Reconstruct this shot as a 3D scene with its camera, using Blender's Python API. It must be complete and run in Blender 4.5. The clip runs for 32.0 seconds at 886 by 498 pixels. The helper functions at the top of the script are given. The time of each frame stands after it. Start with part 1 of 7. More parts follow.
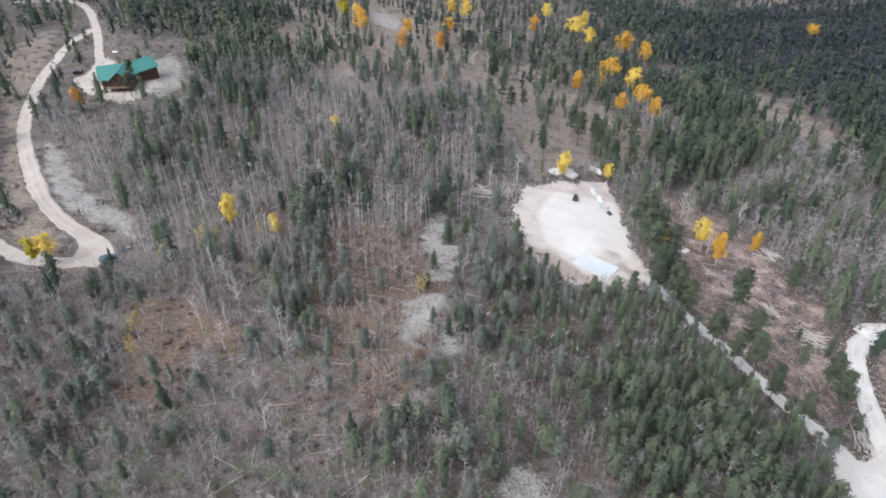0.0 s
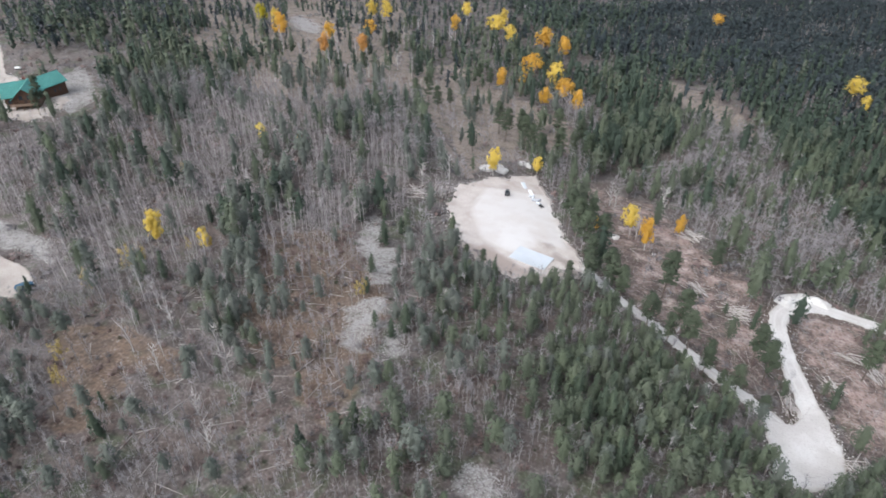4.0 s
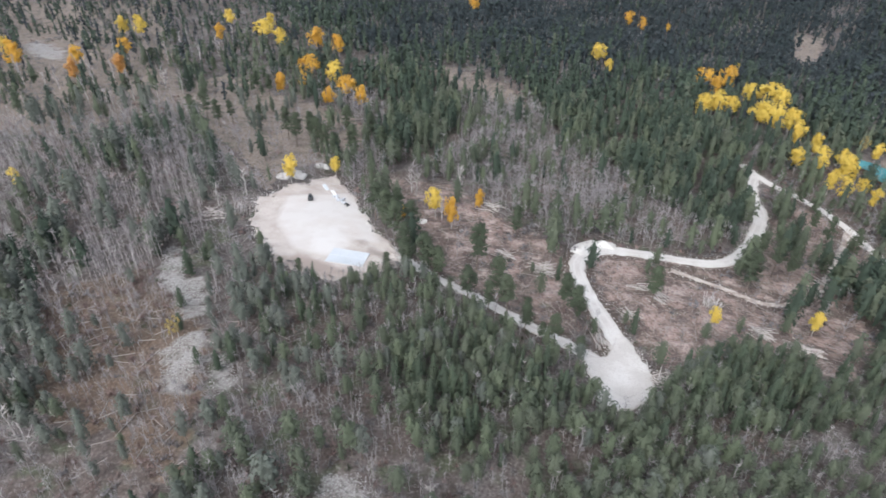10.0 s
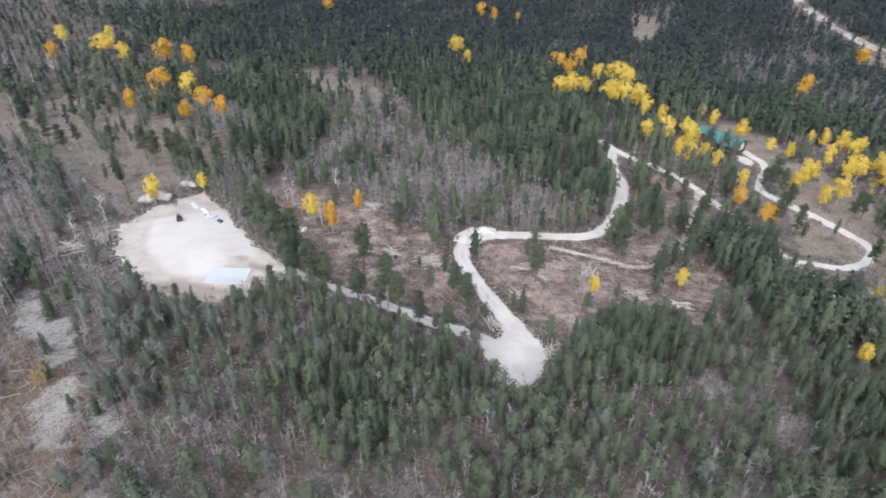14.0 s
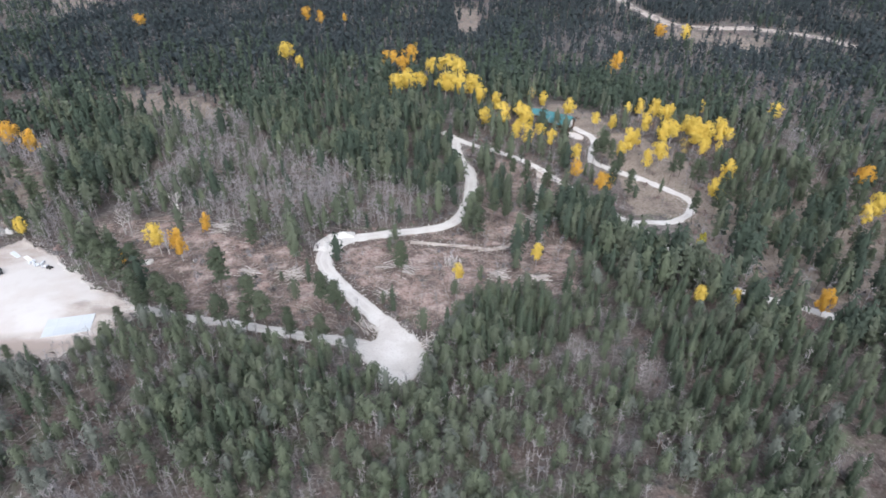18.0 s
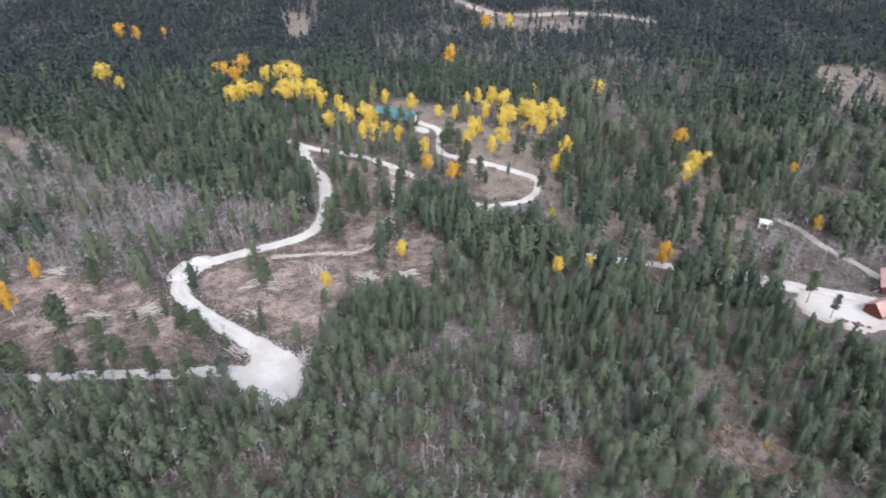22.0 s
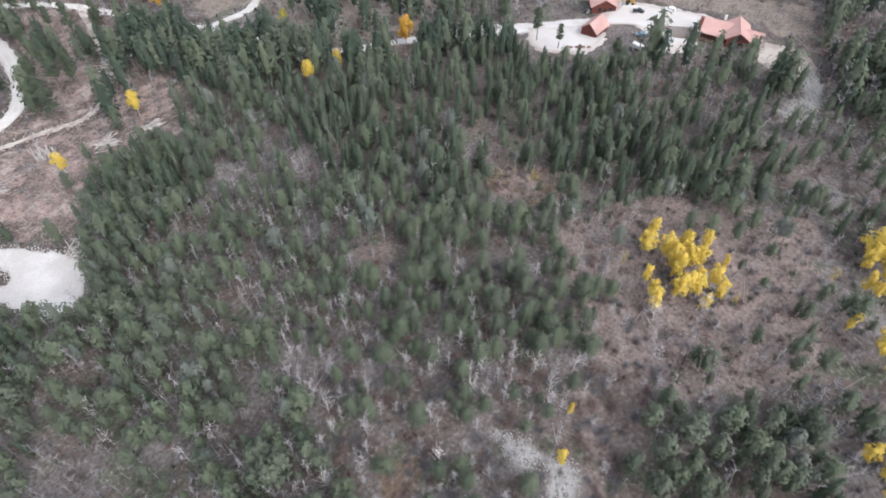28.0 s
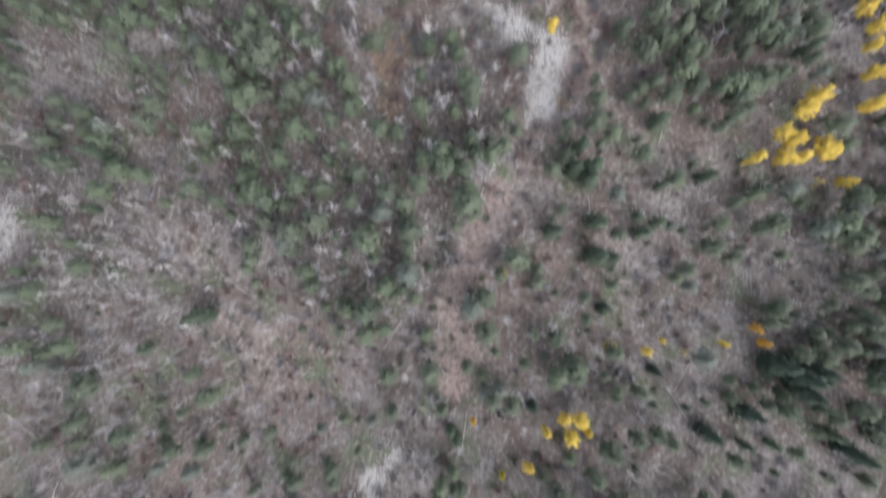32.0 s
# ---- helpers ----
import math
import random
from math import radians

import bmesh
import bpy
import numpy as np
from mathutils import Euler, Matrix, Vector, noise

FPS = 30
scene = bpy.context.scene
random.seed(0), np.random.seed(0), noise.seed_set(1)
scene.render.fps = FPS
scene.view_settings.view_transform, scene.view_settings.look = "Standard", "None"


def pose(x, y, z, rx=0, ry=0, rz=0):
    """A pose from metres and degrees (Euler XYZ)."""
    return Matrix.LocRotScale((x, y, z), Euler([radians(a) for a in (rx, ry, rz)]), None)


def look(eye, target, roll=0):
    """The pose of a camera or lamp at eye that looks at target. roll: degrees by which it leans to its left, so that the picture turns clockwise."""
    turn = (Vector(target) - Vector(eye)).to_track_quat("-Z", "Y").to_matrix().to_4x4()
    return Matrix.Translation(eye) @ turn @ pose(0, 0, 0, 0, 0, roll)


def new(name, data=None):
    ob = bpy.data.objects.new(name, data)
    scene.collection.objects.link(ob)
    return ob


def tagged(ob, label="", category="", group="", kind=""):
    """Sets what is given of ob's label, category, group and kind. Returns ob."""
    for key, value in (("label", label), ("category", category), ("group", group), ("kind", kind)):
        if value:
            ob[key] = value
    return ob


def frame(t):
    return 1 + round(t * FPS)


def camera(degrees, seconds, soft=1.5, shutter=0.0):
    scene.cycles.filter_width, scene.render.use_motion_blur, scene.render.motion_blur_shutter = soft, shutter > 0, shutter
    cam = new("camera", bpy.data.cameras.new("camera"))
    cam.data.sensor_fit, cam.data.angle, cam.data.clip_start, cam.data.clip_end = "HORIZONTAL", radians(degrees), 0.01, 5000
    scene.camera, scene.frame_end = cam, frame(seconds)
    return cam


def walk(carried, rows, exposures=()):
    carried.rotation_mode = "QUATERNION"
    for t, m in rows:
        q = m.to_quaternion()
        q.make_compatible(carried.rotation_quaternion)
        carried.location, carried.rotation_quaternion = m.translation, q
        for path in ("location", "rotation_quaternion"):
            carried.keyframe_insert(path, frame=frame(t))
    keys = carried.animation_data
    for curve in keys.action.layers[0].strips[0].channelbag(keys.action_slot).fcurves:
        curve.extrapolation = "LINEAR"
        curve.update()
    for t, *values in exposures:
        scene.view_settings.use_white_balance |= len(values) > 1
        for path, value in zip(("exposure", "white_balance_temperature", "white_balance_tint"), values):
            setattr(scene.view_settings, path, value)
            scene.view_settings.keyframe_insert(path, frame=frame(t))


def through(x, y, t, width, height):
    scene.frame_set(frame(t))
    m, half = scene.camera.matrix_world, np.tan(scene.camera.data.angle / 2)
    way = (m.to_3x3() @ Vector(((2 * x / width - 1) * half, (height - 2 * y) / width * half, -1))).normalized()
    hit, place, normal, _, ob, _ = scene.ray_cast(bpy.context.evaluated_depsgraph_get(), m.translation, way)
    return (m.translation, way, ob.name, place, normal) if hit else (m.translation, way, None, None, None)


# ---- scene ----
# The drone hovers in one place, turns to the right and at last looks straight down.
EYE = (0.0, 0.0, 110.0)
TURNS = [
    (0, 35.49, -34.95), (0.5, 33.90, -34.94), (1, 32.40, -34.93), (1.5, 31.87, -34.92), (2, 31.81, -34.91), (2.5, 31.42, -34.89),
    (3, 30.88, -34.90), (3.5, 29.94, -34.88), (5.5, 23.83, -34.88), (6, 22.33, -34.85), (6.5, 20.67, -34.89), (7, 19.01, -34.91),
    (7.5, 17.36, -34.92), (8, 15.50, -34.93), (8.5, 13.75, -34.95), (9, 11.97, -34.98), (9.5, 10.25, -34.98), (10, 8.53, -35.00),
    (10.5, 6.89, -35.02), (11, 5.20, -35.05), (11.5, 3.51, -35.06), (12, 1.77, -35.09), (12.5, 0.56, -35.14), (13, 0.04, -35.14),
    (13.5, -1.83, -35.16), (14, -4.03, -35.17), (14.5, -6.06, -35.16), (16.5, -14.25, -35.14), (17, -16.10, -35.12), (17.5, -17.82, -35.12),
    (18, -19.09, -35.11), (18.5, -19.94, -35.11), (19, -20.74, -35.08), (19.5, -21.54, -35.09), (20, -22.43, -35.07), (20.5, -26.10, -35.07),
    (21, -29.65, -35.10), (21.5, -31.68, -35.11), (22, -33.88, -35.11), (22.5, -36.40, -36.17), (23, -39.00, -37.72), (23.5, -41.59, -39.27),
    (24, -44.09, -40.78), (24.5, -46.68, -42.31), (25, -49.30, -43.84), (25.5, -51.84, -45.38), (26, -54.34, -46.93), (26.5, -56.68, -48.38),
    (28.5, -61.47, -53.68), (29, -61.97, -55.18), (29.5, -62.46, -57.92), (30, -62.79, -61.72), (30.5, -62.87, -67.41), (31, -62.97, -74.70),
    (31.5, -63.05, -82.02), (32, -63.40, -89.28),
]
cam = camera(69.5, 32.0, soft=1.7, shutter=0.8)
walk(cam, [(t, pose(*EYE, 90 + pitch, 0, yaw)) for t, yaw, pitch in TURNS], exposures=[(0.0, 1.07, 6220, 10), (6.0, 1.02, 6220, 10), (15.0, 1.05, 6180, 10), (20.5, 1.17, 6130, 13), (23.5, 1.19, 6200, 11), (27.0, 1.18, 6200, 11), (32.0, 1.38, 6200, 11)])

# ---- light: overcast sky with a weak, very wide sun ----
world = bpy.data.worlds.new("overcast_sky")
scene.world = world
world.use_nodes = True
wn = world.node_tree.nodes
sky = wn.new("ShaderNodeTexSky")
sky.sky_type, sky.sun_disc = "NISHITA", False
sky.sun_elevation, sky.sun_rotation = radians(48), radians(200)
sky.air_density, sky.dust_density = 1.0, 4.0
fade = wn.new("ShaderNodeHueSaturation")
fade.inputs["Saturation"].default_value = 0.40
world.node_tree.links.new(sky.outputs[0], fade.inputs["Color"])
world.node_tree.links.new(fade.outputs[0], wn["Background"].inputs[0])
wn["Background"].inputs[1].default_value = 0.15
sun = new("sun", bpy.data.lights.new("sun", "SUN"))
sun.data.energy, sun.data.angle, sun.data.color = 0.7, radians(60), (1.0, 0.98, 0.96)
sun.matrix_world = look((0, 0, 300), (90, 250, 0))

# ---- materials ----
def mat(name, rough=0.9):
    m = bpy.data.materials.new(name)
    m.use_nodes = True
    b = m.node_tree.nodes["Principled BSDF"]
    b.inputs["Roughness"].default_value = rough
    b.inputs["Specular IOR Level"].default_value = 0.25
    return m, m.node_tree.nodes, m.node_tree.links, b


def noise_node(n, l, scale, detail=4.0, coord=None):
    t = n.new("ShaderNodeTexNoise")
    t.inputs["Scale"].default_value, t.inputs["Detail"].default_value = scale, detail
    if coord:
        l.new(coord, t.inputs["Vector"])
    return t.outputs[0]


def blend(n, l, fac, a, b):
    m = n.new("ShaderNodeMix")
    m.data_type = "RGBA"
    for k, v in ((0, fac), (6, a), (7, b)):
        if isinstance(v, (int, float)):
            m.inputs[k].default_value = v
        elif isinstance(v, tuple):
            m.inputs[k].default_value = (*v, 1)
        else:
            l.new(v, m.inputs[k])
    return m.outputs[2]


def band(n, l, src, lo, hi):
    r = n.new("ShaderNodeMapRange")
    r.inputs[1].default_value, r.inputs[2].default_value = lo, hi
    l.new(src, r.inputs[0])
    return r.outputs[0]


def bumped(n, l, b, src, strength=0.5, distance=0.1):
    k = n.new("ShaderNodeBump")
    k.inputs["Strength"].default_value, k.inputs["Distance"].default_value = strength, distance
    l.new(src, k.inputs["Height"])
    l.new(k.outputs[0], b.inputs["Normal"])


def plain(name, a, b2, scale=3.0, rough=0.8, metal=0.0, bump=0.3):
    """A surface of two near tones mixed by grain and by wider stains."""
    m, n, l, b = mat(name, rough)
    co = n.new("ShaderNodeTexCoord").outputs["Object"]
    fine = noise_node(n, l, scale, 6, co)
    wide = noise_node(n, l, scale * 0.12, 3, co)
    c = blend(n, l, band(n, l, fine, 0.35, 0.65), a, b2)
    c = blend(n, l, band(n, l, wide, 0.3, 0.75), c, tuple(0.8 * v for v in a))
    l.new(c, b.inputs["Base Color"])
    b.inputs["Metallic"].default_value = metal
    if bump:
        bumped(n, l, b, fine, bump, 0.05)
    return m


def leafy(name, a, b2, c2, through=0.25, speckle=0.35):
    """Leaves, needles or twigs: the tone differs a little from piece to piece, and more from tree to tree."""
    m, n, l, b = mat(name, 0.8)
    g = n.new("ShaderNodeNewGeometry").outputs["Random Per Island"]
    o = n.new("ShaderNodeObjectInfo").outputs["Random"]
    own = n.new("ShaderNodeAttribute")
    own.attribute_name = "tone"
    total = n.new("ShaderNodeMath")
    l.new(own.outputs["Fac"], total.inputs[0])
    l.new(o, total.inputs[1])
    tree = n.new("ShaderNodeMath")
    tree.operation = "FRACT"
    l.new(total.outputs[0], tree.inputs[0])
    mixed = n.new("ShaderNodeMix")
    mixed.inputs[0].default_value = speckle
    l.new(tree.outputs[0], mixed.inputs[2])
    l.new(g, mixed.inputs[3])
    spot = noise_node(n, l, 0.09, 3, n.new("ShaderNodeNewGeometry").outputs["Position"])
    c = blend(n, l, mixed.outputs[0], a, b2)
    c = blend(n, l, band(n, l, spot, 0.42, 0.66), c, blend(n, l, 0.65, c, c2))
    l.new(c, b.inputs["Base Color"])
    if through:
        tr = n.new("ShaderNodeBsdfTranslucent")
        l.new(c, tr.inputs[0])
        mix = n.new("ShaderNodeMixShader")
        mix.inputs[0].default_value = through
        l.new(b.outputs[0], mix.inputs[1])
        l.new(tr.outputs[0], mix.inputs[2])
        l.new(mix.outputs[0], n["Material Output"].inputs[0])
    return m


NEEDLES = leafy("pine_needles", (0.055, 0.070, 0.050), (0.103, 0.126, 0.080), (0.090, 0.100, 0.076), 0.15)
GREYNEEDLES = leafy("dusty_pine_needles", (0.074, 0.088, 0.076), (0.125, 0.142, 0.118), (0.110, 0.118, 0.106), 0.15)
TALLNEEDLES = leafy("tall_pine_needles", (0.046, 0.060, 0.040), (0.080, 0.101, 0.063), (0.070, 0.083, 0.057), 0.15)
NEARSPRUCE = leafy("near_spruce_needles", (0.038, 0.054, 0.038), (0.070, 0.093, 0.061), (0.060, 0.074, 0.052), 0.15)
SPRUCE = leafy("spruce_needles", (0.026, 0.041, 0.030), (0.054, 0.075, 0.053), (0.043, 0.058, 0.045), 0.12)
# Spruce needles darkened and blued: distance haze put into the colour.
HAZESPRUCE = leafy("hazed_spruce_needles", (0.016, 0.025, 0.027), (0.036, 0.048, 0.050), (0.033, 0.039, 0.046), 0.1)
LILACTWIGS = leafy("lilac_grey_twigs", (0.192, 0.177, 0.180), (0.328, 0.306, 0.311), (0.266, 0.236, 0.240), 0.0)
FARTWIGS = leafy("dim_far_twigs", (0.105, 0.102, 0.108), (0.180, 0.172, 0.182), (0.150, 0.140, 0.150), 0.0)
TANBRUSH = leafy("tan_brush_twigs", (0.19, 0.15, 0.11), (0.30, 0.245, 0.18), (0.25, 0.195, 0.145), 0.0)
GOLD = leafy("yellow_leaves", (0.55, 0.41, 0.085), (0.74, 0.575, 0.135), (0.64, 0.485, 0.105), 0.35)
AMBERLEAF = leafy("amber_leaves", (0.52, 0.30, 0.05), (0.67, 0.42, 0.08), (0.58, 0.34, 0.06), 0.35)
LIMELEAF = leafy("lime_leaves", (0.36, 0.32, 0.025), (0.50, 0.41, 0.03), (0.32, 0.30, 0.04), 0.35)
PALELEAF = leafy("fading_leaves", (0.35, 0.28, 0.11), (0.44, 0.35, 0.14), (0.32, 0.25, 0.12), 0.35)
ORANGELEAF = leafy("orange_leaves", (0.48, 0.24, 0.08), (0.57, 0.32, 0.11), (0.50, 0.28, 0.09), 0.35)
TWIGS = leafy("bare_twigs", (0.23, 0.218, 0.222), (0.40, 0.382, 0.385), (0.32, 0.303, 0.308), 0.0)
GREYBRUSH = leafy("grey_brush_twigs", (0.099, 0.095, 0.098), (0.217, 0.208, 0.214), (0.149, 0.138, 0.143), 0.0)
LOWGREEN = leafy("low_juniper", (0.060, 0.074, 0.046), (0.100, 0.114, 0.076), (0.080, 0.090, 0.064), 0.3)
BRUSH = leafy("brush_twigs", (0.122, 0.088, 0.081), (0.236, 0.182, 0.171), (0.183, 0.129, 0.121), 0.0)
GREYBARK = leafy("grey_bark", (0.19, 0.18, 0.175), (0.33, 0.315, 0.305), (0.25, 0.235, 0.23), 0.0)
DIMTWIGS = leafy("grey_twigs", (0.180, 0.173, 0.180), (0.320, 0.308, 0.318), (0.250, 0.237, 0.244), 0.0)
PALEBARK = leafy("pale_bark", (0.30, 0.285, 0.275), (0.52, 0.50, 0.48), (0.40, 0.38, 0.365), 0.0)
LOGWOOD = leafy("peeled_log", (0.24, 0.215, 0.20), (0.62, 0.585, 0.56), (0.42, 0.385, 0.36), 0.0)
DEADWOOD = leafy("weathered_deadwood", (0.22, 0.20, 0.19), (0.48, 0.45, 0.42), (0.35, 0.32, 0.30), 0.0)
BARK = plain("pine_bark", (0.13, 0.105, 0.09), (0.21, 0.175, 0.155), 5)


def ground_material():
    m, n, l, b = mat("forest_floor", 0.95)
    co = n.new("ShaderNodeNewGeometry").outputs["Position"]
    fine, mid, wide = noise_node(n, l, 1.3, 8, co), noise_node(n, l, 0.22, 7, co), noise_node(n, l, 0.03, 5, co)
    patch, moss = noise_node(n, l, 0.085, 6, co), noise_node(n, l, 0.14, 5, n.new("ShaderNodeMapping").outputs[0])
    n["Mapping"].inputs[1].default_value = (37, 11, 5)
    l.new(co, n["Mapping"].inputs[0])
    c = blend(n, l, band(n, l, mid, 0.38, 0.62), (0.066, 0.055, 0.049), (0.132, 0.118, 0.114))
    c = blend(n, l, band(n, l, patch, 0.5, 0.66), c, (0.160, 0.144, 0.140))
    c = blend(n, l, band(n, l, wide, 0.45, 0.62), c, blend(n, l, 0.6, c, (0.135, 0.105, 0.092)))
    c = blend(n, l, band(n, l, moss, 0.54, 0.66), c, (0.082, 0.092, 0.062))
    for name, tone in (("tan", (0.225, 0.188, 0.158)), ("slash", (0.22, 0.17, 0.15)), ("rust", (0.138, 0.099, 0.073)), ("rocky", (0.275, 0.266, 0.256)), ("pink", (0.185, 0.144, 0.131)), ("dug", (0.085, 0.066, 0.055))):
        a = n.new("ShaderNodeAttribute")
        a.attribute_name = name
        k = n.new("ShaderNodeMath")
        k.operation = "MULTIPLY_ADD"
        l.new(mid, k.inputs[0])
        k.inputs[1].default_value = 0.9
        l.new(a.outputs["Fac"], k.inputs[2])
        if name == "slash":  # torn-up soil: dark damp earth, pinkish clay and pale dry chips in patches
            torn, chips = noise_node(n, l, 0.11, 8, co), noise_node(n, l, 0.22, 9, n["Mapping"].outputs[0])
            tone = blend(n, l, band(n, l, torn, 0.42, 0.6), (0.152, 0.114, 0.098), (0.295, 0.219, 0.194))
            tone = blend(n, l, band(n, l, chips, 0.53, 0.64), tone, (0.385, 0.312, 0.283))
            tone = blend(n, l, band(n, l, chips, 0.46, 0.36), tone, (0.108, 0.081, 0.070))
        c = blend(n, l, band(n, l, k.outputs[0], 0.75, 1.15), c, tone)
    c = blend(n, l, band(n, l, fine, 0.5, 0.66), c, blend(n, l, 0.65, c, (0.045, 0.038, 0.034)))
    c = blend(n, l, band(n, l, fine, 0.44, 0.3), c, blend(n, l, 0.5, c, (0.30, 0.28, 0.27)))
    l.new(c, b.inputs["Base Color"])
    bumped(n, l, b, fine, 0.6, 0.4)
    return m


def gravel_material(name, a, b2, dirt, worn=None, patch=0.15):
    m, n, l, b = mat(name, 0.95)
    co = n.new("ShaderNodeNewGeometry").outputs["Position"]
    fine, wide = noise_node(n, l, 2.5, 8, co), noise_node(n, l, patch, 9, co)
    c = blend(n, l, band(n, l, wide, 0.4, 0.62), a, b2)
    c = blend(n, l, band(n, l, fine, 0.52, 0.8), c, dirt)
    for worn, area in worn or ():  # fresh, driven-over and torn-up areas of a pad
        k = n.new("ShaderNodeAttribute")
        k.attribute_name = area
        m2 = n.new("ShaderNodeMath")
        m2.operation = "MULTIPLY_ADD"
        m2.inputs[1].default_value = 0.9
        l.new(wide, m2.inputs[0])
        l.new(k.outputs["Fac"], m2.inputs[2])
        c = blend(n, l, band(n, l, m2.outputs[0], 0.74, 1.12), c, worn)
    l.new(c, b.inputs["Base Color"])
    bumped(n, l, b, fine, 0.4, 0.08)
    return m


FLOOR = ground_material()
GRAVEL = gravel_material("crushed_limestone", (0.47, 0.43, 0.40), (0.38, 0.335, 0.305), (0.29, 0.245, 0.22), [((0.52, 0.50, 0.482), "driven"), ((0.55, 0.535, 0.52), "fresh"), ((0.30, 0.252, 0.225), "soil"), ((0.24, 0.21, 0.19), "trail")])
WHITEGRAVEL = gravel_material("white_limestone", (0.53, 0.52, 0.505), (0.44, 0.42, 0.402), (0.34, 0.32, 0.30), [((0.33, 0.295, 0.265), "edge"), ((0.57, 0.56, 0.55), "wheel")])
SKIDDIRT = gravel_material("rutted_dirt", (0.43, 0.395, 0.36), (0.22, 0.178, 0.157), (0.22, 0.178, 0.158), None, 0.4)
SOFTDIRT = gravel_material("soft_brown_dirt", (0.25, 0.215, 0.195), (0.17, 0.142, 0.125), (0.14, 0.115, 0.10))
ROADGRAVEL = gravel_material("road_gravel", (0.40, 0.365, 0.335), (0.33, 0.295, 0.265), (0.26, 0.228, 0.205), [((0.27, 0.235, 0.205), "edge"), ((0.45, 0.415, 0.385), "wheel")])
TRACKDIRT = gravel_material("pale_dirt", (0.40, 0.36, 0.325), (0.25, 0.215, 0.19), (0.19, 0.16, 0.14))
ROCK = leafy("scree_rock", (0.25, 0.246, 0.242), (0.42, 0.415, 0.408), (0.33, 0.323, 0.32), 0.0)

# ---- the plan: roads with their widths, pads, zones of ground and growth, and autumn trees (x, y, crown radius), in metres ----
ROADS = {
    "west_drive": (5.0, [(-498.2, 196.4), (-486.4, 211.0), (-466.6, 222.0), (-435.8, 215.5), (-381.7, 189.3), (-347.8, 170.2), (-318.0, 154.7)]),
    "west_road": (5.6, [(-392.5, 192.5), (-377.7, 171.0), (-356.1, 149.6), (-331.6, 129.2), (-293.5, 105.3), (-266.8, 91.5), (-236.4, 79.4), (-216.7, 73.0), (-201.1, 70.5), (-188.4, 70.3), (-178.5, 69.0), (-173.5, 66.0), (-176.2, 60.3), (-182.7, 55.5), (-190.3, 52.1), (-199.7, 51.0), (-217.1, 48.9)]),
    "ridge_track": (4.2, [(-51.2, 170.0), (-38.3, 160.1), (-26.8, 152.0), (-16.4, 146.5), (-6.7, 141.6), (3.3, 135.7), (12.0, 131.2), (20.8, 126.3), (26.3, 122.3)]),
    "switchback_road": (5.4, [(30.2, 125.8), (27.4, 138.5), (24.4, 146.6), (21.4, 155.9), (19.0, 165.1), (18.5, 173.2), (20.6, 179.0), (25.4, 184.0), (31.3, 186.7), (39.9, 187.9), (49.4, 188.3), (58.5, 187.8), (68.0, 189.6), (75.8, 196.0), (83.5, 208.3), (91.1, 225.9), (95.4, 239.0), (94.6, 247.3), (96.3, 259.6), (100.1, 269.5)]),
    "valley_road": (3.4, [(96.1, 279.0), (105.3, 261.4), (113.7, 252.4), (122.5, 239.4), (127.3, 225.0), (131.4, 202.7), (134.0, 183.6), (134.1, 166.3), (134.0, 150.4), (133.1, 134.8), (134.4, 122.5), (143.3, 109.8), (153.8, 98.7), (164.2, 87.4), (171.0, 78.5), (168.5, 81.8), (178.3, 65.7), (188.5, 48.3), (192.4, 35.0), (190.1, 20.6)]),
    "skid_trail": (2.3, [(126.7, 230.6), (117.7, 214.1), (104.5, 190.5), (94.9, 176.8), (84.8, 168.7), (75.2, 167.3), (65.8, 172.7), (56.3, 177.2), (49.9, 179.6)]),
    "dirt_track": (3.6, [(-95.2, 196.7), (-106.0, 207.1), (-122.6, 222.3), (-137.7, 236.3), (-153.1, 245.3)]),
    "meadow_road": (3.6, [(162.7, 266.2), (165.2, 250.2), (152.7, 230.3), (154.1, 219.7), (160.6, 208.0), (166.9, 192.6), (169.9, 180.9), (163.8, 172.6), (151.3, 167.2), (142.2, 169.0), (134.5, 170.2), (133.8, 153.2)]),
    "far_road": (11.0, [(404.2, 649.1), (388.7, 546.8), (386.5, 489.0), (409.9, 463.5), (447.2, 448.8), (480.5, 417.0), (486.9, 376.1)]),
    "yard_track": (3.2, [(223.5, 103.1), (220.8, 91.7), (210.8, 77.0), (206.0, 63.5), (200.4, 49.0)]),
}
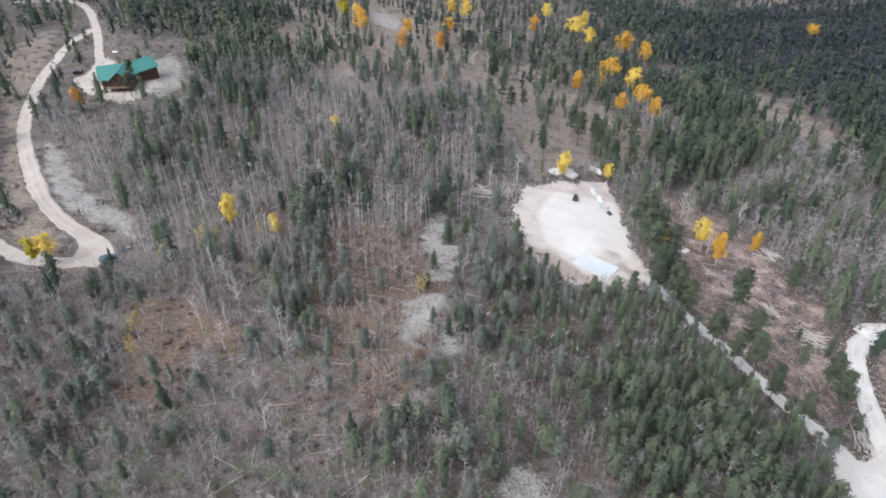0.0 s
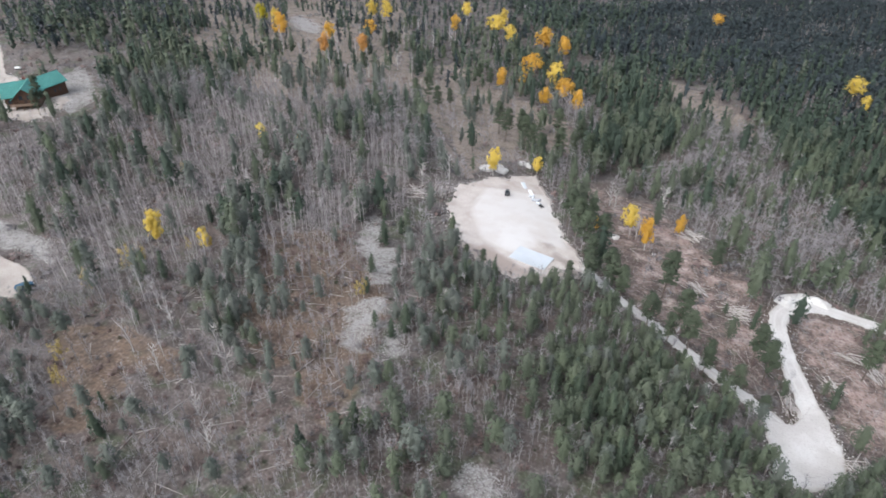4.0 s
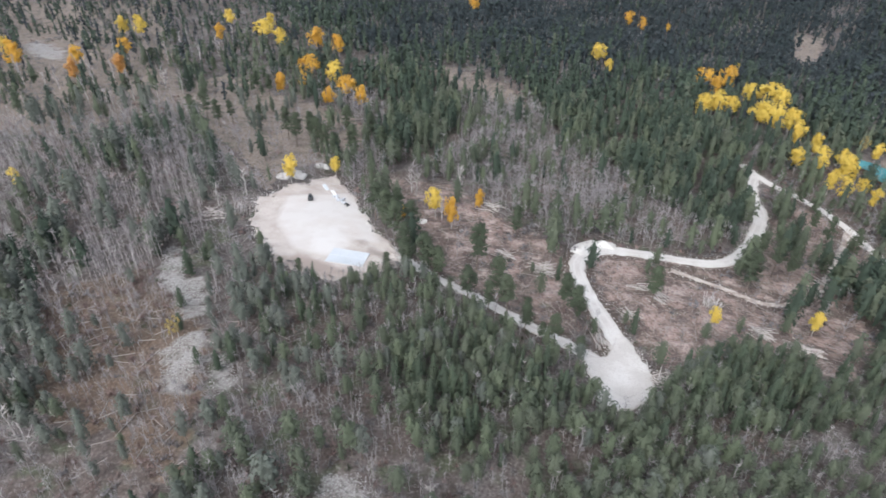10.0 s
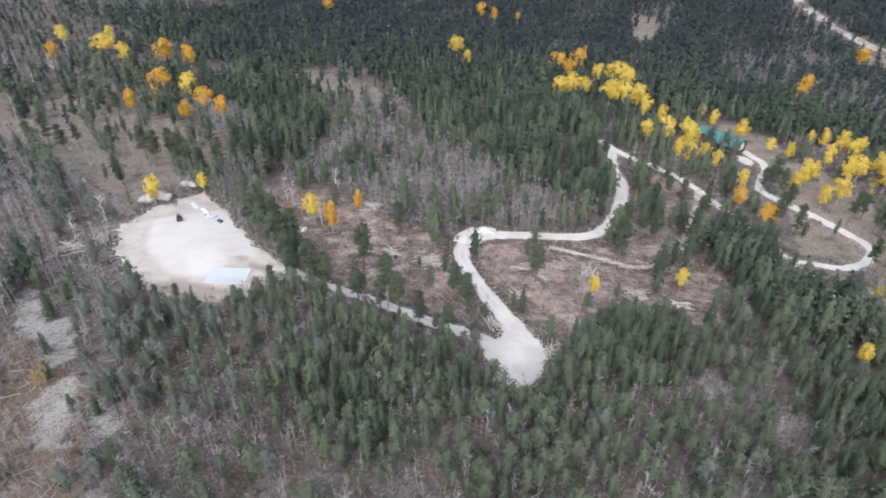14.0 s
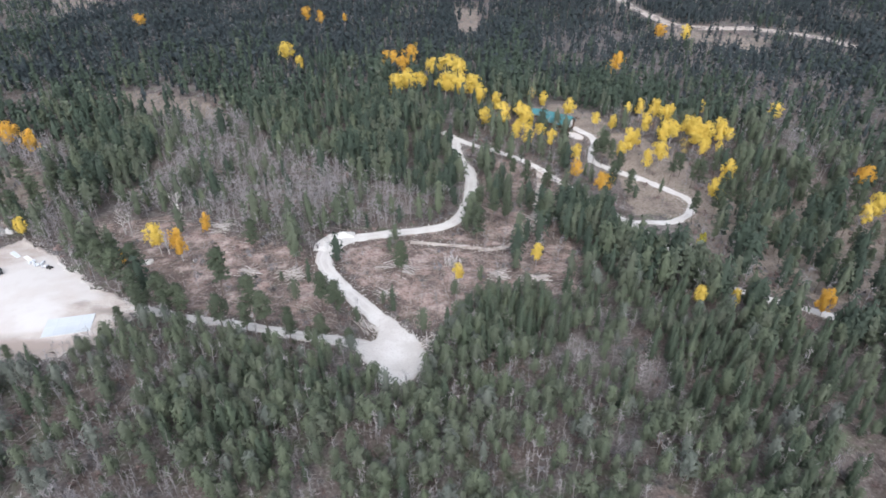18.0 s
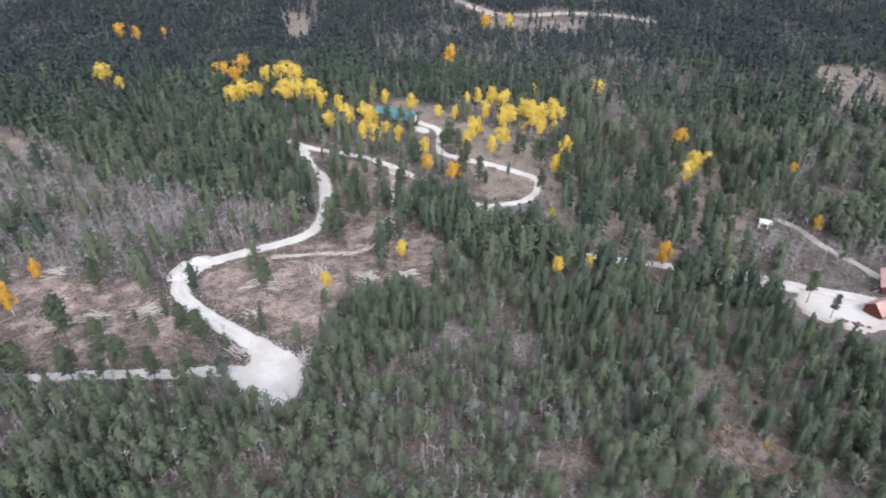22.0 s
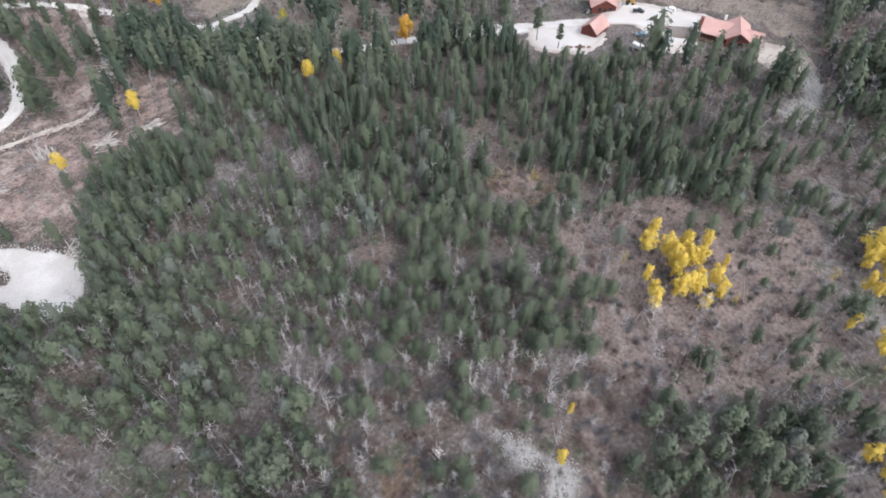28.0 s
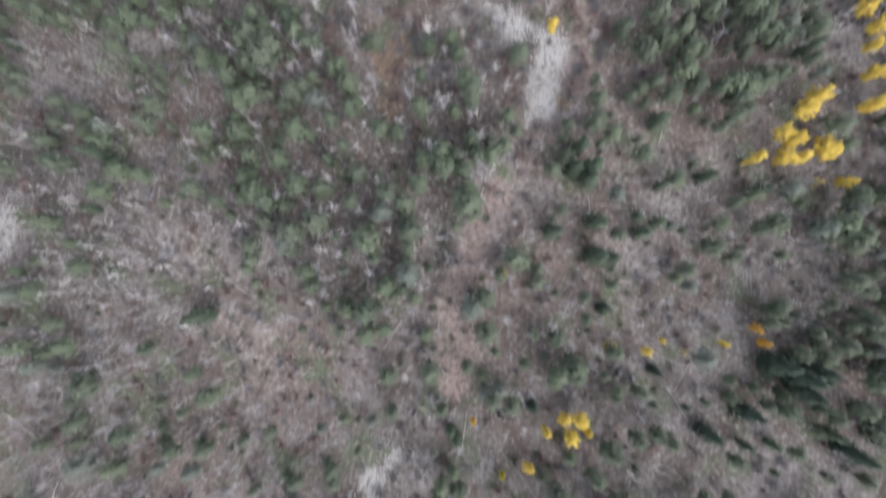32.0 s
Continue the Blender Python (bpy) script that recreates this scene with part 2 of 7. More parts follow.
PADS = {
    "gravel_pad": [(-94.9, 184.2), (-91.6, 199.1), (-86.2, 208.9), (-78.2, 219.7), (-67.7, 208.6), (-58.2, 191.2), (-50.3, 177.5), (-40.3, 164.3), (-36.6, 156.6), (-43.1, 147.0), (-52.2, 139.9), (-61.4, 141.4), (-73.0, 145.9), (-87.0, 163.2)],
    "turnaround": [(18.6, 124.8), (23.8, 127.4), (26.8, 133.3), (28.9, 138.7), (31.0, 137.3), (33.4, 131.6), (35.5, 125.6), (36.5, 120.1), (33.1, 111.3), (27.8, 106.5), (22.4, 106.6), (20.3, 113.4)],
    "cabin_yard": [(206.4, 48.3), (206.0, 39.4), (203.6, 27.8), (201.4, 15.2), (195.6, 9.8), (184.7, 13.9), (179.1, 14.2), (174.4, 24.1), (180.7, 27.4), (188.0, 34.5), (187.3, 42.3), (186.1, 49.3), (192.4, 47.9)],
    "cabin_apron": [(176.0, 66.2), (181.0, 56.9), (184.1, 49.5), (182.0, 42.2), (174.7, 39.9), (166.3, 43.4), (163.0, 51.1), (163.4, 58.8)],
    "dirt_terrace": [(189.0, 2.7), (190.5, -7.6), (188.6, -15.4), (181.9, -18.1), (177.7, -10.4), (180.9, -2.4)],
    "lodge_pad": [(-320.4, 140.5), (-323.4, 148.8), (-334.6, 161.8), (-336.1, 168.2), (-298.8, 159.4), (-282.7, 162.4), (-274.8, 155.2), (-270.6, 143.6), (-269.5, 137.6), (-280.4, 134.3), (-297.2, 134.0)],
    "cabin_lane": [(166.2, 90.4), (176.0, 75.0), (185.0, 56.7), (187.6, 46.1), (185.9, 43.6), (179.4, 54.3), (173.5, 65.5), (165.8, 78.1), (162.6, 88.2)],
    "bend_turnout": [(-194.4, 69.9), (-187.3, 72.6), (-177.9, 73.0), (-168.3, 68.0), (-168.3, 62.3), (-176.9, 60.6), (-183.4, 65.8)],
    "dirt_island": [(189.1, 27.8), (190.2, 23.0), (190.1, 16.7), (184.6, 17.4), (183.8, 21.3), (185.7, 24.8)],
    "barn_pad": [(157.4, 261.8), (161.1, 259.4), (162.4, 253.6), (158.7, 251.1), (155.6, 256.7)],
}
ZONES = {
    "rock_bank": [(-262.2, 97.0), (-245.6, 96.4), (-220.6, 87.4), (-206.5, 84.1), (-187.1, 86.4), (-172.6, 78.0), (-186.0, 76.7), (-206.7, 74.6), (-229.2, 80.0)],
    "lodge_rocks": [(-306.6, 165.4), (-318.8, 197.0), (-270.5, 168.8), (-264.2, 149.3)],
    "scree_a": [(43.3, 3.2), (44.5, -1.6), (38.2, -4.8), (28.4, -5.9), (25.7, -2.6), (31.9, 1.1)],
    "scree_b": [(-107.8, 145.1), (-104.0, 148.4), (-93.8, 133.2), (-90.6, 121.4), (-98.2, 125.5)],
    "scree_c": [(-84.3, 100.1), (-80.6, 108.7), (-76.5, 109.5), (-73.2, 99.5), (-70.0, 88.9), (-77.3, 88.8)],
    "scree_d": [(-72.1, 99.8), (-67.8, 103.2), (-61.6, 94.5), (-64.8, 88.2)],
    "scree_e": [(-35.9, 74.1), (-28.3, 76.2), (-24.0, 69.1), (-35.4, 66.1)],
    "scree_f": [(185.2, -13.8), (186.5, -19.7), (169.7, -22.7), (156.7, -23.1), (153.9, -18.9), (160.5, -12.8), (169.6, -16.1)],
    "scree_g": [(40.9, 14.9), (44.8, 9.9), (41.5, 2.0), (37.3, 3.4), (39.3, 8.6)],
    "slash_upper": [(-59.2, 229.0), (-30.0, 225.4), (-7.4, 200.2), (13.1, 185.3), (17.6, 165.3), (17.3, 136.4), (10.4, 133.7), (-11.6, 147.8), (-30.7, 158.4), (-43.5, 182.4)],
    "slash_lower": [(22.9, 182.5), (36.0, 188.5), (56.8, 187.5), (77.8, 195.4), (78.4, 185.5), (73.5, 168.4), (86.6, 163.6), (91.7, 148.4), (83.8, 134.2), (64.4, 137.9), (47.1, 126.1), (38.0, 124.0), (29.7, 147.4), (23.7, 159.5)],
    "slash_trail": [(107.9, 251.9), (125.2, 234.7), (130.8, 201.9), (102.5, 156.9), (79.3, 137.7), (68.2, 152.3), (71.7, 183.3), (100.9, 235.6)],
    "meadow": [(-192.7, 317.6), (-183.8, 356.3), (-140.8, 322.0), (-86.5, 291.7), (-71.8, 258.4), (-92.4, 225.5), (-96.8, 200.7), (-122.7, 226.8), (-144.9, 245.3)],
    "top_meadow": [(-408.8, 458.3), (-366.4, 476.8), (-292.8, 383.0), (-251.1, 317.0), (-252.7, 286.2), (-325.1, 359.8)],
    "meadow_west": [(-268.1, 302.2), (-233.5, 328.2), (-175.7, 298.5), (-150.6, 262.1), (-191.8, 262.0), (-233.4, 260.8)],
    "rust_grass": [(-146.6, 58.5), (-139.1, 66.7), (-127.4, 70.0), (-110.4, 70.8), (-103.1, 61.6), (-114.7, 58.2), (-110.7, 50.3), (-108.4, 42.1), (-115.6, 36.8), (-129.3, 47.2)],
    "road_verge": [(-387.6, 137.7), (-407.5, 169.3), (-400.5, 175.4), (-313.9, 113.3), (-231.9, 73.5), (-183.1, 64.1), (-191.6, 56.8), (-212.3, 56.8)],
    "barn_field": [(168.3, 259.8), (186.3, 246.7), (191.2, 211.1), (174.7, 179.5), (156.8, 168.0), (141.6, 178.6), (152.6, 206.3), (159.6, 230.8)],
    "yard_field": [(210.2, 38.9), (216.4, 13.7), (212.1, -13.8), (196.3, -16.5), (203.6, 10.8), (204.9, 28.2)],
    "bare_gully": [(100.8, 43.9), (112.3, 32.7), (103.5, 25.1), (92.0, 34.6)],
    "gray_stand": [(-45.6, 415.1), (-15.7, 384.2), (4.9, 310.3), (34.8, 249.3), (58.7, 223.6), (70.1, 202.1), (57.7, 195.1), (25.3, 193.9), (7.9, 181.7), (-17.7, 195.0), (-37.1, 238.9), (-35.4, 297.7), (-45.2, 350.0)],
    "red_brush": [(-132.5, 118.1), (-104.8, 135.4), (-79.9, 97.0), (-86.5, 74.4), (-105.7, 81.9)],
    "brown_brush": [(91.1, 22.9), (113.5, 10.5), (124.0, -29.1), (80.4, -36.7), (64.8, -15.3), (65.6, 6.0)],
    "dark_valley": [(114.6, 133.1), (154.8, 56.6), (176.3, 11.8), (121.4, -1.3), (96.7, 49.5), (96.4, 97.2)],
    "pines_south": [(-75.2, 132.8), (-52.6, 135.9), (-36.4, 151.6), (5.9, 129.1), (17.6, 114.5), (26.2, 103.3), (40.0, 130.9), (65.6, 138.0), (90.5, 141.3), (73.3, 95.3), (-38.5, 65.4), (-53.3, 89.7), (-71.3, 113.8)],
    "pines_east": [(56.2, 141.6), (102.5, 156.9), (123.0, 156.7), (157.1, 82.9), (165.2, 38.2), (173.3, 2.1), (110.4, 9.5), (109.0, 45.4), (73.3, 34.6), (54.8, 21.6), (-15.1, 98.0), (-4.2, 135.3), (24.8, 103.0), (44.2, 121.8)],
    "pines_north": [(-77.5, 274.8), (-91.6, 390.4), (-242.2, 529.0), (297.5, 759.8), (222.4, 514.0), (106.9, 270.6), (77.2, 198.4), (42.9, 198.3), (36.3, 248.3), (-3.3, 339.9), (-68.9, 386.3), (-35.7, 281.8), (-27.4, 240.2), (-53.4, 225.0)],
    "pine_grove": [(-64.5, 217.5), (-54.3, 218.5), (-40.0, 189.5), (-40.3, 168.7), (-51.8, 183.1)],
    "pine_band": [(-154.6, 121.8), (-143.2, 129.0), (-88.3, 73.4), (-93.2, 66.1)],
    "pine_knoll": [(-106.2, 145.1), (-99.0, 152.8), (-81.1, 159.7), (-68.9, 137.5), (-82.9, 116.5), (-95.4, 125.5)],
    "pines_lodge": [(-458.8, 237.7), (-369.0, 331.0), (-268.4, 215.8), (-344.4, 197.3)],
    "scree_i": [(-32.4, -6.0), (-31.5, -9.9), (-37.2, -9.5), (-45.1, -6.9), (-44.2, -4.3)],
    "scree_j": [(41.9, 13.8), (44.9, 6.7), (40.0, 3.2), (39.2, 9.2)],
    "pink_trail": [(28.5, -4.6), (27.0, -8.0), (14.9, -7.2), (6.7, -5.9), (-4.0, -10.3), (-18.8, -15.5), (-23.7, -10.3), (-10.1, -2.5), (3.7, 0.1), (15.7, -2.4)],
    "pink_gap": [(65.9, 60.4), (74.4, 54.0), (64.6, 44.0), (57.4, 49.0)],
    "yard_open": [(182.8, 69.9), (210.7, 53.0), (213.0, 38.0), (209.8, 12.2), (193.5, -6.9), (185.9, -17.3), (173.6, -4.2), (172.2, 9.0), (164.8, 27.4), (157.2, 38.0), (151.5, 55.1)],
    "lodge_open": [(-354.2, 153.2), (-372.2, 193.6), (-314.7, 201.1), (-239.0, 147.3), (-242.6, 126.6), (-257.1, 106.3)],
    "west_open": [(-405.9, 146.4), (-419.2, 182.0), (-456.1, 240.2), (-332.0, 173.7), (-338.7, 153.8), (-291.2, 116.1), (-254.0, 93.3), (-217.3, 85.4), (-184.0, 86.4), (-167.3, 75.7), (-154.9, 61.6), (-177.6, 40.8)],
    "loop_open": [(162.7, 270.8), (186.3, 246.7), (191.3, 188.8), (168.4, 153.8), (132.6, 140.0), (123.6, 157.4), (138.6, 200.5), (149.2, 234.2)],
    "pines_se": [(2.0, -44.0), (13.3, -60.2), (13.7, -78.5), (-4.6, -87.9), (-21.3, -53.4)],
    "far_bare_a": [(221.7, 610.3), (244.0, 596.1), (207.4, 499.5), (185.6, 498.0)],
    "far_bare_b": [(369.2, 490.0), (407.2, 445.0), (445.8, 426.3), (391.1, 373.7), (346.8, 385.9), (349.4, 445.4)],
    "far_bare_c": [(421.4, 210.8), (469.4, 188.0), (413.8, 144.5), (352.5, 128.8), (359.3, 160.8)],
    "ridge_bare": [(-78.3, 397.1), (-52.0, 392.9), (-7.4, 355.5), (-2.7, 327.0), (-35.3, 344.2), (-64.4, 361.6)],
    "brown_slope": [(245.5, 65.8), (279.0, 49.4), (297.7, -3.2), (197.7, -16.3), (195.1, -5.1), (209.8, 12.2), (211.7, 37.5)],
    "dark_mid": [(101.4, 162.1), (132.5, 202.9), (153.6, 198.9), (132.4, 165.7), (118.7, 133.2), (96.2, 122.0), (88.5, 140.8)],
    "dark_loop": [(101.2, 184.1), (134.5, 206.0), (149.5, 193.4), (134.5, 147.0), (112.0, 111.7), (75.4, 120.8), (78.0, 152.9)],
    "dark_east": [(106.4, 118.4), (127.9, 114.8), (162.0, 80.0), (184.1, 38.3), (149.9, 23.9), (108.2, 47.8), (101.9, 74.7), (95.2, 93.6)],
    "road_clear": [(166.8, 91.9), (188.3, 56.1), (165.6, 37.8), (155.4, 56.9), (159.9, 74.9), (156.0, 85.4)],
    "road_side": [(132.6, 171.5), (136.2, 137.6), (148.9, 112.6), (166.8, 91.9), (154.2, 84.3), (138.5, 104.8), (126.4, 128.8), (126.2, 161.4)],
    "pale_wood": [(-21.8, 75.3), (-15.8, 50.0), (-22.3, 41.3), (-17.1, 11.4), (-27.7, 4.1), (-34.8, 15.9), (-32.0, 28.1), (-29.2, 44.3), (-37.8, 65.9)],
    "dark_island": [(15.1, 159.4), (23.9, 142.8), (29.0, 128.1), (16.9, 129.4), (8.6, 145.1)],
    "pines_mid": [(-81.4, 371.7), (-51.3, 355.8), (-36.8, 304.5), (-37.1, 238.9), (-59.7, 253.7), (-76.9, 313.9)],
    "west_far": [(-480.3, 412.1), (-466.2, 512.9), (-374.9, 622.6), (-167.8, 270.5), (-188.2, 212.6), (-256.0, 214.5), (-311.9, 254.4)],
    "scree_k": [(-312.1, 346.7), (-318.0, 368.7), (-285.2, 350.2), (-269.5, 326.2), (-284.7, 323.3)],
    "pines_low": [(96.7, 49.5), (90.1, 30.7), (89.5, 19.5), (73.7, 7.3), (61.7, 5.4), (63.6, 16.9), (66.2, 31.1)],
    "pines_low_b": [(111.3, 32.3), (115.9, 14.0), (134.7, -6.8), (140.1, -26.2), (120.8, -29.7), (111.8, -21.8), (111.6, -11.4), (117.6, -2.4), (104.6, 10.0), (100.9, 21.9)],
    "dark_bend": [(89.7, 284.1), (104.1, 277.1), (94.2, 241.2), (84.6, 220.7), (76.3, 224.5)],
    "barn_yard": [(147.0, 299.6), (173.2, 299.4), (179.0, 278.3), (183.4, 263.0), (166.8, 251.8), (156.4, 267.9), (143.2, 280.8)],
    "pines_ne": [(43.3, -10.2), (57.5, -16.3), (68.6, -38.1), (54.0, -39.6), (40.3, -30.0), (20.6, -29.3), (14.9, -22.3), (31.1, -11.8)],
    "pines_block": [(-0.2, 324.8), (126.4, 349.7), (100.1, 252.6), (79.8, 213.7), (53.5, 198.9), (29.5, 236.1), (6.0, 277.5)],
    "open_mid": [(208.4, 136.8), (230.0, 114.6), (196.7, 92.5), (174.9, 100.1), (174.7, 114.8)],
    "pad_fringe": [(-117.6, 191.4), (-105.4, 199.4), (-92.5, 185.2), (-72.3, 144.4), (-79.6, 134.8), (-97.7, 150.9)],
    "pines_nw": [(25.2, 128.5), (45.8, 104.0), (39.2, 56.9), (23.1, 37.4), (19.4, 19.1), (-11.2, 78.3)],
    "tall_scatter": [(173.5, 194.2), (234.8, 168.2), (262.9, 139.2), (245.1, 112.0), (178.0, 94.5), (142.5, 113.0), (140.1, 137.6)],
    "slash_east": [(84.6, 193.5), (97.5, 179.3), (103.4, 152.8), (87.8, 129.2), (73.8, 130.2), (61.3, 144.8)],
    "yard_brush": [(214.0, 109.5), (207.8, 77.4), (196.5, 57.5), (185.7, 59.0), (175.1, 83.2)],
    "dark_slope": [(85.4, 92.3), (102.0, 105.9), (120.0, 113.0), (131.1, 97.0), (143.5, 80.7), (151.9, 67.0), (112.9, 37.9), (96.2, 43.4), (79.7, 49.5), (82.5, 66.0)],
    "dark_slope_b": [(112.0, 111.6), (139.3, 88.5), (153.5, 49.0), (161.0, 20.9), (149.9, 4.5), (121.1, 9.4), (103.5, 16.8), (117.1, 37.6), (97.2, 57.0), (87.4, 66.9), (95.5, 88.3)],
    "grey_gap": [(100.0, 126.7), (107.3, 123.0), (91.1, 96.7), (88.4, 84.6), (75.7, 74.9), (82.5, 94.9)],
    "grey_mid": [(27.6, 91.3), (45.0, 88.5), (57.4, 74.9), (60.5, 56.3), (46.5, 38.2), (28.1, 56.7), (22.3, 75.0)],
    "far_grey": [(240.8, 467.5), (326.7, 502.2), (321.4, 376.2), (339.6, 311.3), (378.8, 265.8), (266.4, 173.3), (235.8, 197.3), (254.8, 249.2), (250.8, 314.5), (218.8, 388.3)],
    "rust_patch": [(28.9, 29.1), (33.0, 23.4), (28.0, 19.4), (15.6, 16.8), (14.0, 20.1), (23.2, 24.5)],
    "pale_bush": [(42.0, 17.7), (44.8, 9.9), (43.1, 3.7), (37.3, 1.3), (33.7, 6.0), (37.5, 12.1)],
    "pale_bush_b": [(58.6, 17.3), (58.7, 11.4), (53.9, 4.8), (50.3, 6.7), (53.4, 13.8)],
    "tan_brush": [(102.5, 44.7), (107.8, 38.0), (112.5, 31.0), (102.2, 25.4), (94.5, 32.2), (95.5, 39.8)],
    "tan_brush_b": [(57.7, 5.2), (59.7, -0.9), (48.2, -6.1), (36.3, -9.3), (30.7, -6.5), (43.8, -2.4)],
    "brown_open": [(93.8, 20.8), (97.8, 8.9), (78.7, -3.8), (88.2, -15.3), (95.0, -31.2), (77.5, -32.1), (68.4, -14.9), (58.8, -6.8), (68.6, 1.1)],
    "dark_right": [(144.5, 24.6), (161.3, -3.0), (162.5, -13.8), (135.3, -19.0), (117.7, -8.6), (111.3, 7.0)],
    "mid_forest": [(163.6, 164.5), (206.7, 190.9), (242.5, 183.2), (263.0, 147.5), (214.7, 109.2), (181.2, 109.5), (165.8, 131.6)],
    "pad_white": [(-83.6, 172.4), (-87.6, 192.8), (-67.2, 205.8), (-51.7, 181.0), (-43.6, 163.5), (-55.0, 165.9), (-59.9, 151.1), (-71.1, 154.2)],
    "pad_fresh": [(-70.0, 167.1), (-61.7, 173.6), (-52.6, 162.8), (-55.7, 155.2), (-60.0, 151.4), (-66.8, 156.2)],
    "pad_trail": [(-55.7, 168.5), (-50.4, 167.0), (-37.8, 155.9), (-33.3, 149.6), (-37.4, 149.1), (-46.0, 157.5)],
    "pad_soil": [(-78.6, 149.2), (-64.2, 151.6), (-58.3, 149.9), (-49.0, 145.4), (-41.3, 155.3), (-35.2, 147.6), (-39.3, 142.5), (-48.6, 139.0), (-60.7, 138.3)],
    "far_bare_d": [(-157.4, 789.5), (-126.8, 788.1), (-105.2, 777.6), (-103.0, 715.6), (-121.0, 658.1), (-136.8, 651.2)],
    "pale_low": [(-56.4, 84.6), (-43.3, 94.6), (-23.8, 88.9), (-9.4, 74.9), (-28.7, 70.4), (-48.9, 66.9)],
    "clump_low_a": [(-133.7, 93.0), (-126.9, 96.6), (-107.2, 86.1), (-102.8, 76.6), (-113.9, 74.3)],
    "clump_low_b": [(-88.4, 75.3), (-82.8, 78.5), (-74.7, 74.1), (-73.7, 68.0), (-81.1, 67.4)],
    "clump_low_c": [(-162.3, 160.4), (-151.9, 170.8), (-126.4, 132.4), (-134.2, 128.4)],
    "dark_low": [(39.3, 120.1), (66.5, 144.8), (100.0, 165.0), (94.6, 126.9), (85.0, 105.6), (52.0, 100.0)],
    "west_clump": [(-157.9, 138.4), (-135.6, 123.8), (-105.1, 95.2), (-106.3, 84.6), (-119.4, 90.1)],
    "house_front": [(152.5, 25.4), (168.0, 12.8), (183.1, -4.0), (156.7, -10.6), (146.0, 0.2), (146.7, 17.1)],
    "lodge_wood": [(-267.1, 135.1), (-279.0, 172.8), (-303.5, 217.8), (-243.3, 198.3), (-190.9, 149.9), (-182.3, 118.3), (-207.5, 102.2)],
    "red_strip": [(-111.7, 119.9), (-95.3, 126.5), (-77.0, 111.3), (-67.0, 86.6), (-62.0, 67.0), (-76.8, 69.5), (-94.5, 89.8)],
    "scree_m": [(-97.3, 129.3), (-88.5, 133.3), (-79.4, 116.3), (-85.0, 112.0)],
    "dark_front": [(-28.6, 102.3), (-16.7, 125.7), (3.0, 118.3), (18.8, 110.9), (19.4, 103.9), (-2.2, 87.9), (-15.4, 81.9)],
    "dark_strip": [(23.4, -7.1), (33.7, -18.5), (26.2, -29.0), (9.3, -28.0), (3.4, -16.5)],
    "pines_nadir": [(21.5, 104.8), (49.2, 72.1), (24.3, 53.1), (-10.1, 59.5), (-6.6, 85.9)],
    "lilac_bank": [(-22.3, 74.9), (-16.4, 54.6), (-6.8, 35.6), (-18.4, 26.3), (-33.6, 42.7), (-41.8, 58.7)],
    "pale_bank": [(-62.3, 83.6), (-55.3, 91.5), (-30.9, 87.1), (-26.8, 71.8), (-52.6, 67.3)],
    "west_slope": [(-260.1, 112.2), (-253.3, 157.6), (-224.0, 190.6), (-164.0, 206.6), (-99.4, 184.0), (-89.5, 114.7), (-70.1, 84.1), (-68.7, 62.3), (-95.9, 68.6), (-133.8, 73.7), (-158.6, 67.6), (-185.5, 82.9), (-219.5, 88.0)],
}
YELLOW_A = [(-154, 100, 3.4), (-174, 170, 2.1), (-90, 206, 3.4), (-77, 221, 2.1), (-32, 195, 3.3), (-291, 313, 3.6), (-278, 401, 4.5), (-267, 404, 4.9), (-223, 447, 4.2), (-186, 422, 7.5), (-191, 442, 4.4), (-169, 406, 4.9), (-113, 340, 5.7), (-180, 56, 2.9), (39, 424, 5.5), (44, 402, 3.4), (88, 334, 5.9), (96, 338, 6.0), (102, 337, 4.0), (136, 455, 2.2), (117, 359, 5.0), (129, 363, 7.1), (131, 348, 5.6), (114, 325, 5.9), (119, 316, 5.8), (127, 319, 4.9), (132, 325, 3.4), (125, 302, 4.4), (121, 370, 3.7), (118, 276, 3.5)]
YELLOW_B = [(132, 296, 3.8), (128, 277, 4.4), (126, 257, 3.4), (56, 147, 1.7), (85, 151, 1.9), (-138, 105, 2.2), (135, 267, 4.9), (130, 251, 3.3), (140, 284, 2.8), (139, 256, 2.9), (140, 247, 2.8), (144, 229, 2.7), (158, 292, 2.9), (165, 276, 3.7), (172, 260, 2.4), (177, 253, 2.4), (194, 265, 2.5), (199, 262, 2.8), (202, 254, 3.8), (202, 245, 3.7), (210, 252, 2.8), (189, 243, 3.6), (189, 228, 4.6), (195, 230, 3.5), (203, 228, 4.7), (201, 220, 4.9), (206, 220, 4.4), (214, 219, 4.2), (218, 218, 2.4), (197, 210, 2.8)]
YELLOW_C = [(205, 208, 2.3), (169, 227, 3.9), (176, 231, 2.8), (162, 221, 2.7), (175, 211, 3.8), (168, 210, 2.7), (192, 187, 3.5), (177, 177, 3.0), (177, 173, 2.2), (117, 111, 1.8), (126, 107, 1.6), (220, 142, 3.1), (228, 144, 4.0), (238, 145, 2.7), (264, 237, 3.8), (235, 258, 2.0), (357, 431, 4.7), (86, 153, 1.5), (118, 112, 1.8), (129, 109, 1.1), (138, 137, 1.8), (254, 66, 2.1), (99, 3, 1.5), (94, 3, 1.9), (95, -1, 1.9), (93, -3, 2.0), (91, -5, 2.0), (98, -4, 1.8), (95, -6, 1.8), (102, -8, 1.3)]
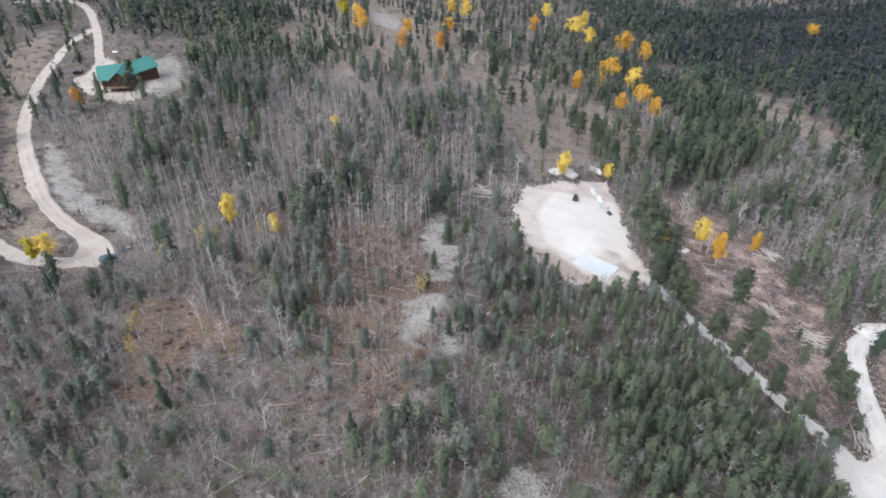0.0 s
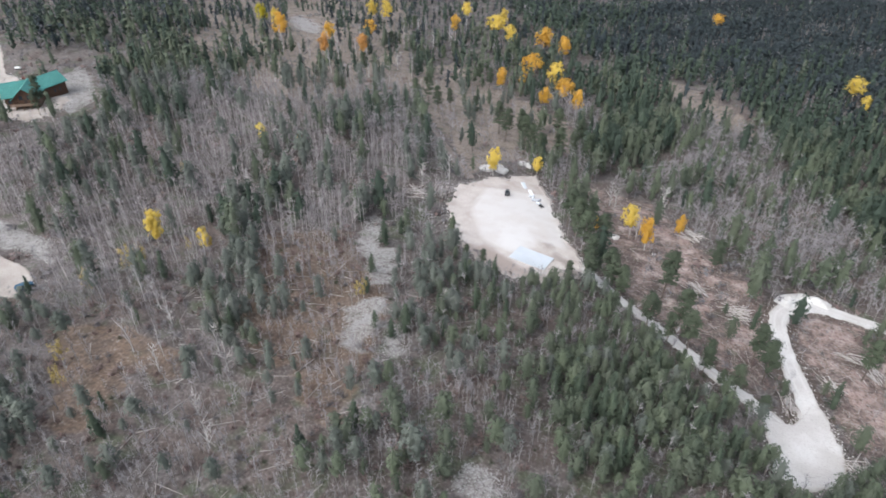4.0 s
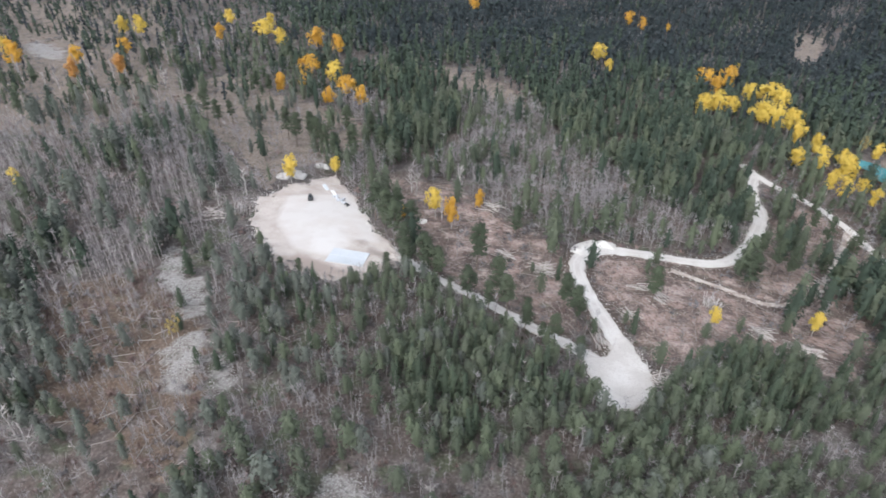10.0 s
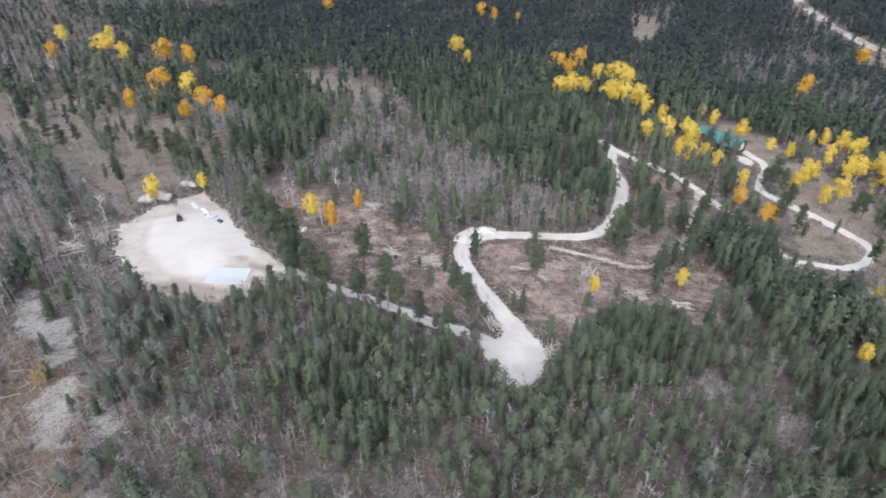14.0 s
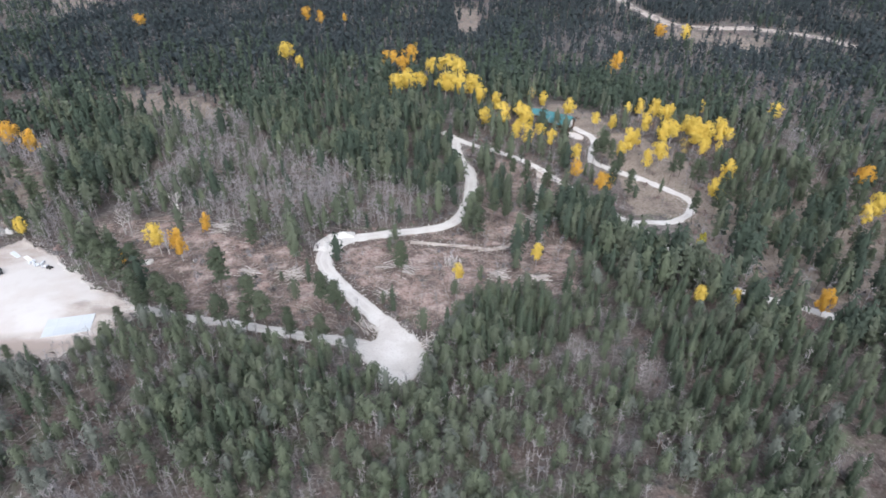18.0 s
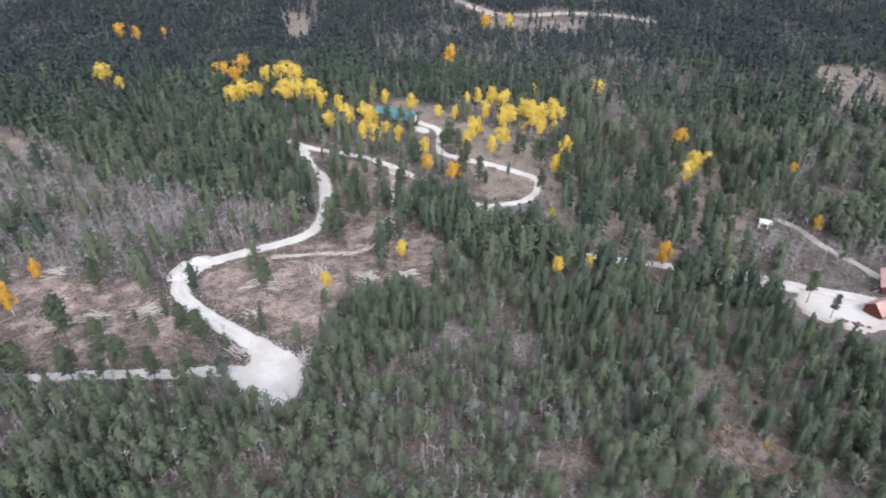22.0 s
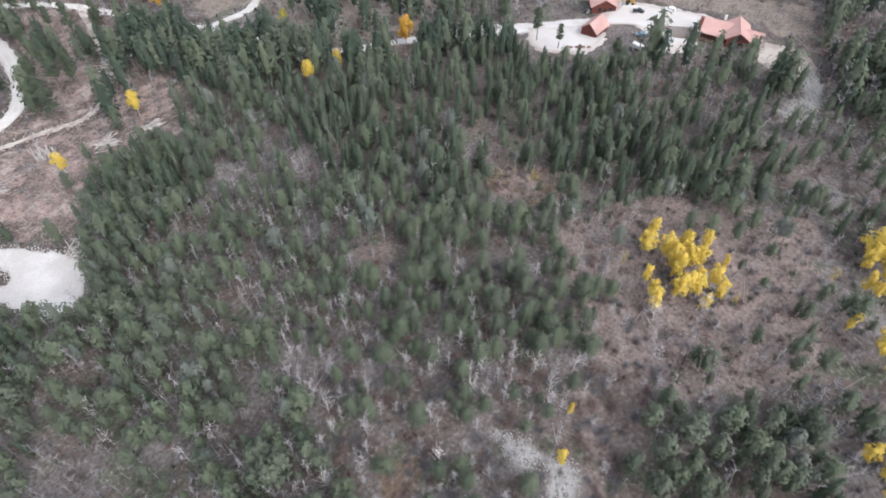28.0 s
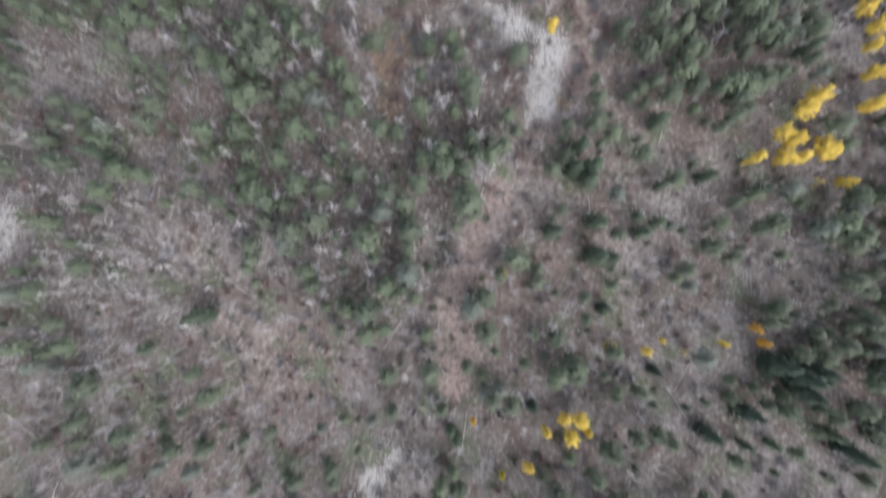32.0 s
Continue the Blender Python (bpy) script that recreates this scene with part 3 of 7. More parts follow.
YELLOW_D = [(86, -6, 2.2), (88, -8, 1.9), (89, -10, 1.8), (91, -9, 1.5), (93, -12, 1.7), (90, -14, 1.5), (86, -12, 1.2), (81, -3, 1.9), (83, -2, 1.2), (86, -0, 1.0), (96, -8, 1.8), (98, -13, 0.9), (51, 3, 0.7), (117, -39, 2.9), (115, -41, 2.3), (113, -39, 2.1), (112, -43, 2.1), (107, -40, 1.4), (106, -42, 1.4), (91, -44, 2.3), (87, -46, 1.5), (95, -38, 1.0), (51, -43, 1.7), (48, -42, 1.7), (43, -41, 1.5), (43, -43, 1.7), (40, -43, 1.7), (41, -45, 1.3), (44, -48, 1.9), (44, -50, 1.1)]
YELLOW_E = [(38, -39, 1.1), (37, -38, 0.6), (41, -54, 1.3), (68, -44, 1.6), (66, -47, 1.4), (59, -50, 1.6), (54, -52, 1.6), (63, -48, 1.2), (-15, -30, 1.2), (-14, -32, 1.4), (-17, -32, 1.5), (-15, -34, 0.8), (-18, -28, 0.9), (-25, -28, 1.0), (1, -37, 0.8), (4, -39, 0.6), (8, -48, 0.7), (42, 1, 1.1)]
YELLOW = YELLOW_A + YELLOW_B + YELLOW_C + YELLOW_D + YELLOW_E
AMBER_A = [(-25, 187, 3.4), (-17, 203, 2.1), (-273, 296, 5.2), (-241, 344, 4.3), (-252, 316, 3.8), (-213, 409, 3.9), (-146, 408, 6.4), (-127, 395, 4.7), (-133, 355, 6.0), (-100, 316, 5.3), (-89, 306, 4.3), (-137, 319, 4.0), (-129, 331, 2.7), (-105, 303, 3.7), (-59, 573, 5.3), (-157, 173, 1.4), (76, 587, 5.4), (84, 563, 4.2), (105, 565, 2.7), (99, 385, 6.3), (101, 366, 4.3), (115, 399, 5.8), (-42, 187, 1.2), (135, 214, 3.1), (138, 198, 2.9), (143, 199, 2.2), (246, 357, 4.9), (234, 347, 3.6), (246, 166, 3.5), (341, 443, 5.2)]
AMBER_B = [(151, 98, 2.9), (227, 20, 2.3), (220, 85, 1.9), (200, 43, 1.9), (261, 119, 1.9), (247, 169, 2.3), (13, -52, 0.8), (11, -54, 0.9), (-22, -17, 0.6)]
AMBER = AMBER_A + AMBER_B
LIME_A = [(-303, 314, 4.4), (-183, 53, 2.3), (142, 141, 1.9), (-28, -25, 0.6)]
LIME = LIME_A
PALE_A = [(-147, 85, 2.8), (-148, 90, 1.8), (-139, 105, 1.8), (-141, 101, 1.2), (-130, 52, 1.9), (-124, 47, 1.8), (-150, 74, 1.7), (-83, 105, 1.2), (-179, 128, 1.7), (-179, 134, 1.3), (-82, 106, 1.3), (155, 300, 2.9), (192, 216, 2.8), (90, -17, 0.6), (103, 33, 0.9), (88, 6, 0.8), (105, -33, 1.1), (39, -50, 1.0), (-1, -31, 1.1), (4, -43, 0.7), (32, -58, 0.9), (2, -10, 0.8)]
PALE = PALE_A
ORANGE_A = [(-223, 310, 4.3), (-237, 292, 4.2), (-273, 119, 2.8)]
ORANGE = ORANGE_A


# ---- the land ----
def ramp(a, b, v):
    k = np.clip((v - a) / (b - a), 0.0, 1.0)
    return k * k * (3 - 2 * k)


def ground(x, y):
    """Height of the land: a bench under the drone that falls away to a valley in the north-east."""
    s = 0.50 * x + 0.866 * y
    z = -26 * ramp(30, 270, s) - 30 * ramp(270, 620, s)
    far = np.hypot(x, y)
    z = z + 90 * ramp(900, 2600, far)
    return z + 1.6 * np.sin(x / 31.0 + 0.7) * np.cos(y / 37.0) + 0.5 * np.sin((x + y) / 14.0) + 0.10 * np.sin((x - 1.7 * y) / 6.1)


def inside(poly, x, y, grow=0.0):
    """Which of the points lie in the outline; grow moves its edge outwards."""
    x, y = np.asarray(x, float), np.asarray(y, float)
    p = np.array(poly)
    if grow:
        c = p.mean(0)
        d = p - c
        p = c + d * (1 + grow / np.maximum(np.hypot(d[:, :1], d[:, 1:]), 1))
    hit = np.zeros(x.shape, bool)
    for (ax, ay), (bx, by) in zip(p, np.roll(p, -1, 0)):
        if ay != by:
            hit ^= ((ay > y) != (by > y)) & (x < (bx - ax) * (y - ay) / (by - ay) + ax)
    return hit


def zone(names, x, y, grow=0.0):
    hit = np.zeros(np.shape(x), bool)
    for name in names.split():
        hit |= inside(ZONES.get(name) or PADS[name], x, y, grow)
    return hit


def spline(points, step=2.0, closed=False):
    """A smooth line through the points, as evenly spaced places."""
    p = np.array(points, float)
    q = np.vstack([p[-1:], p, p[:2]]) if closed else np.vstack([2 * p[0] - p[1], p, 2 * p[-1] - p[-2]])
    out = []
    for a, b, c, d in zip(q[:-3], q[1:-2], q[2:-1], q[3:]):
        k = max(2, int(np.hypot(*(c - b)) / step))
        t = (np.arange(k) / k)[:, None]
        out.append(0.5 * (2 * b + (c - a) * t + (2 * a - 5 * b + 4 * c - d) * t**2 + (3 * b - a - 3 * c + d) * t**3))
    out = np.vstack(out)
    return out if closed else np.vstack([out, p[-1:]])


def mesh_from(name, verts, faces, mats, index=None, normals=None):
    """One mesh from arrays; all faces have the same number of corners. normals: soft shading of foliage, one for each corner point."""
    verts, faces = np.asarray(verts, np.float32), np.asarray(faces, np.int32)
    me = bpy.data.meshes.new(name)
    k = faces.shape[1]
    me.vertices.add(len(verts))
    me.vertices.foreach_set("co", verts.ravel())
    me.loops.add(faces.size)
    me.loops.foreach_set("vertex_index", faces.ravel())
    me.polygons.add(len(faces))
    me.polygons.foreach_set("loop_start", np.arange(0, faces.size, k, dtype=np.int32))
    for m in mats:
        me.materials.append(m)
    if index is not None:
        me.polygons.foreach_set("material_index", np.asarray(index, np.int32))
    me.update(calc_edges=True)
    if normals is not None:
        me.attributes.new("custom_normal", "FLOAT_VECTOR", "POINT").data.foreach_set("vector", np.asarray(normals, np.float32).ravel())
    return me


def grid_faces(rows, cols, wrap=False):
    i, j = np.meshgrid(np.arange(rows - 1), np.arange(cols if wrap else cols - 1), indexing="ij")
    a, b = i * cols + j, i * cols + (j + 1) % cols
    return np.stack([a, b, b + cols, a + cols], -1).reshape(-1, 4)


STONY = "rock_bank lodge_rocks " + " ".join("scree_" + k for k in "abcdefgijkm")


def build_ground():
    u = np.linspace(-1, 1, 321)
    side = 420 * u + 380 * u**5 + 3200 * u**15
    x, y = np.meshgrid(side, side)
    z = ground(x, y)
    me = mesh_from("ground", np.stack([x, y, z], -1).reshape(-1, 3), grid_faces(321, 321), [FLOOR])
    for name, zones in (("tan", "meadow top_meadow meadow_west barn_field barn_yard yard_field road_verge far_bare_a far_bare_b far_bare_c far_bare_d ridge_bare brown_slope west_far open_mid tall_scatter"), ("slash", "slash_upper slash_lower slash_trail slash_east bare_gully"),
                        ("rust", "rust_grass rust_patch red_brush red_strip"), ("pink", "pink_gap brown_brush brown_open tan_brush_b pink_trail"), ("rocky", STONY)):
        a = me.attributes.new(name, "FLOAT", "POINT")
        a.data.foreach_set("value", (0.62 * zone(zones, x, y)).astype(np.float32).ravel())
    edge = road_distance(x, y)
    dug = me.attributes.new("dug", "FLOAT", "POINT")
    dug.data.foreach_set("value", (0.6 * ((edge > -1) & (edge < 3.4) & zone("slash_upper slash_lower slash_trail pines_south dark_island", x, y, 4.0))).astype(np.float32).ravel())
    tagged(new("ground", me), "brown grassy forest floor with leaf litter and pale stony patches", "ground", kind="structure")


ROADLINES = {name: (wide, spline(pts)) for name, (wide, pts) in ROADS.items()}


def road_distance(x, y):
    """How far the points lie outside the nearest road's edge."""
    best = np.full(np.shape(x), 1e6)
    for wide, line in ROADLINES.values():
        a, b = line.min(0) - 25, line.max(0) + 25
        near = (x > a[0]) & (x < b[0]) & (y > a[1]) & (y < b[1])
        nx, ny, part_best = x[near], y[near], best[near]
        for px, py in line[::2]:
            part_best = np.minimum(part_best, np.hypot(nx - px, ny - py) - wide / 2)
        best[near] = part_best
    return best


def build_road(name, material, label):
    wide, line = ROADLINES[name]
    d = np.gradient(line, axis=0)
    d /= np.hypot(d[:, :1], d[:, 1:])
    side = np.stack([-d[:, 1], d[:, 0]], -1)
    rng = np.random.default_rng(len(name))
    across = np.linspace(-1, 1, 13)
    rows, rim, wheel = [], [], []
    for k, (p, s) in enumerate(zip(line, side)):
        w = wide / 2 * (1 + 0.03 * math.sin(k * 0.9) + 0.07 * math.sin(k * 0.21 + 1)) + rng.uniform(-0.2, 0.2)
        shove = rng.uniform(0.0, 0.15, 2)
        for v in across:
            out = abs(v)
            q = p + s * v * (w + (rng.uniform(-0.4, 0.45) if out == 1 else 0))
            up = 0.15 - 0.07 * (0.3 < out < 0.6) + (shove[int(v > 0)] if 0.75 < out < 0.95 else 0) - (0.2 if out == 1 else 0)
            rows.append((*q, float(ground(*q)) + up + rng.uniform(-0.015, 0.015)))
            rim.append(0.6 * max(0.0, (out - 0.68) / 0.32))
            wheel.append(0.36 if 0.3 < out < 0.6 else 0.0)
    ob = new(name, mesh_from(name, rows, grid_faces(len(line), 13), [material]))
    for area, values in (("edge", rim), ("wheel", wheel)):
        ob.data.attributes.new(area, "FLOAT", "POINT").data.foreach_set("value", np.array(values, np.float32))
    for p in ob.data.polygons:
        p.use_smooth = True
    return tagged(ob, label, "road", kind="structure")


def build_pad(name, material, label, lift=0.22, category="gravel"):
    edge = spline(PADS[name], 1.2, True)
    c = edge.mean(0)
    rng = np.random.default_rng(len(name) + 7)
    rings = 30 if name == "gravel_pad" else 14
    verts = []
    for k in range(rings + 1):
        f = 1 - k / rings
        for i, p in enumerate(edge):
            wob = 1 + 0.025 * math.sin(i * 0.8) + 0.025 * math.sin(i * 2.1 + 1) + 0.03 * math.sin(i * 0.37 + 2) + rng.uniform(-0.045, 0.045)
            q = c + (p - c) * f * (wob if k < 3 else 1)
            up = (-0.1, lift + 0.12, lift + 0.05)[k] if k < 3 else lift + rng.uniform(-0.01, 0.01)
            verts.append((*q, float(ground(*q)) + up))
    ob = new(name, mesh_from(name, verts, grid_faces(rings + 1, len(edge), True), [material]))
    driven = ob.data.attributes.new("driven", "FLOAT", "POINT")
    xy = np.array(verts)
    ob.data.attributes.new("edge", "FLOAT", "POINT").data.foreach_set("value", np.repeat(np.clip(0.55 - np.arange(rings + 1) / rings * 3.2, 0, 1), len(edge)).astype(np.float32))
    if name == "gravel_pad":
        for area, part_zone in (("driven", "pad_white"), ("fresh", "pad_fresh"), ("soil", "pad_soil"), ("trail", "pad_trail")):
            a = driven if area == "driven" else ob.data.attributes.new(area, "FLOAT", "POINT")
            share = sum(zone(part_zone, xy[:, 0] + dx, xy[:, 1] + dy).astype(float) for dx in (-1.5, 0, 1.5) for dy in (-1.5, 0, 1.5)) / 9
            a.data.foreach_set("value", (0.62 * share).astype(np.float32))
    else:
        driven.data.foreach_set("value", np.repeat(np.clip(np.arange(rings + 1) / rings * 3.2 - 0.2, 0, 0.58), len(edge)).astype(np.float32))
    for p in ob.data.polygons:
        p.use_smooth = True
    return tagged(ob, label, category, kind="structure")


build_ground()
for name, material, label in (("west_drive", ROADGRAVEL, "pale gravel driveway up to the lodge"), ("west_road", ROADGRAVEL, "winding pale gravel road with wheel ruts"),
                              ("ridge_track", WHITEGRAVEL, "narrow white gravel track behind a row of pines"), ("switchback_road", WHITEGRAVEL, "freshly laid white gravel road through the cut slope"),
                              ("valley_road", WHITEGRAVEL, "white gravel road along the valley"), ("skid_trail", SKIDDIRT, "pale dirt trail through felled timber"),
                              ("dirt_track", SOFTDIRT, "rutted dirt track climbing away from the building pad"), ("meadow_road", WHITEGRAVEL, "white gravel road round a small meadow"), ("far_road", TRACKDIRT, "wide pale dirt road across the far hillside"),
                              ("yard_track", ROADGRAVEL, "short gravel track to the yard")):
    build_road(name, material, label)
for name, material, label in (("gravel_pad", GRAVEL, "levelled building pad of white crushed limestone"), ("turnaround", WHITEGRAVEL, "white gravel turnaround at the sharp bend"),
                              ("cabin_yard", GRAVEL, "white gravel yard between the red-roofed cabins"), ("cabin_apron", GRAVEL, "white gravel parking apron beside a cabin"),
                              ("dirt_terrace", TRACKDIRT, "bare pale dirt terrace beside the red-roofed house"), ("lodge_pad", ROADGRAVEL, "pale gravel forecourt round the lodge"),
                              ("bend_turnout", ROADGRAVEL, "gravel turnout at the outside of the bend"), ("dirt_island", SOFTDIRT, "heap of brown dirt left in the middle of the yard"), ("barn_pad", GRAVEL, "gravel patch in front of the barn"), ("cabin_lane", WHITEGRAVEL, "wide white gravel lane in front of the cabins")):
    build_pad(name, material, label, 0.6 if name == "dirt_island" else 0.2 if name == "bend_turnout" else 0.19 if name == "cabin_lane" else 0.22)


# ---- trees ----
def kites(base, tip, side, fold):
    """Folded leaf blades from base to tip, two triangles each."""
    mid = base + 0.55 * (tip - base) + fold
    v = np.stack([base, mid - side, tip, mid + side], 1)
    n = len(base)
    f = np.arange(n)[:, None] * 4 + np.array([[0, 1, 2, 0, 2, 3]])
    return v.reshape(-1, 3), f.reshape(-1, 3)


def cone(a, b, ra, rb, sides=5):
    """An open tapered tube from a to b as triangles."""
    a, b = np.array(a, float), np.array(b, float)
    d = unit(b - a)
    u = unit(np.cross(d, (0.3, 0.9, 0.2)))
    w = np.cross(d, u)
    k = np.arange(sides) * 2 * np.pi / sides
    ring = np.cos(k)[:, None] * u + np.sin(k)[:, None] * w
    v = np.vstack([a + ra * ring, b + rb * ring])
    i = np.arange(sides)
    j = (i + 1) % sides
    return v, np.vstack([np.stack([i, j, j + sides], -1), np.stack([i, j + sides, i + sides], -1)])


def unit(v):
    return v / (np.linalg.norm(v, axis=-1, keepdims=True) + 1e-9)


def join(*pieces):
    """Templates as one: points, triangles and, where all have them, normals."""
    verts, faces, n = [], [], 0
    for piece in pieces:
        verts.append(piece[0])
        faces.append(piece[1] + n)
        n += len(piece[0])
    out = np.vstack(verts), np.vstack(faces)
    return (*out, np.vstack([p[2] for p in pieces])) if all(len(p) == 3 for p in pieces) else out


def point_normals(v, f):
    """Normals of a template that has none of its own."""
    face = np.cross(v[f[:, 1]] - v[f[:, 0]], v[f[:, 2]] - v[f[:, 0]])
    out = np.zeros_like(v)
    for k in range(3):
        np.add.at(out, f[:, k], face)
    return unit(out)


def sprays(p, out, size, rng, lift=0.4):
    """Small ragged triangles of needles or leaves at the points p, facing out and a little raised from the surface."""
    n = len(p)
    out = unit(out + rng.normal(0, 0.16, (n, 3)))
    t1 = unit(np.cross(out, rng.normal(0, 1, (n, 3))))
    t2 = np.cross(out, t1)
    t1 = unit(t1 + out * rng.uniform(-0.15, lift, (n, 1)))
    w = size * rng.uniform(0.6, 1.3, (n, 1))
    v = np.stack([p - t1 * w * 0.7 - t2 * w * 0.6, p + t2 * w * 0.75 - t1 * w * 0.5, p + t1 * w * 1.25], 1)
    f = np.arange(n * 3).reshape(-1, 3)
    g = np.cross(v[:, 1] - v[:, 0], v[:, 2] - v[:, 0])
    wrong = (g * out).sum(1) < 0
    f[wrong] = f[wrong][:, ::-1]
    return v.reshape(-1, 3), f, np.repeat(out, 3, 0)


def girth(k, belly, pointed):
    """The width of a crown at the share k of its height: a plume whose widest part is at belly, more or less pointed."""
    egg = np.sqrt(np.clip(1 - np.where(k < belly, (k - belly) / (belly * 1.25), (k - belly) / (1.04 - belly)) ** 2, 0.01, 1))
    spire = np.where(k < belly, 0.6 + 0.4 * k / belly, np.clip((1.03 - k) / (1.03 - belly), 0, 1))
    return (1 - pointed) * egg + pointed * spire


def plume(n, rng, low=0.2, radius=0.15, belly=0.35, pointed=0.35, size=0.04, core=6, rings=(0.0, 0.3, 0.65, 0.97)):
    """A conifer's crown of height 1: a dense body with sprays of needles all over it and uneven lumps."""
    k = rng.random(4 * n)
    k = k[rng.random(4 * n) < 0.15 + 0.85 * girth(k, belly, pointed)][:n]
    n = len(k)
    a = rng.uniform(0, 2 * np.pi, n)
    ph = rng.uniform(0, 6.3, 4)
    lump = 1 + 0.16 * np.sin(3 * a + ph[0] + 9 * k) + 0.15 * np.sin(2 * a - 13 * k + ph[1]) + 0.09 * np.sin(5 * a + 23 * k + ph[2])
    r = radius * girth(k, belly, pointed) * lump * rng.uniform(0.5, 1.15, n)
    z = low + (1 - low) * k
    sway = 0.018 * np.sin(4 * z + ph[3])
    p = np.stack([r * np.cos(a) + sway, r * np.sin(a), z + 0.02 * np.sin(4 * a + ph[1])], -1)
    up = 0.28 + 0.75 * k**1.3
    out = np.stack([np.cos(a), np.sin(a), up], -1) * np.stack([1 - 0.5 * k, 1 - 0.5 * k, 0 * k + 1], -1)
    pieces = [sprays(p, out, size, rng)]
    if core:
        rings = np.array(rings)
        count = len(rings)
        b = np.arange(core) * 2 * np.pi / core
        rad = 0.52 * radius * girth(rings, belly, pointed)[:, None] * rng.uniform(0.8, 1.15, (count, core))
        rad[-1] *= 0.05
        v = np.stack([rad * np.cos(b), rad * np.sin(b), np.repeat((low + (1 - low) * rings)[:, None], core, 1)], -1).reshape(-1, 3)
        q = grid_faces(count, core, True)
        dirs = unit(np.stack([np.tile(np.cos(b), count), np.tile(np.sin(b), count), np.repeat(0.2 + 0.8 * rings, core)], -1))
        pieces.append((v, np.vstack([q[:, :3], q[:, [0, 2, 3]]]), dirs))
    return join(*pieces)


def limbed_crown(limbs, tufts, rng, low=0.3, radius=0.18, size=0.05):
    """A pine crown of height 1 made of limbs, each with pads of needles along its outer half and gaps to the next."""
    z = np.sort(low + (0.97 - low) * rng.random(limbs) ** 0.85)
    k = (z - low) / (1 - low)
    reach = radius * np.sqrt(np.clip(1.05 - (1.75 * k - 0.62) ** 2, 0.06, 1)) * rng.uniform(0.55, 1.15, limbs)
    a = np.arange(limbs) * 2.4 + rng.normal(0, 0.5, limbs)
    which = np.repeat(np.arange(limbs), tufts)
    f = rng.uniform(0.25, 1.05, len(which))
    out = np.stack([np.cos(a), np.sin(a), rng.uniform(-0.1, 0.45, limbs)], -1)[which]
    p = out * (reach[which] * f)[:, None] + np.stack([0 * f, 0 * f, z[which]], -1)
    off = rng.normal(0, 1, p.shape) * (radius * 0.15, radius * 0.15, 0.016)
    face = 0.5 * out + unit(off) * 0.5 + np.array([0, 0, 0.55])
    return sprays(p + off, face, size, rng, 0.7)


def leaf_crown(n, rng, low=0.35, radius=0.22, size=0.055, lumps=20):
    """A broadleaf crown of height 1: several rounded lumps of small leaf sprays with gaps between them."""
    centre = np.stack([rng.normal(0, 0.5, lumps), rng.normal(0, 0.5, lumps), rng.uniform(-0.8, 0.8, lumps)], -1)
    centre *= np.minimum(1, 0.95 / np.maximum(np.linalg.norm(centre, axis=1), 1e-6))[:, None]
    d = unit(rng.normal(0, 1, (n, 3)) + (0, 0, 0.25))
    at = centre[rng.integers(0, lumps, n)] + d * rng.uniform(0.14, 0.32, (n, 1))
    half = (1 - low) / 2
    p = at * (radius, radius, half) + (0, 0, low + half)
    return sprays(p, d + 0.35 * unit(at) + (0, 0, 0.25), size, rng, 0.6)


def slivers(base, tip, thick, rng):
    """Thin twigs, one long triangle each."""
    side = np.cross(tip - base, rng.normal(0, 1, base.shape))
    side *= thick[:, None] / (np.linalg.norm(side, axis=1)[:, None] + 1e-9)
    v = np.stack([base - side, base + side, tip], 1).reshape(-1, 3)
    return v, np.arange(len(base) * 3).reshape(-1, 3)


def bare_branches(n, rng, low=0.25, spread=0.17, thick=0.0035):
    """Rising leafless branches and twigs on a stem of height 1."""
    main = max(4, n // 4)
    z = low + (0.95 - low) * rng.random(main)
    a = rng.uniform(0, 2 * np.pi, main)
    reach = spread * rng.uniform(0.5, 1.1, main) * (1.1 - 0.6 * z)
    base = np.stack([0 * z, 0 * z, z], -1)
    tip = np.stack([np.cos(a) * reach, np.sin(a) * reach, z + reach * rng.uniform(0.5, 1.6, main)], -1)
    k = rng.integers(0, main, n - main)
    f = rng.uniform(0.3, 0.95, (n - main, 1))
    b2 = base[k] + f * (tip[k] - base[k])
    t2 = b2 + rng.normal(0, 0.05, (n - main, 3)) + (0, 0, 0.045)
    return slivers(np.vstack([base, b2]), np.vstack([tip, t2]), np.r_[np.full(main, 1.6 * thick), np.full(n - main, thick)], rng)


def crooked_stem(rng, thick=0.0095, sides=3):
    """A bent pale trunk of height 1 with one or two forks."""
    pts = [np.zeros(3)]
    for z in (0.25, 0.5, 0.75, 1.0):
        pts.append(np.array([rng.normal(0, 0.03) * z, rng.normal(0, 0.03) * z, z]))
    pieces = [cone(a, b, thick * (1 - 0.2 * k), thick * (0.8 - 0.2 * k) + 0.001, sides) for k, (a, b) in enumerate(zip(pts, pts[1:]))]
    for k in rng.integers(1, 4, 2):
        d = rng.normal(0, 0.13, 3) + (0, 0, 0.22)
        pieces.append(cone(pts[k], pts[k] + d, thick * 0.6, 0.002, sides))
    return join(*pieces)


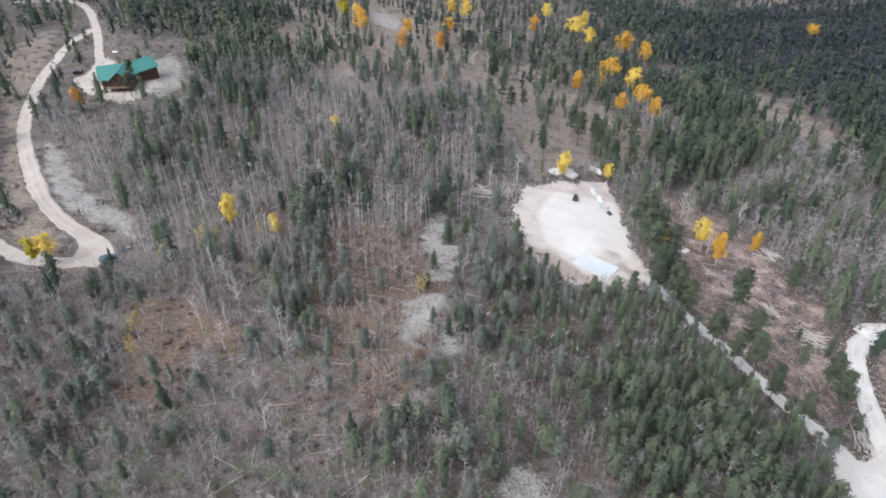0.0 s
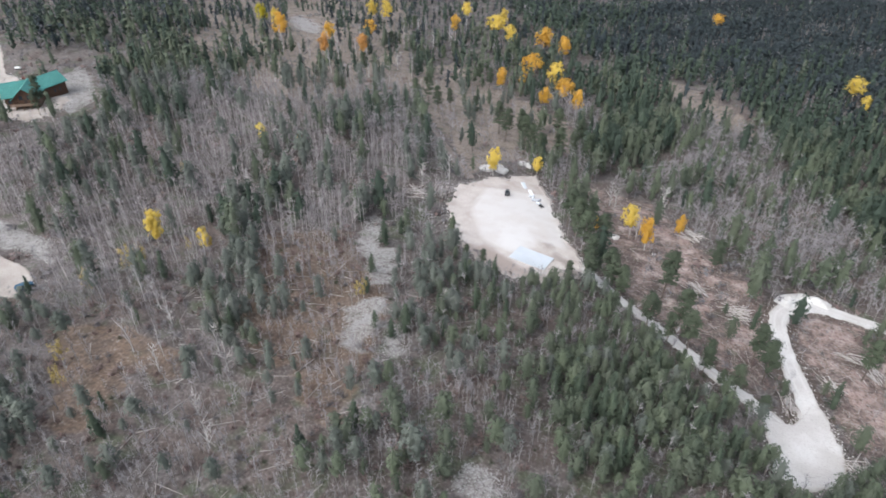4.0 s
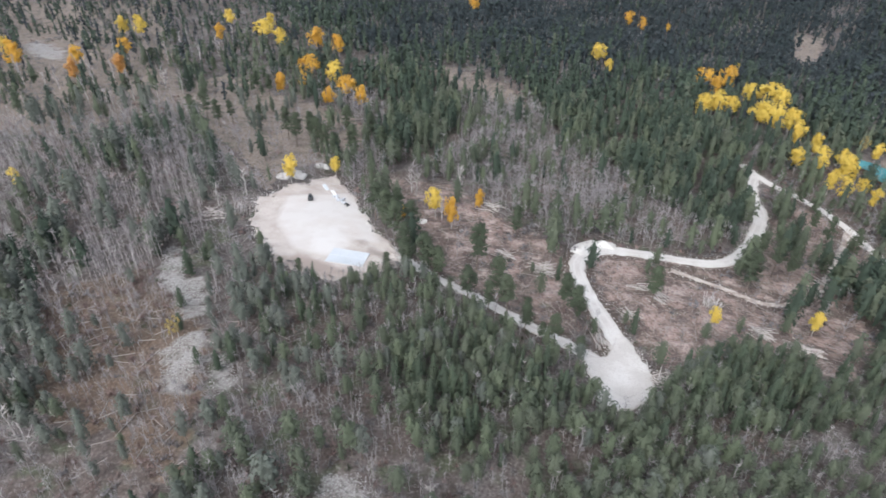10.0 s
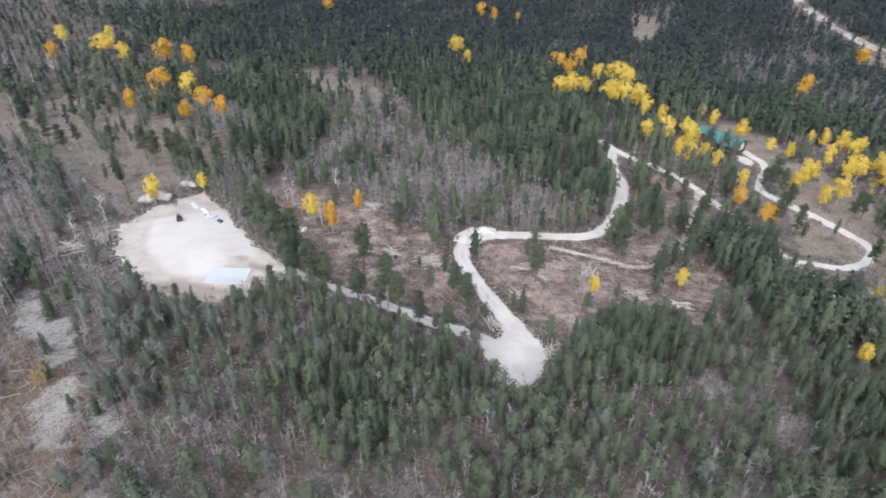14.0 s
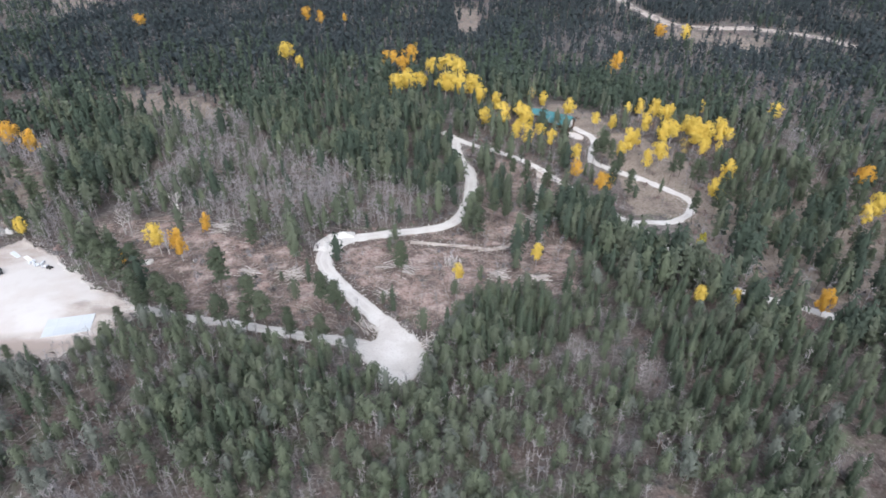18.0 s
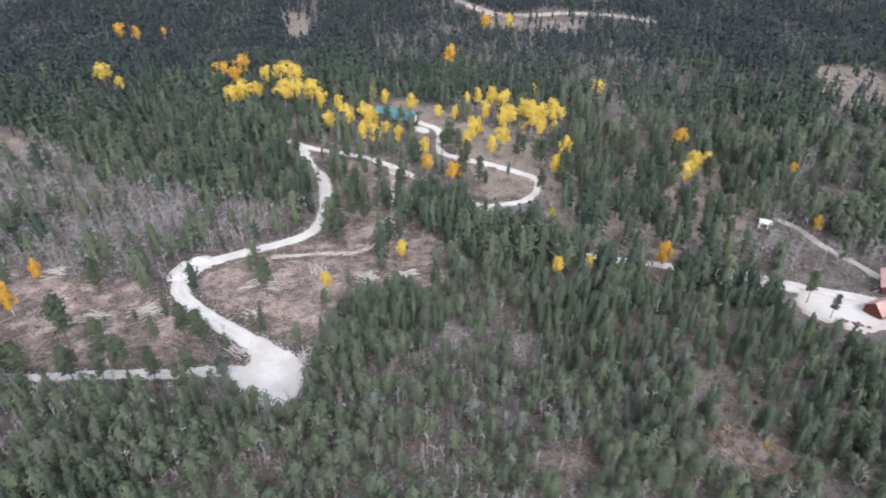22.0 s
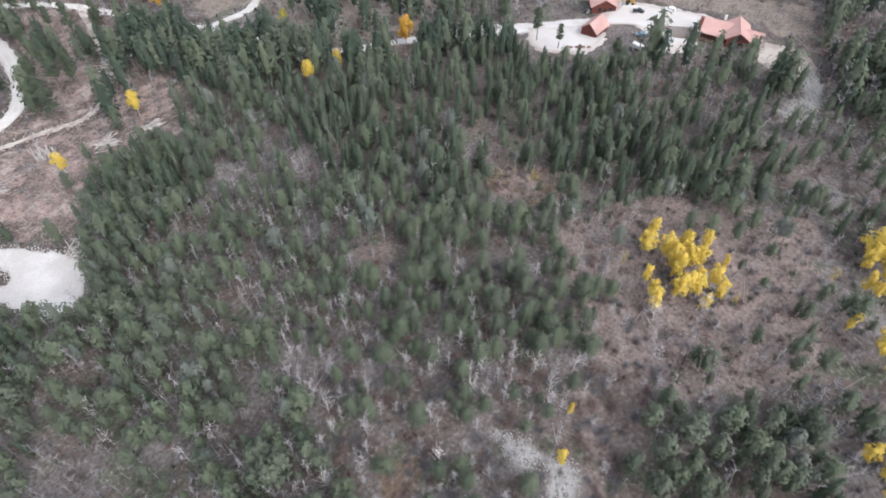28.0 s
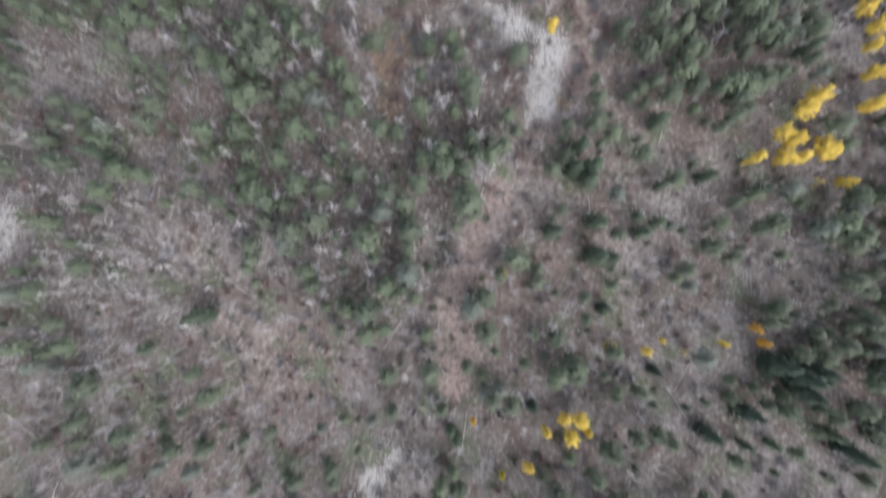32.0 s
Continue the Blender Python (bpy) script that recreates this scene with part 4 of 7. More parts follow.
def brush_dome(n, rng, twigs=14):
    """A low shrub, 1 high: ragged clumps with a few bare twigs standing out."""
    d = unit(rng.normal(0, 1, (n, 3)) + (0, 0, 0.3))
    p = d * (0.62, 0.62, 0.38) * rng.uniform(0.45, 1.1, (n, 1)) + (0, 0, 0.42)
    clumps = sprays(p, d + (0, 0, 0.3), 0.075 if n > 60 else 0.12 if n > 12 else 0.32, rng, 0.8)
    a, e = rng.uniform(0, 2 * np.pi, twigs), rng.uniform(0.4, 1.5, twigs)
    o = np.stack([np.cos(a) * np.cos(e), np.sin(a) * np.cos(e), np.sin(e)], -1)
    v, f = slivers(o * 0.15, o * rng.uniform(0.9, 1.5, (twigs, 1)), np.full(twigs, 0.015 if n > 60 else 0.03), rng)
    return join(clumps, (v, f, point_normals(v, f)))


def place(template, spots, heights, widths, rng):
    """Copies of a template set on the land: points, triangles, normals and a tone for each copy."""
    v, f = template[:2]
    nrm = template[2] if len(template) == 3 else point_normals(v, f)
    k, n = len(spots), len(v)
    a = rng.uniform(0, 2 * np.pi, k)
    c, s = np.cos(a)[:, None], np.sin(a)[:, None]
    lean = rng.normal(0, 0.035, (k, 2))
    x = v[None, :, 0] * widths[:, None]
    y = v[None, :, 1] * widths[:, None]
    z = v[None, :, 2] * heights[:, None]
    out = np.stack([x * c - y * s + spots[:, :1] + lean[:, :1] * z, x * s + y * c + spots[:, 1:2] + lean[:, 1:] * z, z + ground(spots[:, 0], spots[:, 1])[:, None] - 0.05], -1)
    turned = np.stack([nrm[None, :, 0] * c - nrm[None, :, 1] * s, nrm[None, :, 0] * s + nrm[None, :, 1] * c, np.repeat(nrm[None, :, 2], k, 0)], -1)
    return out.reshape(-1, 3), (f[None] + (np.arange(k) * n)[:, None, None]).reshape(-1, 3), turned.reshape(-1, 3), np.repeat(rng.random(k), n)


def stuff(name, layers, label, category):
    """Many plants as one object. layers: templates with their material, spots, heights and widths."""
    verts, faces, index, mats, normals, tones, n = [], [], [], [], [], [], 0
    for template, m, spots, h, w, seed in layers:
        if len(spots) == 0:
            continue
        v, f, nrm, tone = place(template, spots, h, w, np.random.default_rng(seed))
        if m not in mats:
            mats.append(m)
        verts.append(v), faces.append(f + n), index.append(np.full(len(f), mats.index(m))), normals.append(nrm), tones.append(tone)
        n += len(v)
    me = mesh_from(name, np.vstack(verts), np.vstack(faces), mats, np.concatenate(index), np.vstack(normals))
    me.attributes.new("tone", "FLOAT", "POINT").data.foreach_set("value", np.concatenate(tones).astype(np.float32))
    return tagged(new(name, me), label, category, kind="stuff")


def foliage_mesh(name, template, material):
    v, f, nrm = template
    return mesh_from(name, v, f, [material], None, nrm)


RNG = np.random.default_rng(11)


def candidates(step, near, far):
    """Uneven places all over the part of the land that can be seen, between two distances from its middle."""
    m = int(far / step) + 1
    i, j = np.meshgrid(np.arange(-m, m + 1), np.arange(-m, m + 1))
    p = (np.stack([i, j], -1).reshape(-1, 2) + RNG.uniform(-0.48, 0.48, (i.size, 2))) * step
    r = np.hypot(p[:, 0], p[:, 1])
    az = np.degrees(np.arctan2(p[:, 0], p[:, 1]))
    reach = np.interp(az, (-78, -40, 5, 20, 72, 84, 104), (660, 720, 800, 880, 840, 480, 420))
    seen = (r >= near) & (r < np.minimum(far, reach)) & (((az > -78) & (az < 104)) | ((az > -92) & (az < 122) & (r < 215)) | (r < 105))
    p = p[seen]
    r = r[seen]
    clear = (road_distance(p[:, 0], p[:, 1]) > 1.0) & ~zone(" ".join(PADS), p[:, 0], p[:, 1], 1.5)
    return p[clear]


def smooth_noise(p, scale, seed):
    q = p / scale
    return 0.5 + 0.25 * (np.sin(q[:, 0] + seed) * np.cos(1.3 * q[:, 1] - seed) + np.sin(1.7 * q[:, 0] - 0.8 * q[:, 1] + 2 * seed) + 0.6 * np.sin(3.1 * q[:, 1] + 1.3 * q[:, 0]))


# Growth by zone: pines, bare trees and shrubs on a square metre; later lines win.
WOODED = [
    ("pines_east", 0.112, 0.085, 0.045),
    ("pines_south", 0.084, 0.095, 0.055),
    ("pines_north", 0.046, 0.034, 0.006),
    ("dark_valley", 0.095, 0.016, 0.020),
    ("pines_se", 0.06, 0.012, 0.03),
    ("pines_ne", 0.10, 0.02, 0.03),
    ("pines_block", 0.10, 0.012, 0.0),
    ("pine_grove", 0.02, 0.02, 0.01),
    ("pine_band pine_knoll", 0.045, 0.03, 0.008),
    ("pines_lodge", 0.030, 0.045, 0.008),
    ("west_far", 0.013, 0.035, 0.01),
    ("gray_stand", 0.016, 0.100, 0.010),
    ("pines_mid", 0.095, 0.010, 0.004),
        ("west_slope", 0.008, 0.150, 0.080),
    ("lodge_wood", 0.040, 0.100, 0.040),
    ("red_brush red_strip", 0.006, 0.130, 0.100),
    ("pine_band pine_knoll", 0.045, 0.03, 0.008),
    ("clump_low_a clump_low_b clump_low_c", 0.070, 0.03, 0.02),
    ("pines_nw", 0.100, 0.080, 0.045),
    ("west_clump", 0.055, 0.07, 0.05),
    ("dark_front dark_low", 0.150, 0.050, 0.020),
    ("pale_wood", 0.014, 0.075, 0.100),
    ("brown_brush", 0.022, 0.045, 0.100),
    ("bare_gully", 0.010, 0.030, 0.080),
    ("yard_brush", 0.006, 0.060, 0.050),
    ("pale_low", 0.012, 0.120, 0.090),
    ("grey_mid", 0.092, 0.080, 0.040),
    ("pines_nadir", 0.112, 0.075, 0.040),
    ("dark_strip", 0.100, 0.030, 0.040),
    ("lilac_bank", 0.018, 0.130, 0.080),
    ("pale_bank", 0.026, 0.130, 0.060),
    ("dark_slope dark_slope_b dark_right", 0.088, 0.020, 0.020),
    ("grey_gap", 0.014, 0.090, 0.060),
    ("brown_open", 0.022, 0.080, 0.080),
    ("rust_patch", 0.004, 0.015, 0.080),
    ("pale_bush pale_bush_b", 0.006, 0.120, 0.090),
    ("tan_brush tan_brush_b", 0.004, 0.040, 0.170),
    ("far_grey", 0.020, 0.050, 0.0),
]
OPEN_LAND = [
    ("pink_trail pink_gap", 0.012, 0.022, 0.07),
    ("slash_upper slash_lower", 0.0035, 0.003, 0.012),
    ("slash_trail", 0.020, 0.010, 0.012),
    ("pines_low pines_low_b", 0.09, 0.02, 0.03),
    ("dark_bend", 0.12, 0.01, 0.0),
    ("dark_mid dark_loop dark_east", 0.105, 0.012, 0.02),
    ("tall_scatter", 0.020, 0.012, 0.02),
    ("mid_forest", 0.036, 0.012, 0.01),
    ("open_mid", 0.018, 0.010, 0.02),
    ("road_side", 0.014, 0.004, 0.01),
    ("road_clear", 0.004, 0.003, 0.01),
    ("brown_slope", 0.022, 0.020, 0.05),
    ("pad_fringe", 0.006, 0.020, 0.02),
    ("meadow top_meadow meadow_west", 0.008, 0.012, 0.004),
    ("barn_field barn_yard yard_field road_verge", 0.004, 0.003, 0.006),
    ("rust_grass", 0.006, 0.030, 0.045),
    ("west_open lodge_open", 0.003, 0.010, 0.020),
    ("far_bare_a far_bare_b far_bare_c far_bare_d ridge_bare", 0.005, 0.012, 0.004),
    ("loop_open", 0.004, 0.004, 0.008),
    ("yard_open", 0.002, 0.003, 0.025),
    (STONY, 0.001, 0.002, 0.004),
    ("house_front", 0.022, 0.050, 0.080),
    ("slash_east", 0.014, 0.006, 0.012),
]


# Clumps of pines in the bare western woods: place and radius.
CLUMPS = [(-111.0, 46.1, 5), (-134.0, 44.4, 6), (-124.9, 32.1, 6), (-105.5, 76.5, 5), (-79.5, 75.7, 4), (-135.3, 76.3, 4), (-157.8, 162.2, 8), (-140.9, 161.8, 8), (-147.4, 191.9, 8), (-110.3, 147.6, 6), (-95.2, 140.2, 5), (-252.8, 180.5, 12), (-289.3, 225.9, 14), (-164.2, 198.5, 10), (-94.6, 73.4, 4), (-42.9, 84.7, 5), (-67.0, 104.1, 4), (-57.8, 61.6, 4), (-146.6, 58.5, 4), (-115.6, 23.0, 6), (-118.4, 35.9, 4), (-97.6, 38.8, 4), (-198.2, 109.7, 5), (-140.3, 86.1, 4), (-244.8, 226.7, 10), (-97.1, 88.5, 4), (-132.5, 98.1, 4), (-77.9, 71.0, 5), (-128.0, 105.0, 6), (-120.0, 92.0, 5)]


def mixture(p):
    """How many pines, bare trees and shrubs grow on a square metre at each place."""
    x, y = p[:, 0], p[:, 1]
    n1, n2 = smooth_noise(p, 17, 1.0), smooth_noise(p, 9, 2.3)
    west = ramp(20, 60, -x)
    off = ramp(230, 420, np.hypot(x, y))
    pine = 0.050 - 0.032 * west + 0.032 * off
    bare = 0.040 + 0.105 * west - 0.020 * off
    brush = 0.070 - 0.050 * off
    thin = (smooth_noise(p, 38, 3.1) < 0.38) & (off > 0.5)
    under = np.hypot(x - 25, y) < 75
    pine = np.where(under, 0.054 - 0.025 * west, pine)
    bare = np.where(under, bare + 0.03, bare)
    slope_west = ramp(120, 220, -x) * off
    pine, bare = pine * (1 - 0.55 * slope_west), bare * (1 + 0.5 * slope_west)
    pine, bare = np.where(thin, 0.5 * pine, pine) * (1 - 0.25 * off), np.where(thin, 0.035, bare)
    for names, a, b, c in WOODED + OPEN_LAND:
        at = zone(names, x, y)
        pine, bare, brush = np.where(at, a, pine), np.where(at, b, bare), np.where(at, c, brush)
    for cx, cy, r in CLUMPS:
        at = np.hypot(x - cx, y - cy) < r * (0.7 + 0.6 * n2)
        pine = np.where(at, 0.062, pine)
    thick = zone("dark_valley dark_mid dark_loop dark_east dark_slope dark_slope_b", x, y)
    return pine * np.where(thick | under, 0.5 + 0.9 * n1, 0.3 + 1.4 * n1), bare * (0.5 + 1.0 * n2), brush * (0.5 + 1.0 * (1 - n1))


# Stacks of felled logs: place, direction, count, spread, length and disorder.
SLOPE_PILES = [(7.4, 166.8, 20, 22, 3.0, 7.5, 0.9), (58.9, 161.0, 60, 24, 2.6, 6.0, 0.35), (42.9, 159.0, 130, 14, 2.2, 5.5, 0.4), (38.0, 163.8, 5, 10, 1.5, 6.5, 0.25), (-5.5, 171.9, 150, 16, 3.0, 6.0, 0.6), (-12.7, 206.9, 160, 20, 4.0, 7.0, 0.5), (70.0, 147.5, 150, 22, 2.8, 5.5, 0.5), (80.2, 142.2, 165, 24, 2.4, 8.5, 0.25)]
ROADSIDE_PILES = [(23.2, 134.2, 110, 14, 1.6, 6.5, 0.25), (-97.5, 177.0, 100, 20, 2.6, 7.0, 0.25), (33.0, 147.4, 140, 12, 2.0, 4.5, 0.7), (38.5, 121.0, 140, 16, 2.4, 5.5, 0.8), (-104.0, 171.0, 30, 16, 5.0, 8.0, 0.8), (95.0, 178.0, 30, 12, 2.0, 5.0, 0.6), (100.0, 185.0, 160, 10, 2.0, 5.0, 0.7), (108.0, 170.0, 20, 10, 2.0, 5.0, 0.7)]


def open_view(p):
    """Pines keep clear of the aspen clumps, the log stacks and the banks of the roads and pads that face the bench."""
    far = np.hypot(p[:, 0], p[:, 1])
    keep = np.ones(len(p))
    for step, share in ((0.007, 0.15), (0.017, 0.15), (0.030, 0.45)):
        q = p * (1 + step + step * np.maximum(far, 150) / 800)[:, None]
        keep = np.where((road_distance(q[:, 0], q[:, 1]) < 0.5) | zone(" ".join(PADS) + " " + STONY, q[:, 0], q[:, 1]), np.minimum(keep, share), keep)
    for x, y, r in YELLOW + AMBER + LIME + ORANGE + [(k[0] * s, k[1] * s, 2.2) for k in SLOPE_PILES for s in (0.97, 1.015)] + [(20.0, 183.5, 3.0), (24.0, 186.5, 3.0), (28.0, 187.5, 3.0), (25.0, 191.0, 3.0)]:
        out = math.hypot(x, y)
        cx, cy = x * (1 - 3.0 / max(out, 60)), y * (1 - 3.0 / max(out, 60))
        keep[np.hypot(p[:, 0] - cx, p[:, 1] - cy) < r + 2.5] = 0
    return keep


def grow():
    """All places of pines, bare trees and shrubs, in three rings by distance from the middle."""
    out = []
    for step, near, far in ((2.0, 0, 165), (2.5, 165, 330), (4.6, 330, 900)):
        p = candidates(step, near, far)
        a, b, c = mixture(p)
        u = RNG.random(len(p)) / step**2
        a = a * open_view(p) * (0.66 if near == 165 else 0.88 if near == 0 else 1.0)
        out.append((p[u < a], p[(u >= a) & (u < a + b)], p[(u >= a + b) & (u < a + b + c)]))
    return out


RINGS = grow()


def sizes(p, lo, hi, slim=(0.8, 1.25)):
    h = RNG.uniform(lo, hi, len(p)) * (0.85 + 0.3 * smooth_noise(p, 21, 4.0)) if len(p) else np.zeros(0)
    return h, h * RNG.uniform(*slim, len(p))


def tree_thing(name, at, h, w, trunk, crown, label, category, group, crown_name="crown"):
    base = new(name)
    base.location = (at[0], at[1], float(ground(at[0], at[1])) - 0.05)
    base.scale = (w, w, h)
    base.rotation_euler = (random.gauss(0, 0.03), random.gauss(0, 0.03), random.uniform(0, 6.28))
    for part_name, me in (("trunk", trunk), (crown_name, crown)):
        ob = new(part_name, me)
        ob.parent = base
    return tagged(base, label, category, group)


def template_rng(seed):
    return np.random.default_rng(seed)


PINE_NEAR = [plume(900, template_rng(s), 0.22 + 0.05 * s, 0.168 + 0.018 * (s % 3), 0.38 + 0.08 * (s % 3), 0.15 + 0.15 * (s % 2), 0.0195) for s in range(5)]
PINE_MID = [plume(230, template_rng(20 + s), 0.20 + 0.05 * s, 0.160 + 0.016 * (s % 3), 0.36 + 0.07 * (s % 3), 0.1 + 0.1 * s, 0.036) for s in range(6)]
PINE_FAR = [plume(135, template_rng(40 + s), 0.18, 0.160 + 0.012 * (s % 3), 0.36 + 0.04 * s, 0.1 + 0.13 * s, 0.046) for s in range(5)]
PINE_EDGE = [plume(28, template_rng(55 + s), 0.16, 0.15, 0.34, 0.25 + 0.12 * s, 0.080, 4, (0.0, 0.4, 0.97)) for s in range(5)]
PINE_FARTHEST = [plume(11, template_rng(60 + s), 0.1, 0.16, 0.3, 0.4 + 0.15 * (s % 4), 0.11, 3, (0.0, 0.35, 0.97)) for s in range(6)]
PINE_POINTED = [plume(250, template_rng(50 + s), 0.12, 0.145, 0.24, 0.7, 0.034) for s in range(4)]
STEM = cone((0, 0, 0), (0, 0, 0.93), 0.014, 0.003, 3)
PALE_STEM = cone((0, 0, 0), (0, 0, 0.97), 0.0075, 0.003, 3)
CROOKED = [crooked_stem(template_rng(70 + s)) for s in range(5)]
BARE_NEAR = [bare_branches(44, template_rng(80 + s), 0.2, 0.17, 0.0055) for s in range(5)]
BARE_FAR = [bare_branches(40, template_rng(90 + s), 0.15, 0.19, 0.0065) for s in range(4)]
BARE_FARTHEST = [bare_branches(16, template_rng(95 + s), 0.1, 0.18, 0.012) for s in range(4)]
SHRUB = [brush_dome(20, template_rng(100 + s), 30) for s in range(4)]
SHRUB_FAR = [brush_dome(8, template_rng(110 + s), 4) for s in range(3)]

# Single pines and bare trees stand in the stretch of land nearest under the drone.
near_pines, near_bare, near_brush = RINGS[0]


def pick(p, count):
    order = np.argsort(np.hypot(p[:, 0] - 55, p[:, 1] - 25))
    chosen = np.zeros(len(p), bool)
    chosen[order[:count]] = True
    return chosen


trunk_mesh = mesh_from("pine_trunk", *cone((0, 0, 0), (0, 0, 0.95), 0.016, 0.003, 7), [BARK])
pale_mesh = [mesh_from("bare_trunk", *crooked_stem(template_rng(75 + s), 0.010, 5), [GREYBARK]) for s in range(4)]
pine_meshes = [foliage_mesh("pine_crown", k, NEEDLES) for k in PINE_NEAR]
bare_meshes = [mesh_from("bare_branches", *bare_branches(120, template_rng(130 + s), 0.18, 0.19, 0.004), [TWIGS]) for s in range(4)]
own = pick(near_pines, 165)
for n, p in enumerate(near_pines[own]):
    h = random.uniform(5.0, 10.0)
    w = h * random.uniform(0.78, 1.15)
    tree_thing("pine_tree", p, h, w, trunk_mesh, pine_meshes[n % 5], "grey-green pine tree with an open rounded crown", "pine tree", "pines of the mixed forest")
own_bare = pick(near_bare, 260)
for n, p in enumerate(near_bare[own_bare]):
    h = random.uniform(3.5, 7.5)
    tree_thing("bare_tree", p, h, h * random.uniform(0.8, 1.3), pale_mesh[n % 4], bare_meshes[n % 4], "leafless grey tree with thin rising branches", "bare tree", "leafless trees of the mixed forest", "twig_crown")


def layers_for(p, templates, m, lo, hi, slim, stem=None, stem_mat=None):
    """Layers for stuff(): each place takes one of the templates, and a stem where one is given."""
    h, w = sizes(p, lo, hi, slim)
    kind = RNG.integers(0, len(templates), len(p))
    out = []
    for k, t in enumerate(templates):
        s = kind == k
        seed = int(RNG.integers(1 << 30))
        out.append((t, m, p[s], h[s], w[s], seed))
        if stem:
            out.append((stem[k] if isinstance(stem, list) else stem, stem_mat, p[s], h[s], w[s], seed))
    return out


def split(p, share):
    k = RNG.random(len(p)) < share
    return p[k], p[~k]


def dark_share(p):
    """How many of the pines at each place are dark spruces."""
    return np.where(zone("pines_north", p[:, 0], p[:, 1]), 0.45, np.where(zone("dark_valley dark_mid dark_loop dark_east pines_se pines_mid dark_bend mid_forest tall_scatter", p[:, 0], p[:, 1]), 0.55, np.where(zone("pines_block", p[:, 0], p[:, 1]), 0.32, 0.15)))


rest_pines = near_pines[~own]
shady = RNG.random(len(rest_pines)) < np.where(zone("pines_se", rest_pines[:, 0], rest_pines[:, 1]), 0.15, np.where(zone("dark_valley dark_east dark_slope dark_slope_b dark_right", rest_pines[:, 0], rest_pines[:, 1]), 0.50, np.where(zone("dark_front dark_low dark_strip", rest_pines[:, 0], rest_pines[:, 1]), 0.3, 0.04)))
dark, light = rest_pines[shady], rest_pines[~shady]
lone = pick(dark, 220)
pointed_meshes = [foliage_mesh("spruce_crown", plume(400, template_rng(250 + s), 0.08, 0.15, 0.18, 0.70, 0.026), NEARSPRUCE) for s in range(4)]
for n, p in enumerate(dark[lone]):
    h = random.uniform(7, 12.5)
    tree_thing("spruce_tree", p, h, h * random.uniform(0.75, 1.1), trunk_mesh, pointed_meshes[n % 4], "dark green spruce with a pointed crown among the pines", "spruce tree", "spruces among the pines")
dark = dark[~lone]
dusty = RNG.random(len(light)) < 0.10 + 0.75 * ramp(30, 80, -light[:, 0])
stuff("pine_forest", layers_for(light[dusty], PINE_MID, GREYNEEDLES, 4.5, 10.5, (0.8, 1.3), STEM, BARK) + layers_for(light[~dusty], PINE_MID, NEEDLES, 4.5, 10.5, (0.75, 1.25), STEM, BARK) + layers_for(dark, PINE_POINTED, NEARSPRUCE, 6, 12, (0.75, 1.15), STEM, BARK), "grey-green pines standing close together on the slope", "forest")
shady = RNG.random(len(RINGS[1][0])) < dark_share(RINGS[1][0])
dark, light = RINGS[1][0][shady], RINGS[1][0][~shady]
dusty = RNG.random(len(light)) < 0.75 * ramp(60, 120, -light[:, 0])
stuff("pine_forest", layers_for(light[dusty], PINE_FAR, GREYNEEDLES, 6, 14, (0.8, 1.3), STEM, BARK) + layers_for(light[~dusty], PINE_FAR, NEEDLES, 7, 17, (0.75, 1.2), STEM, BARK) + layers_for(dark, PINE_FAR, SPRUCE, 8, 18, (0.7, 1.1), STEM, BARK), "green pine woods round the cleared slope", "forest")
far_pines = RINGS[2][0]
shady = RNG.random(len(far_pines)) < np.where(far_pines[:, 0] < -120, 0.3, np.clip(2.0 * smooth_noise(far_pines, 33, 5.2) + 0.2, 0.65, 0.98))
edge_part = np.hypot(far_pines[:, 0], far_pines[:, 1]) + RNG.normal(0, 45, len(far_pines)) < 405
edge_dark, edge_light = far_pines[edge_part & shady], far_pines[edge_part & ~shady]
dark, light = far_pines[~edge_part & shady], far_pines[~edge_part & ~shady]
# Most crowns beyond the edge belt have the haze tint in their needles.
stuff("pine_forest", layers_for(light, PINE_FARTHEST, SPRUCE, 7, 12, (0.9, 1.4)) + layers_for(dark, PINE_FARTHEST, HAZESPRUCE, 7, 13, (0.85, 1.4)) + layers_for(edge_light, PINE_EDGE, NEEDLES, 8, 16, (0.8, 1.25)) + layers_for(edge_dark, PINE_EDGE, SPRUCE, 8, 17, (0.75, 1.2)), "dark pine woods over the far hillsides", "forest")
rest = near_bare[~own_bare]
bleached = RNG.random(len(rest)) < np.where(zone("pale_wood", rest[:, 0], rest[:, 1]), 0.75, np.where(zone("pale_bush pale_bush_b", rest[:, 0], rest[:, 1]), 0.8, np.where(zone("pale_bank lilac_bank", rest[:, 0], rest[:, 1]), 0.42, 0.20)))
pale_part, grey_part = rest[bleached], rest[~bleached]
lilac = zone("west_slope red_brush", grey_part[:, 0], grey_part[:, 1])
west_part, grey_part = grey_part[lilac], grey_part[~lilac]
stuff("bare_woods", layers_for(west_part, BARE_NEAR, LILACTWIGS, 3.5, 8.5, (0.9, 1.5), CROOKED, GREYBARK) + layers_for(pale_part, BARE_NEAR, TWIGS, 4, 9, (0.8, 1.3), CROOKED, GREYBARK) + layers_for(grey_part, BARE_NEAR, DIMTWIGS, 3.5, 8.5, (0.8, 1.4), CROOKED, GREYBARK), "grey leafless young trees", "woods")
lilac = zone("west_slope red_brush west_far meadow_west", RINGS[1][1][:, 0], RINGS[1][1][:, 1])
far_lilac, far_plain = RINGS[1][1][lilac], RINGS[1][1][~lilac]
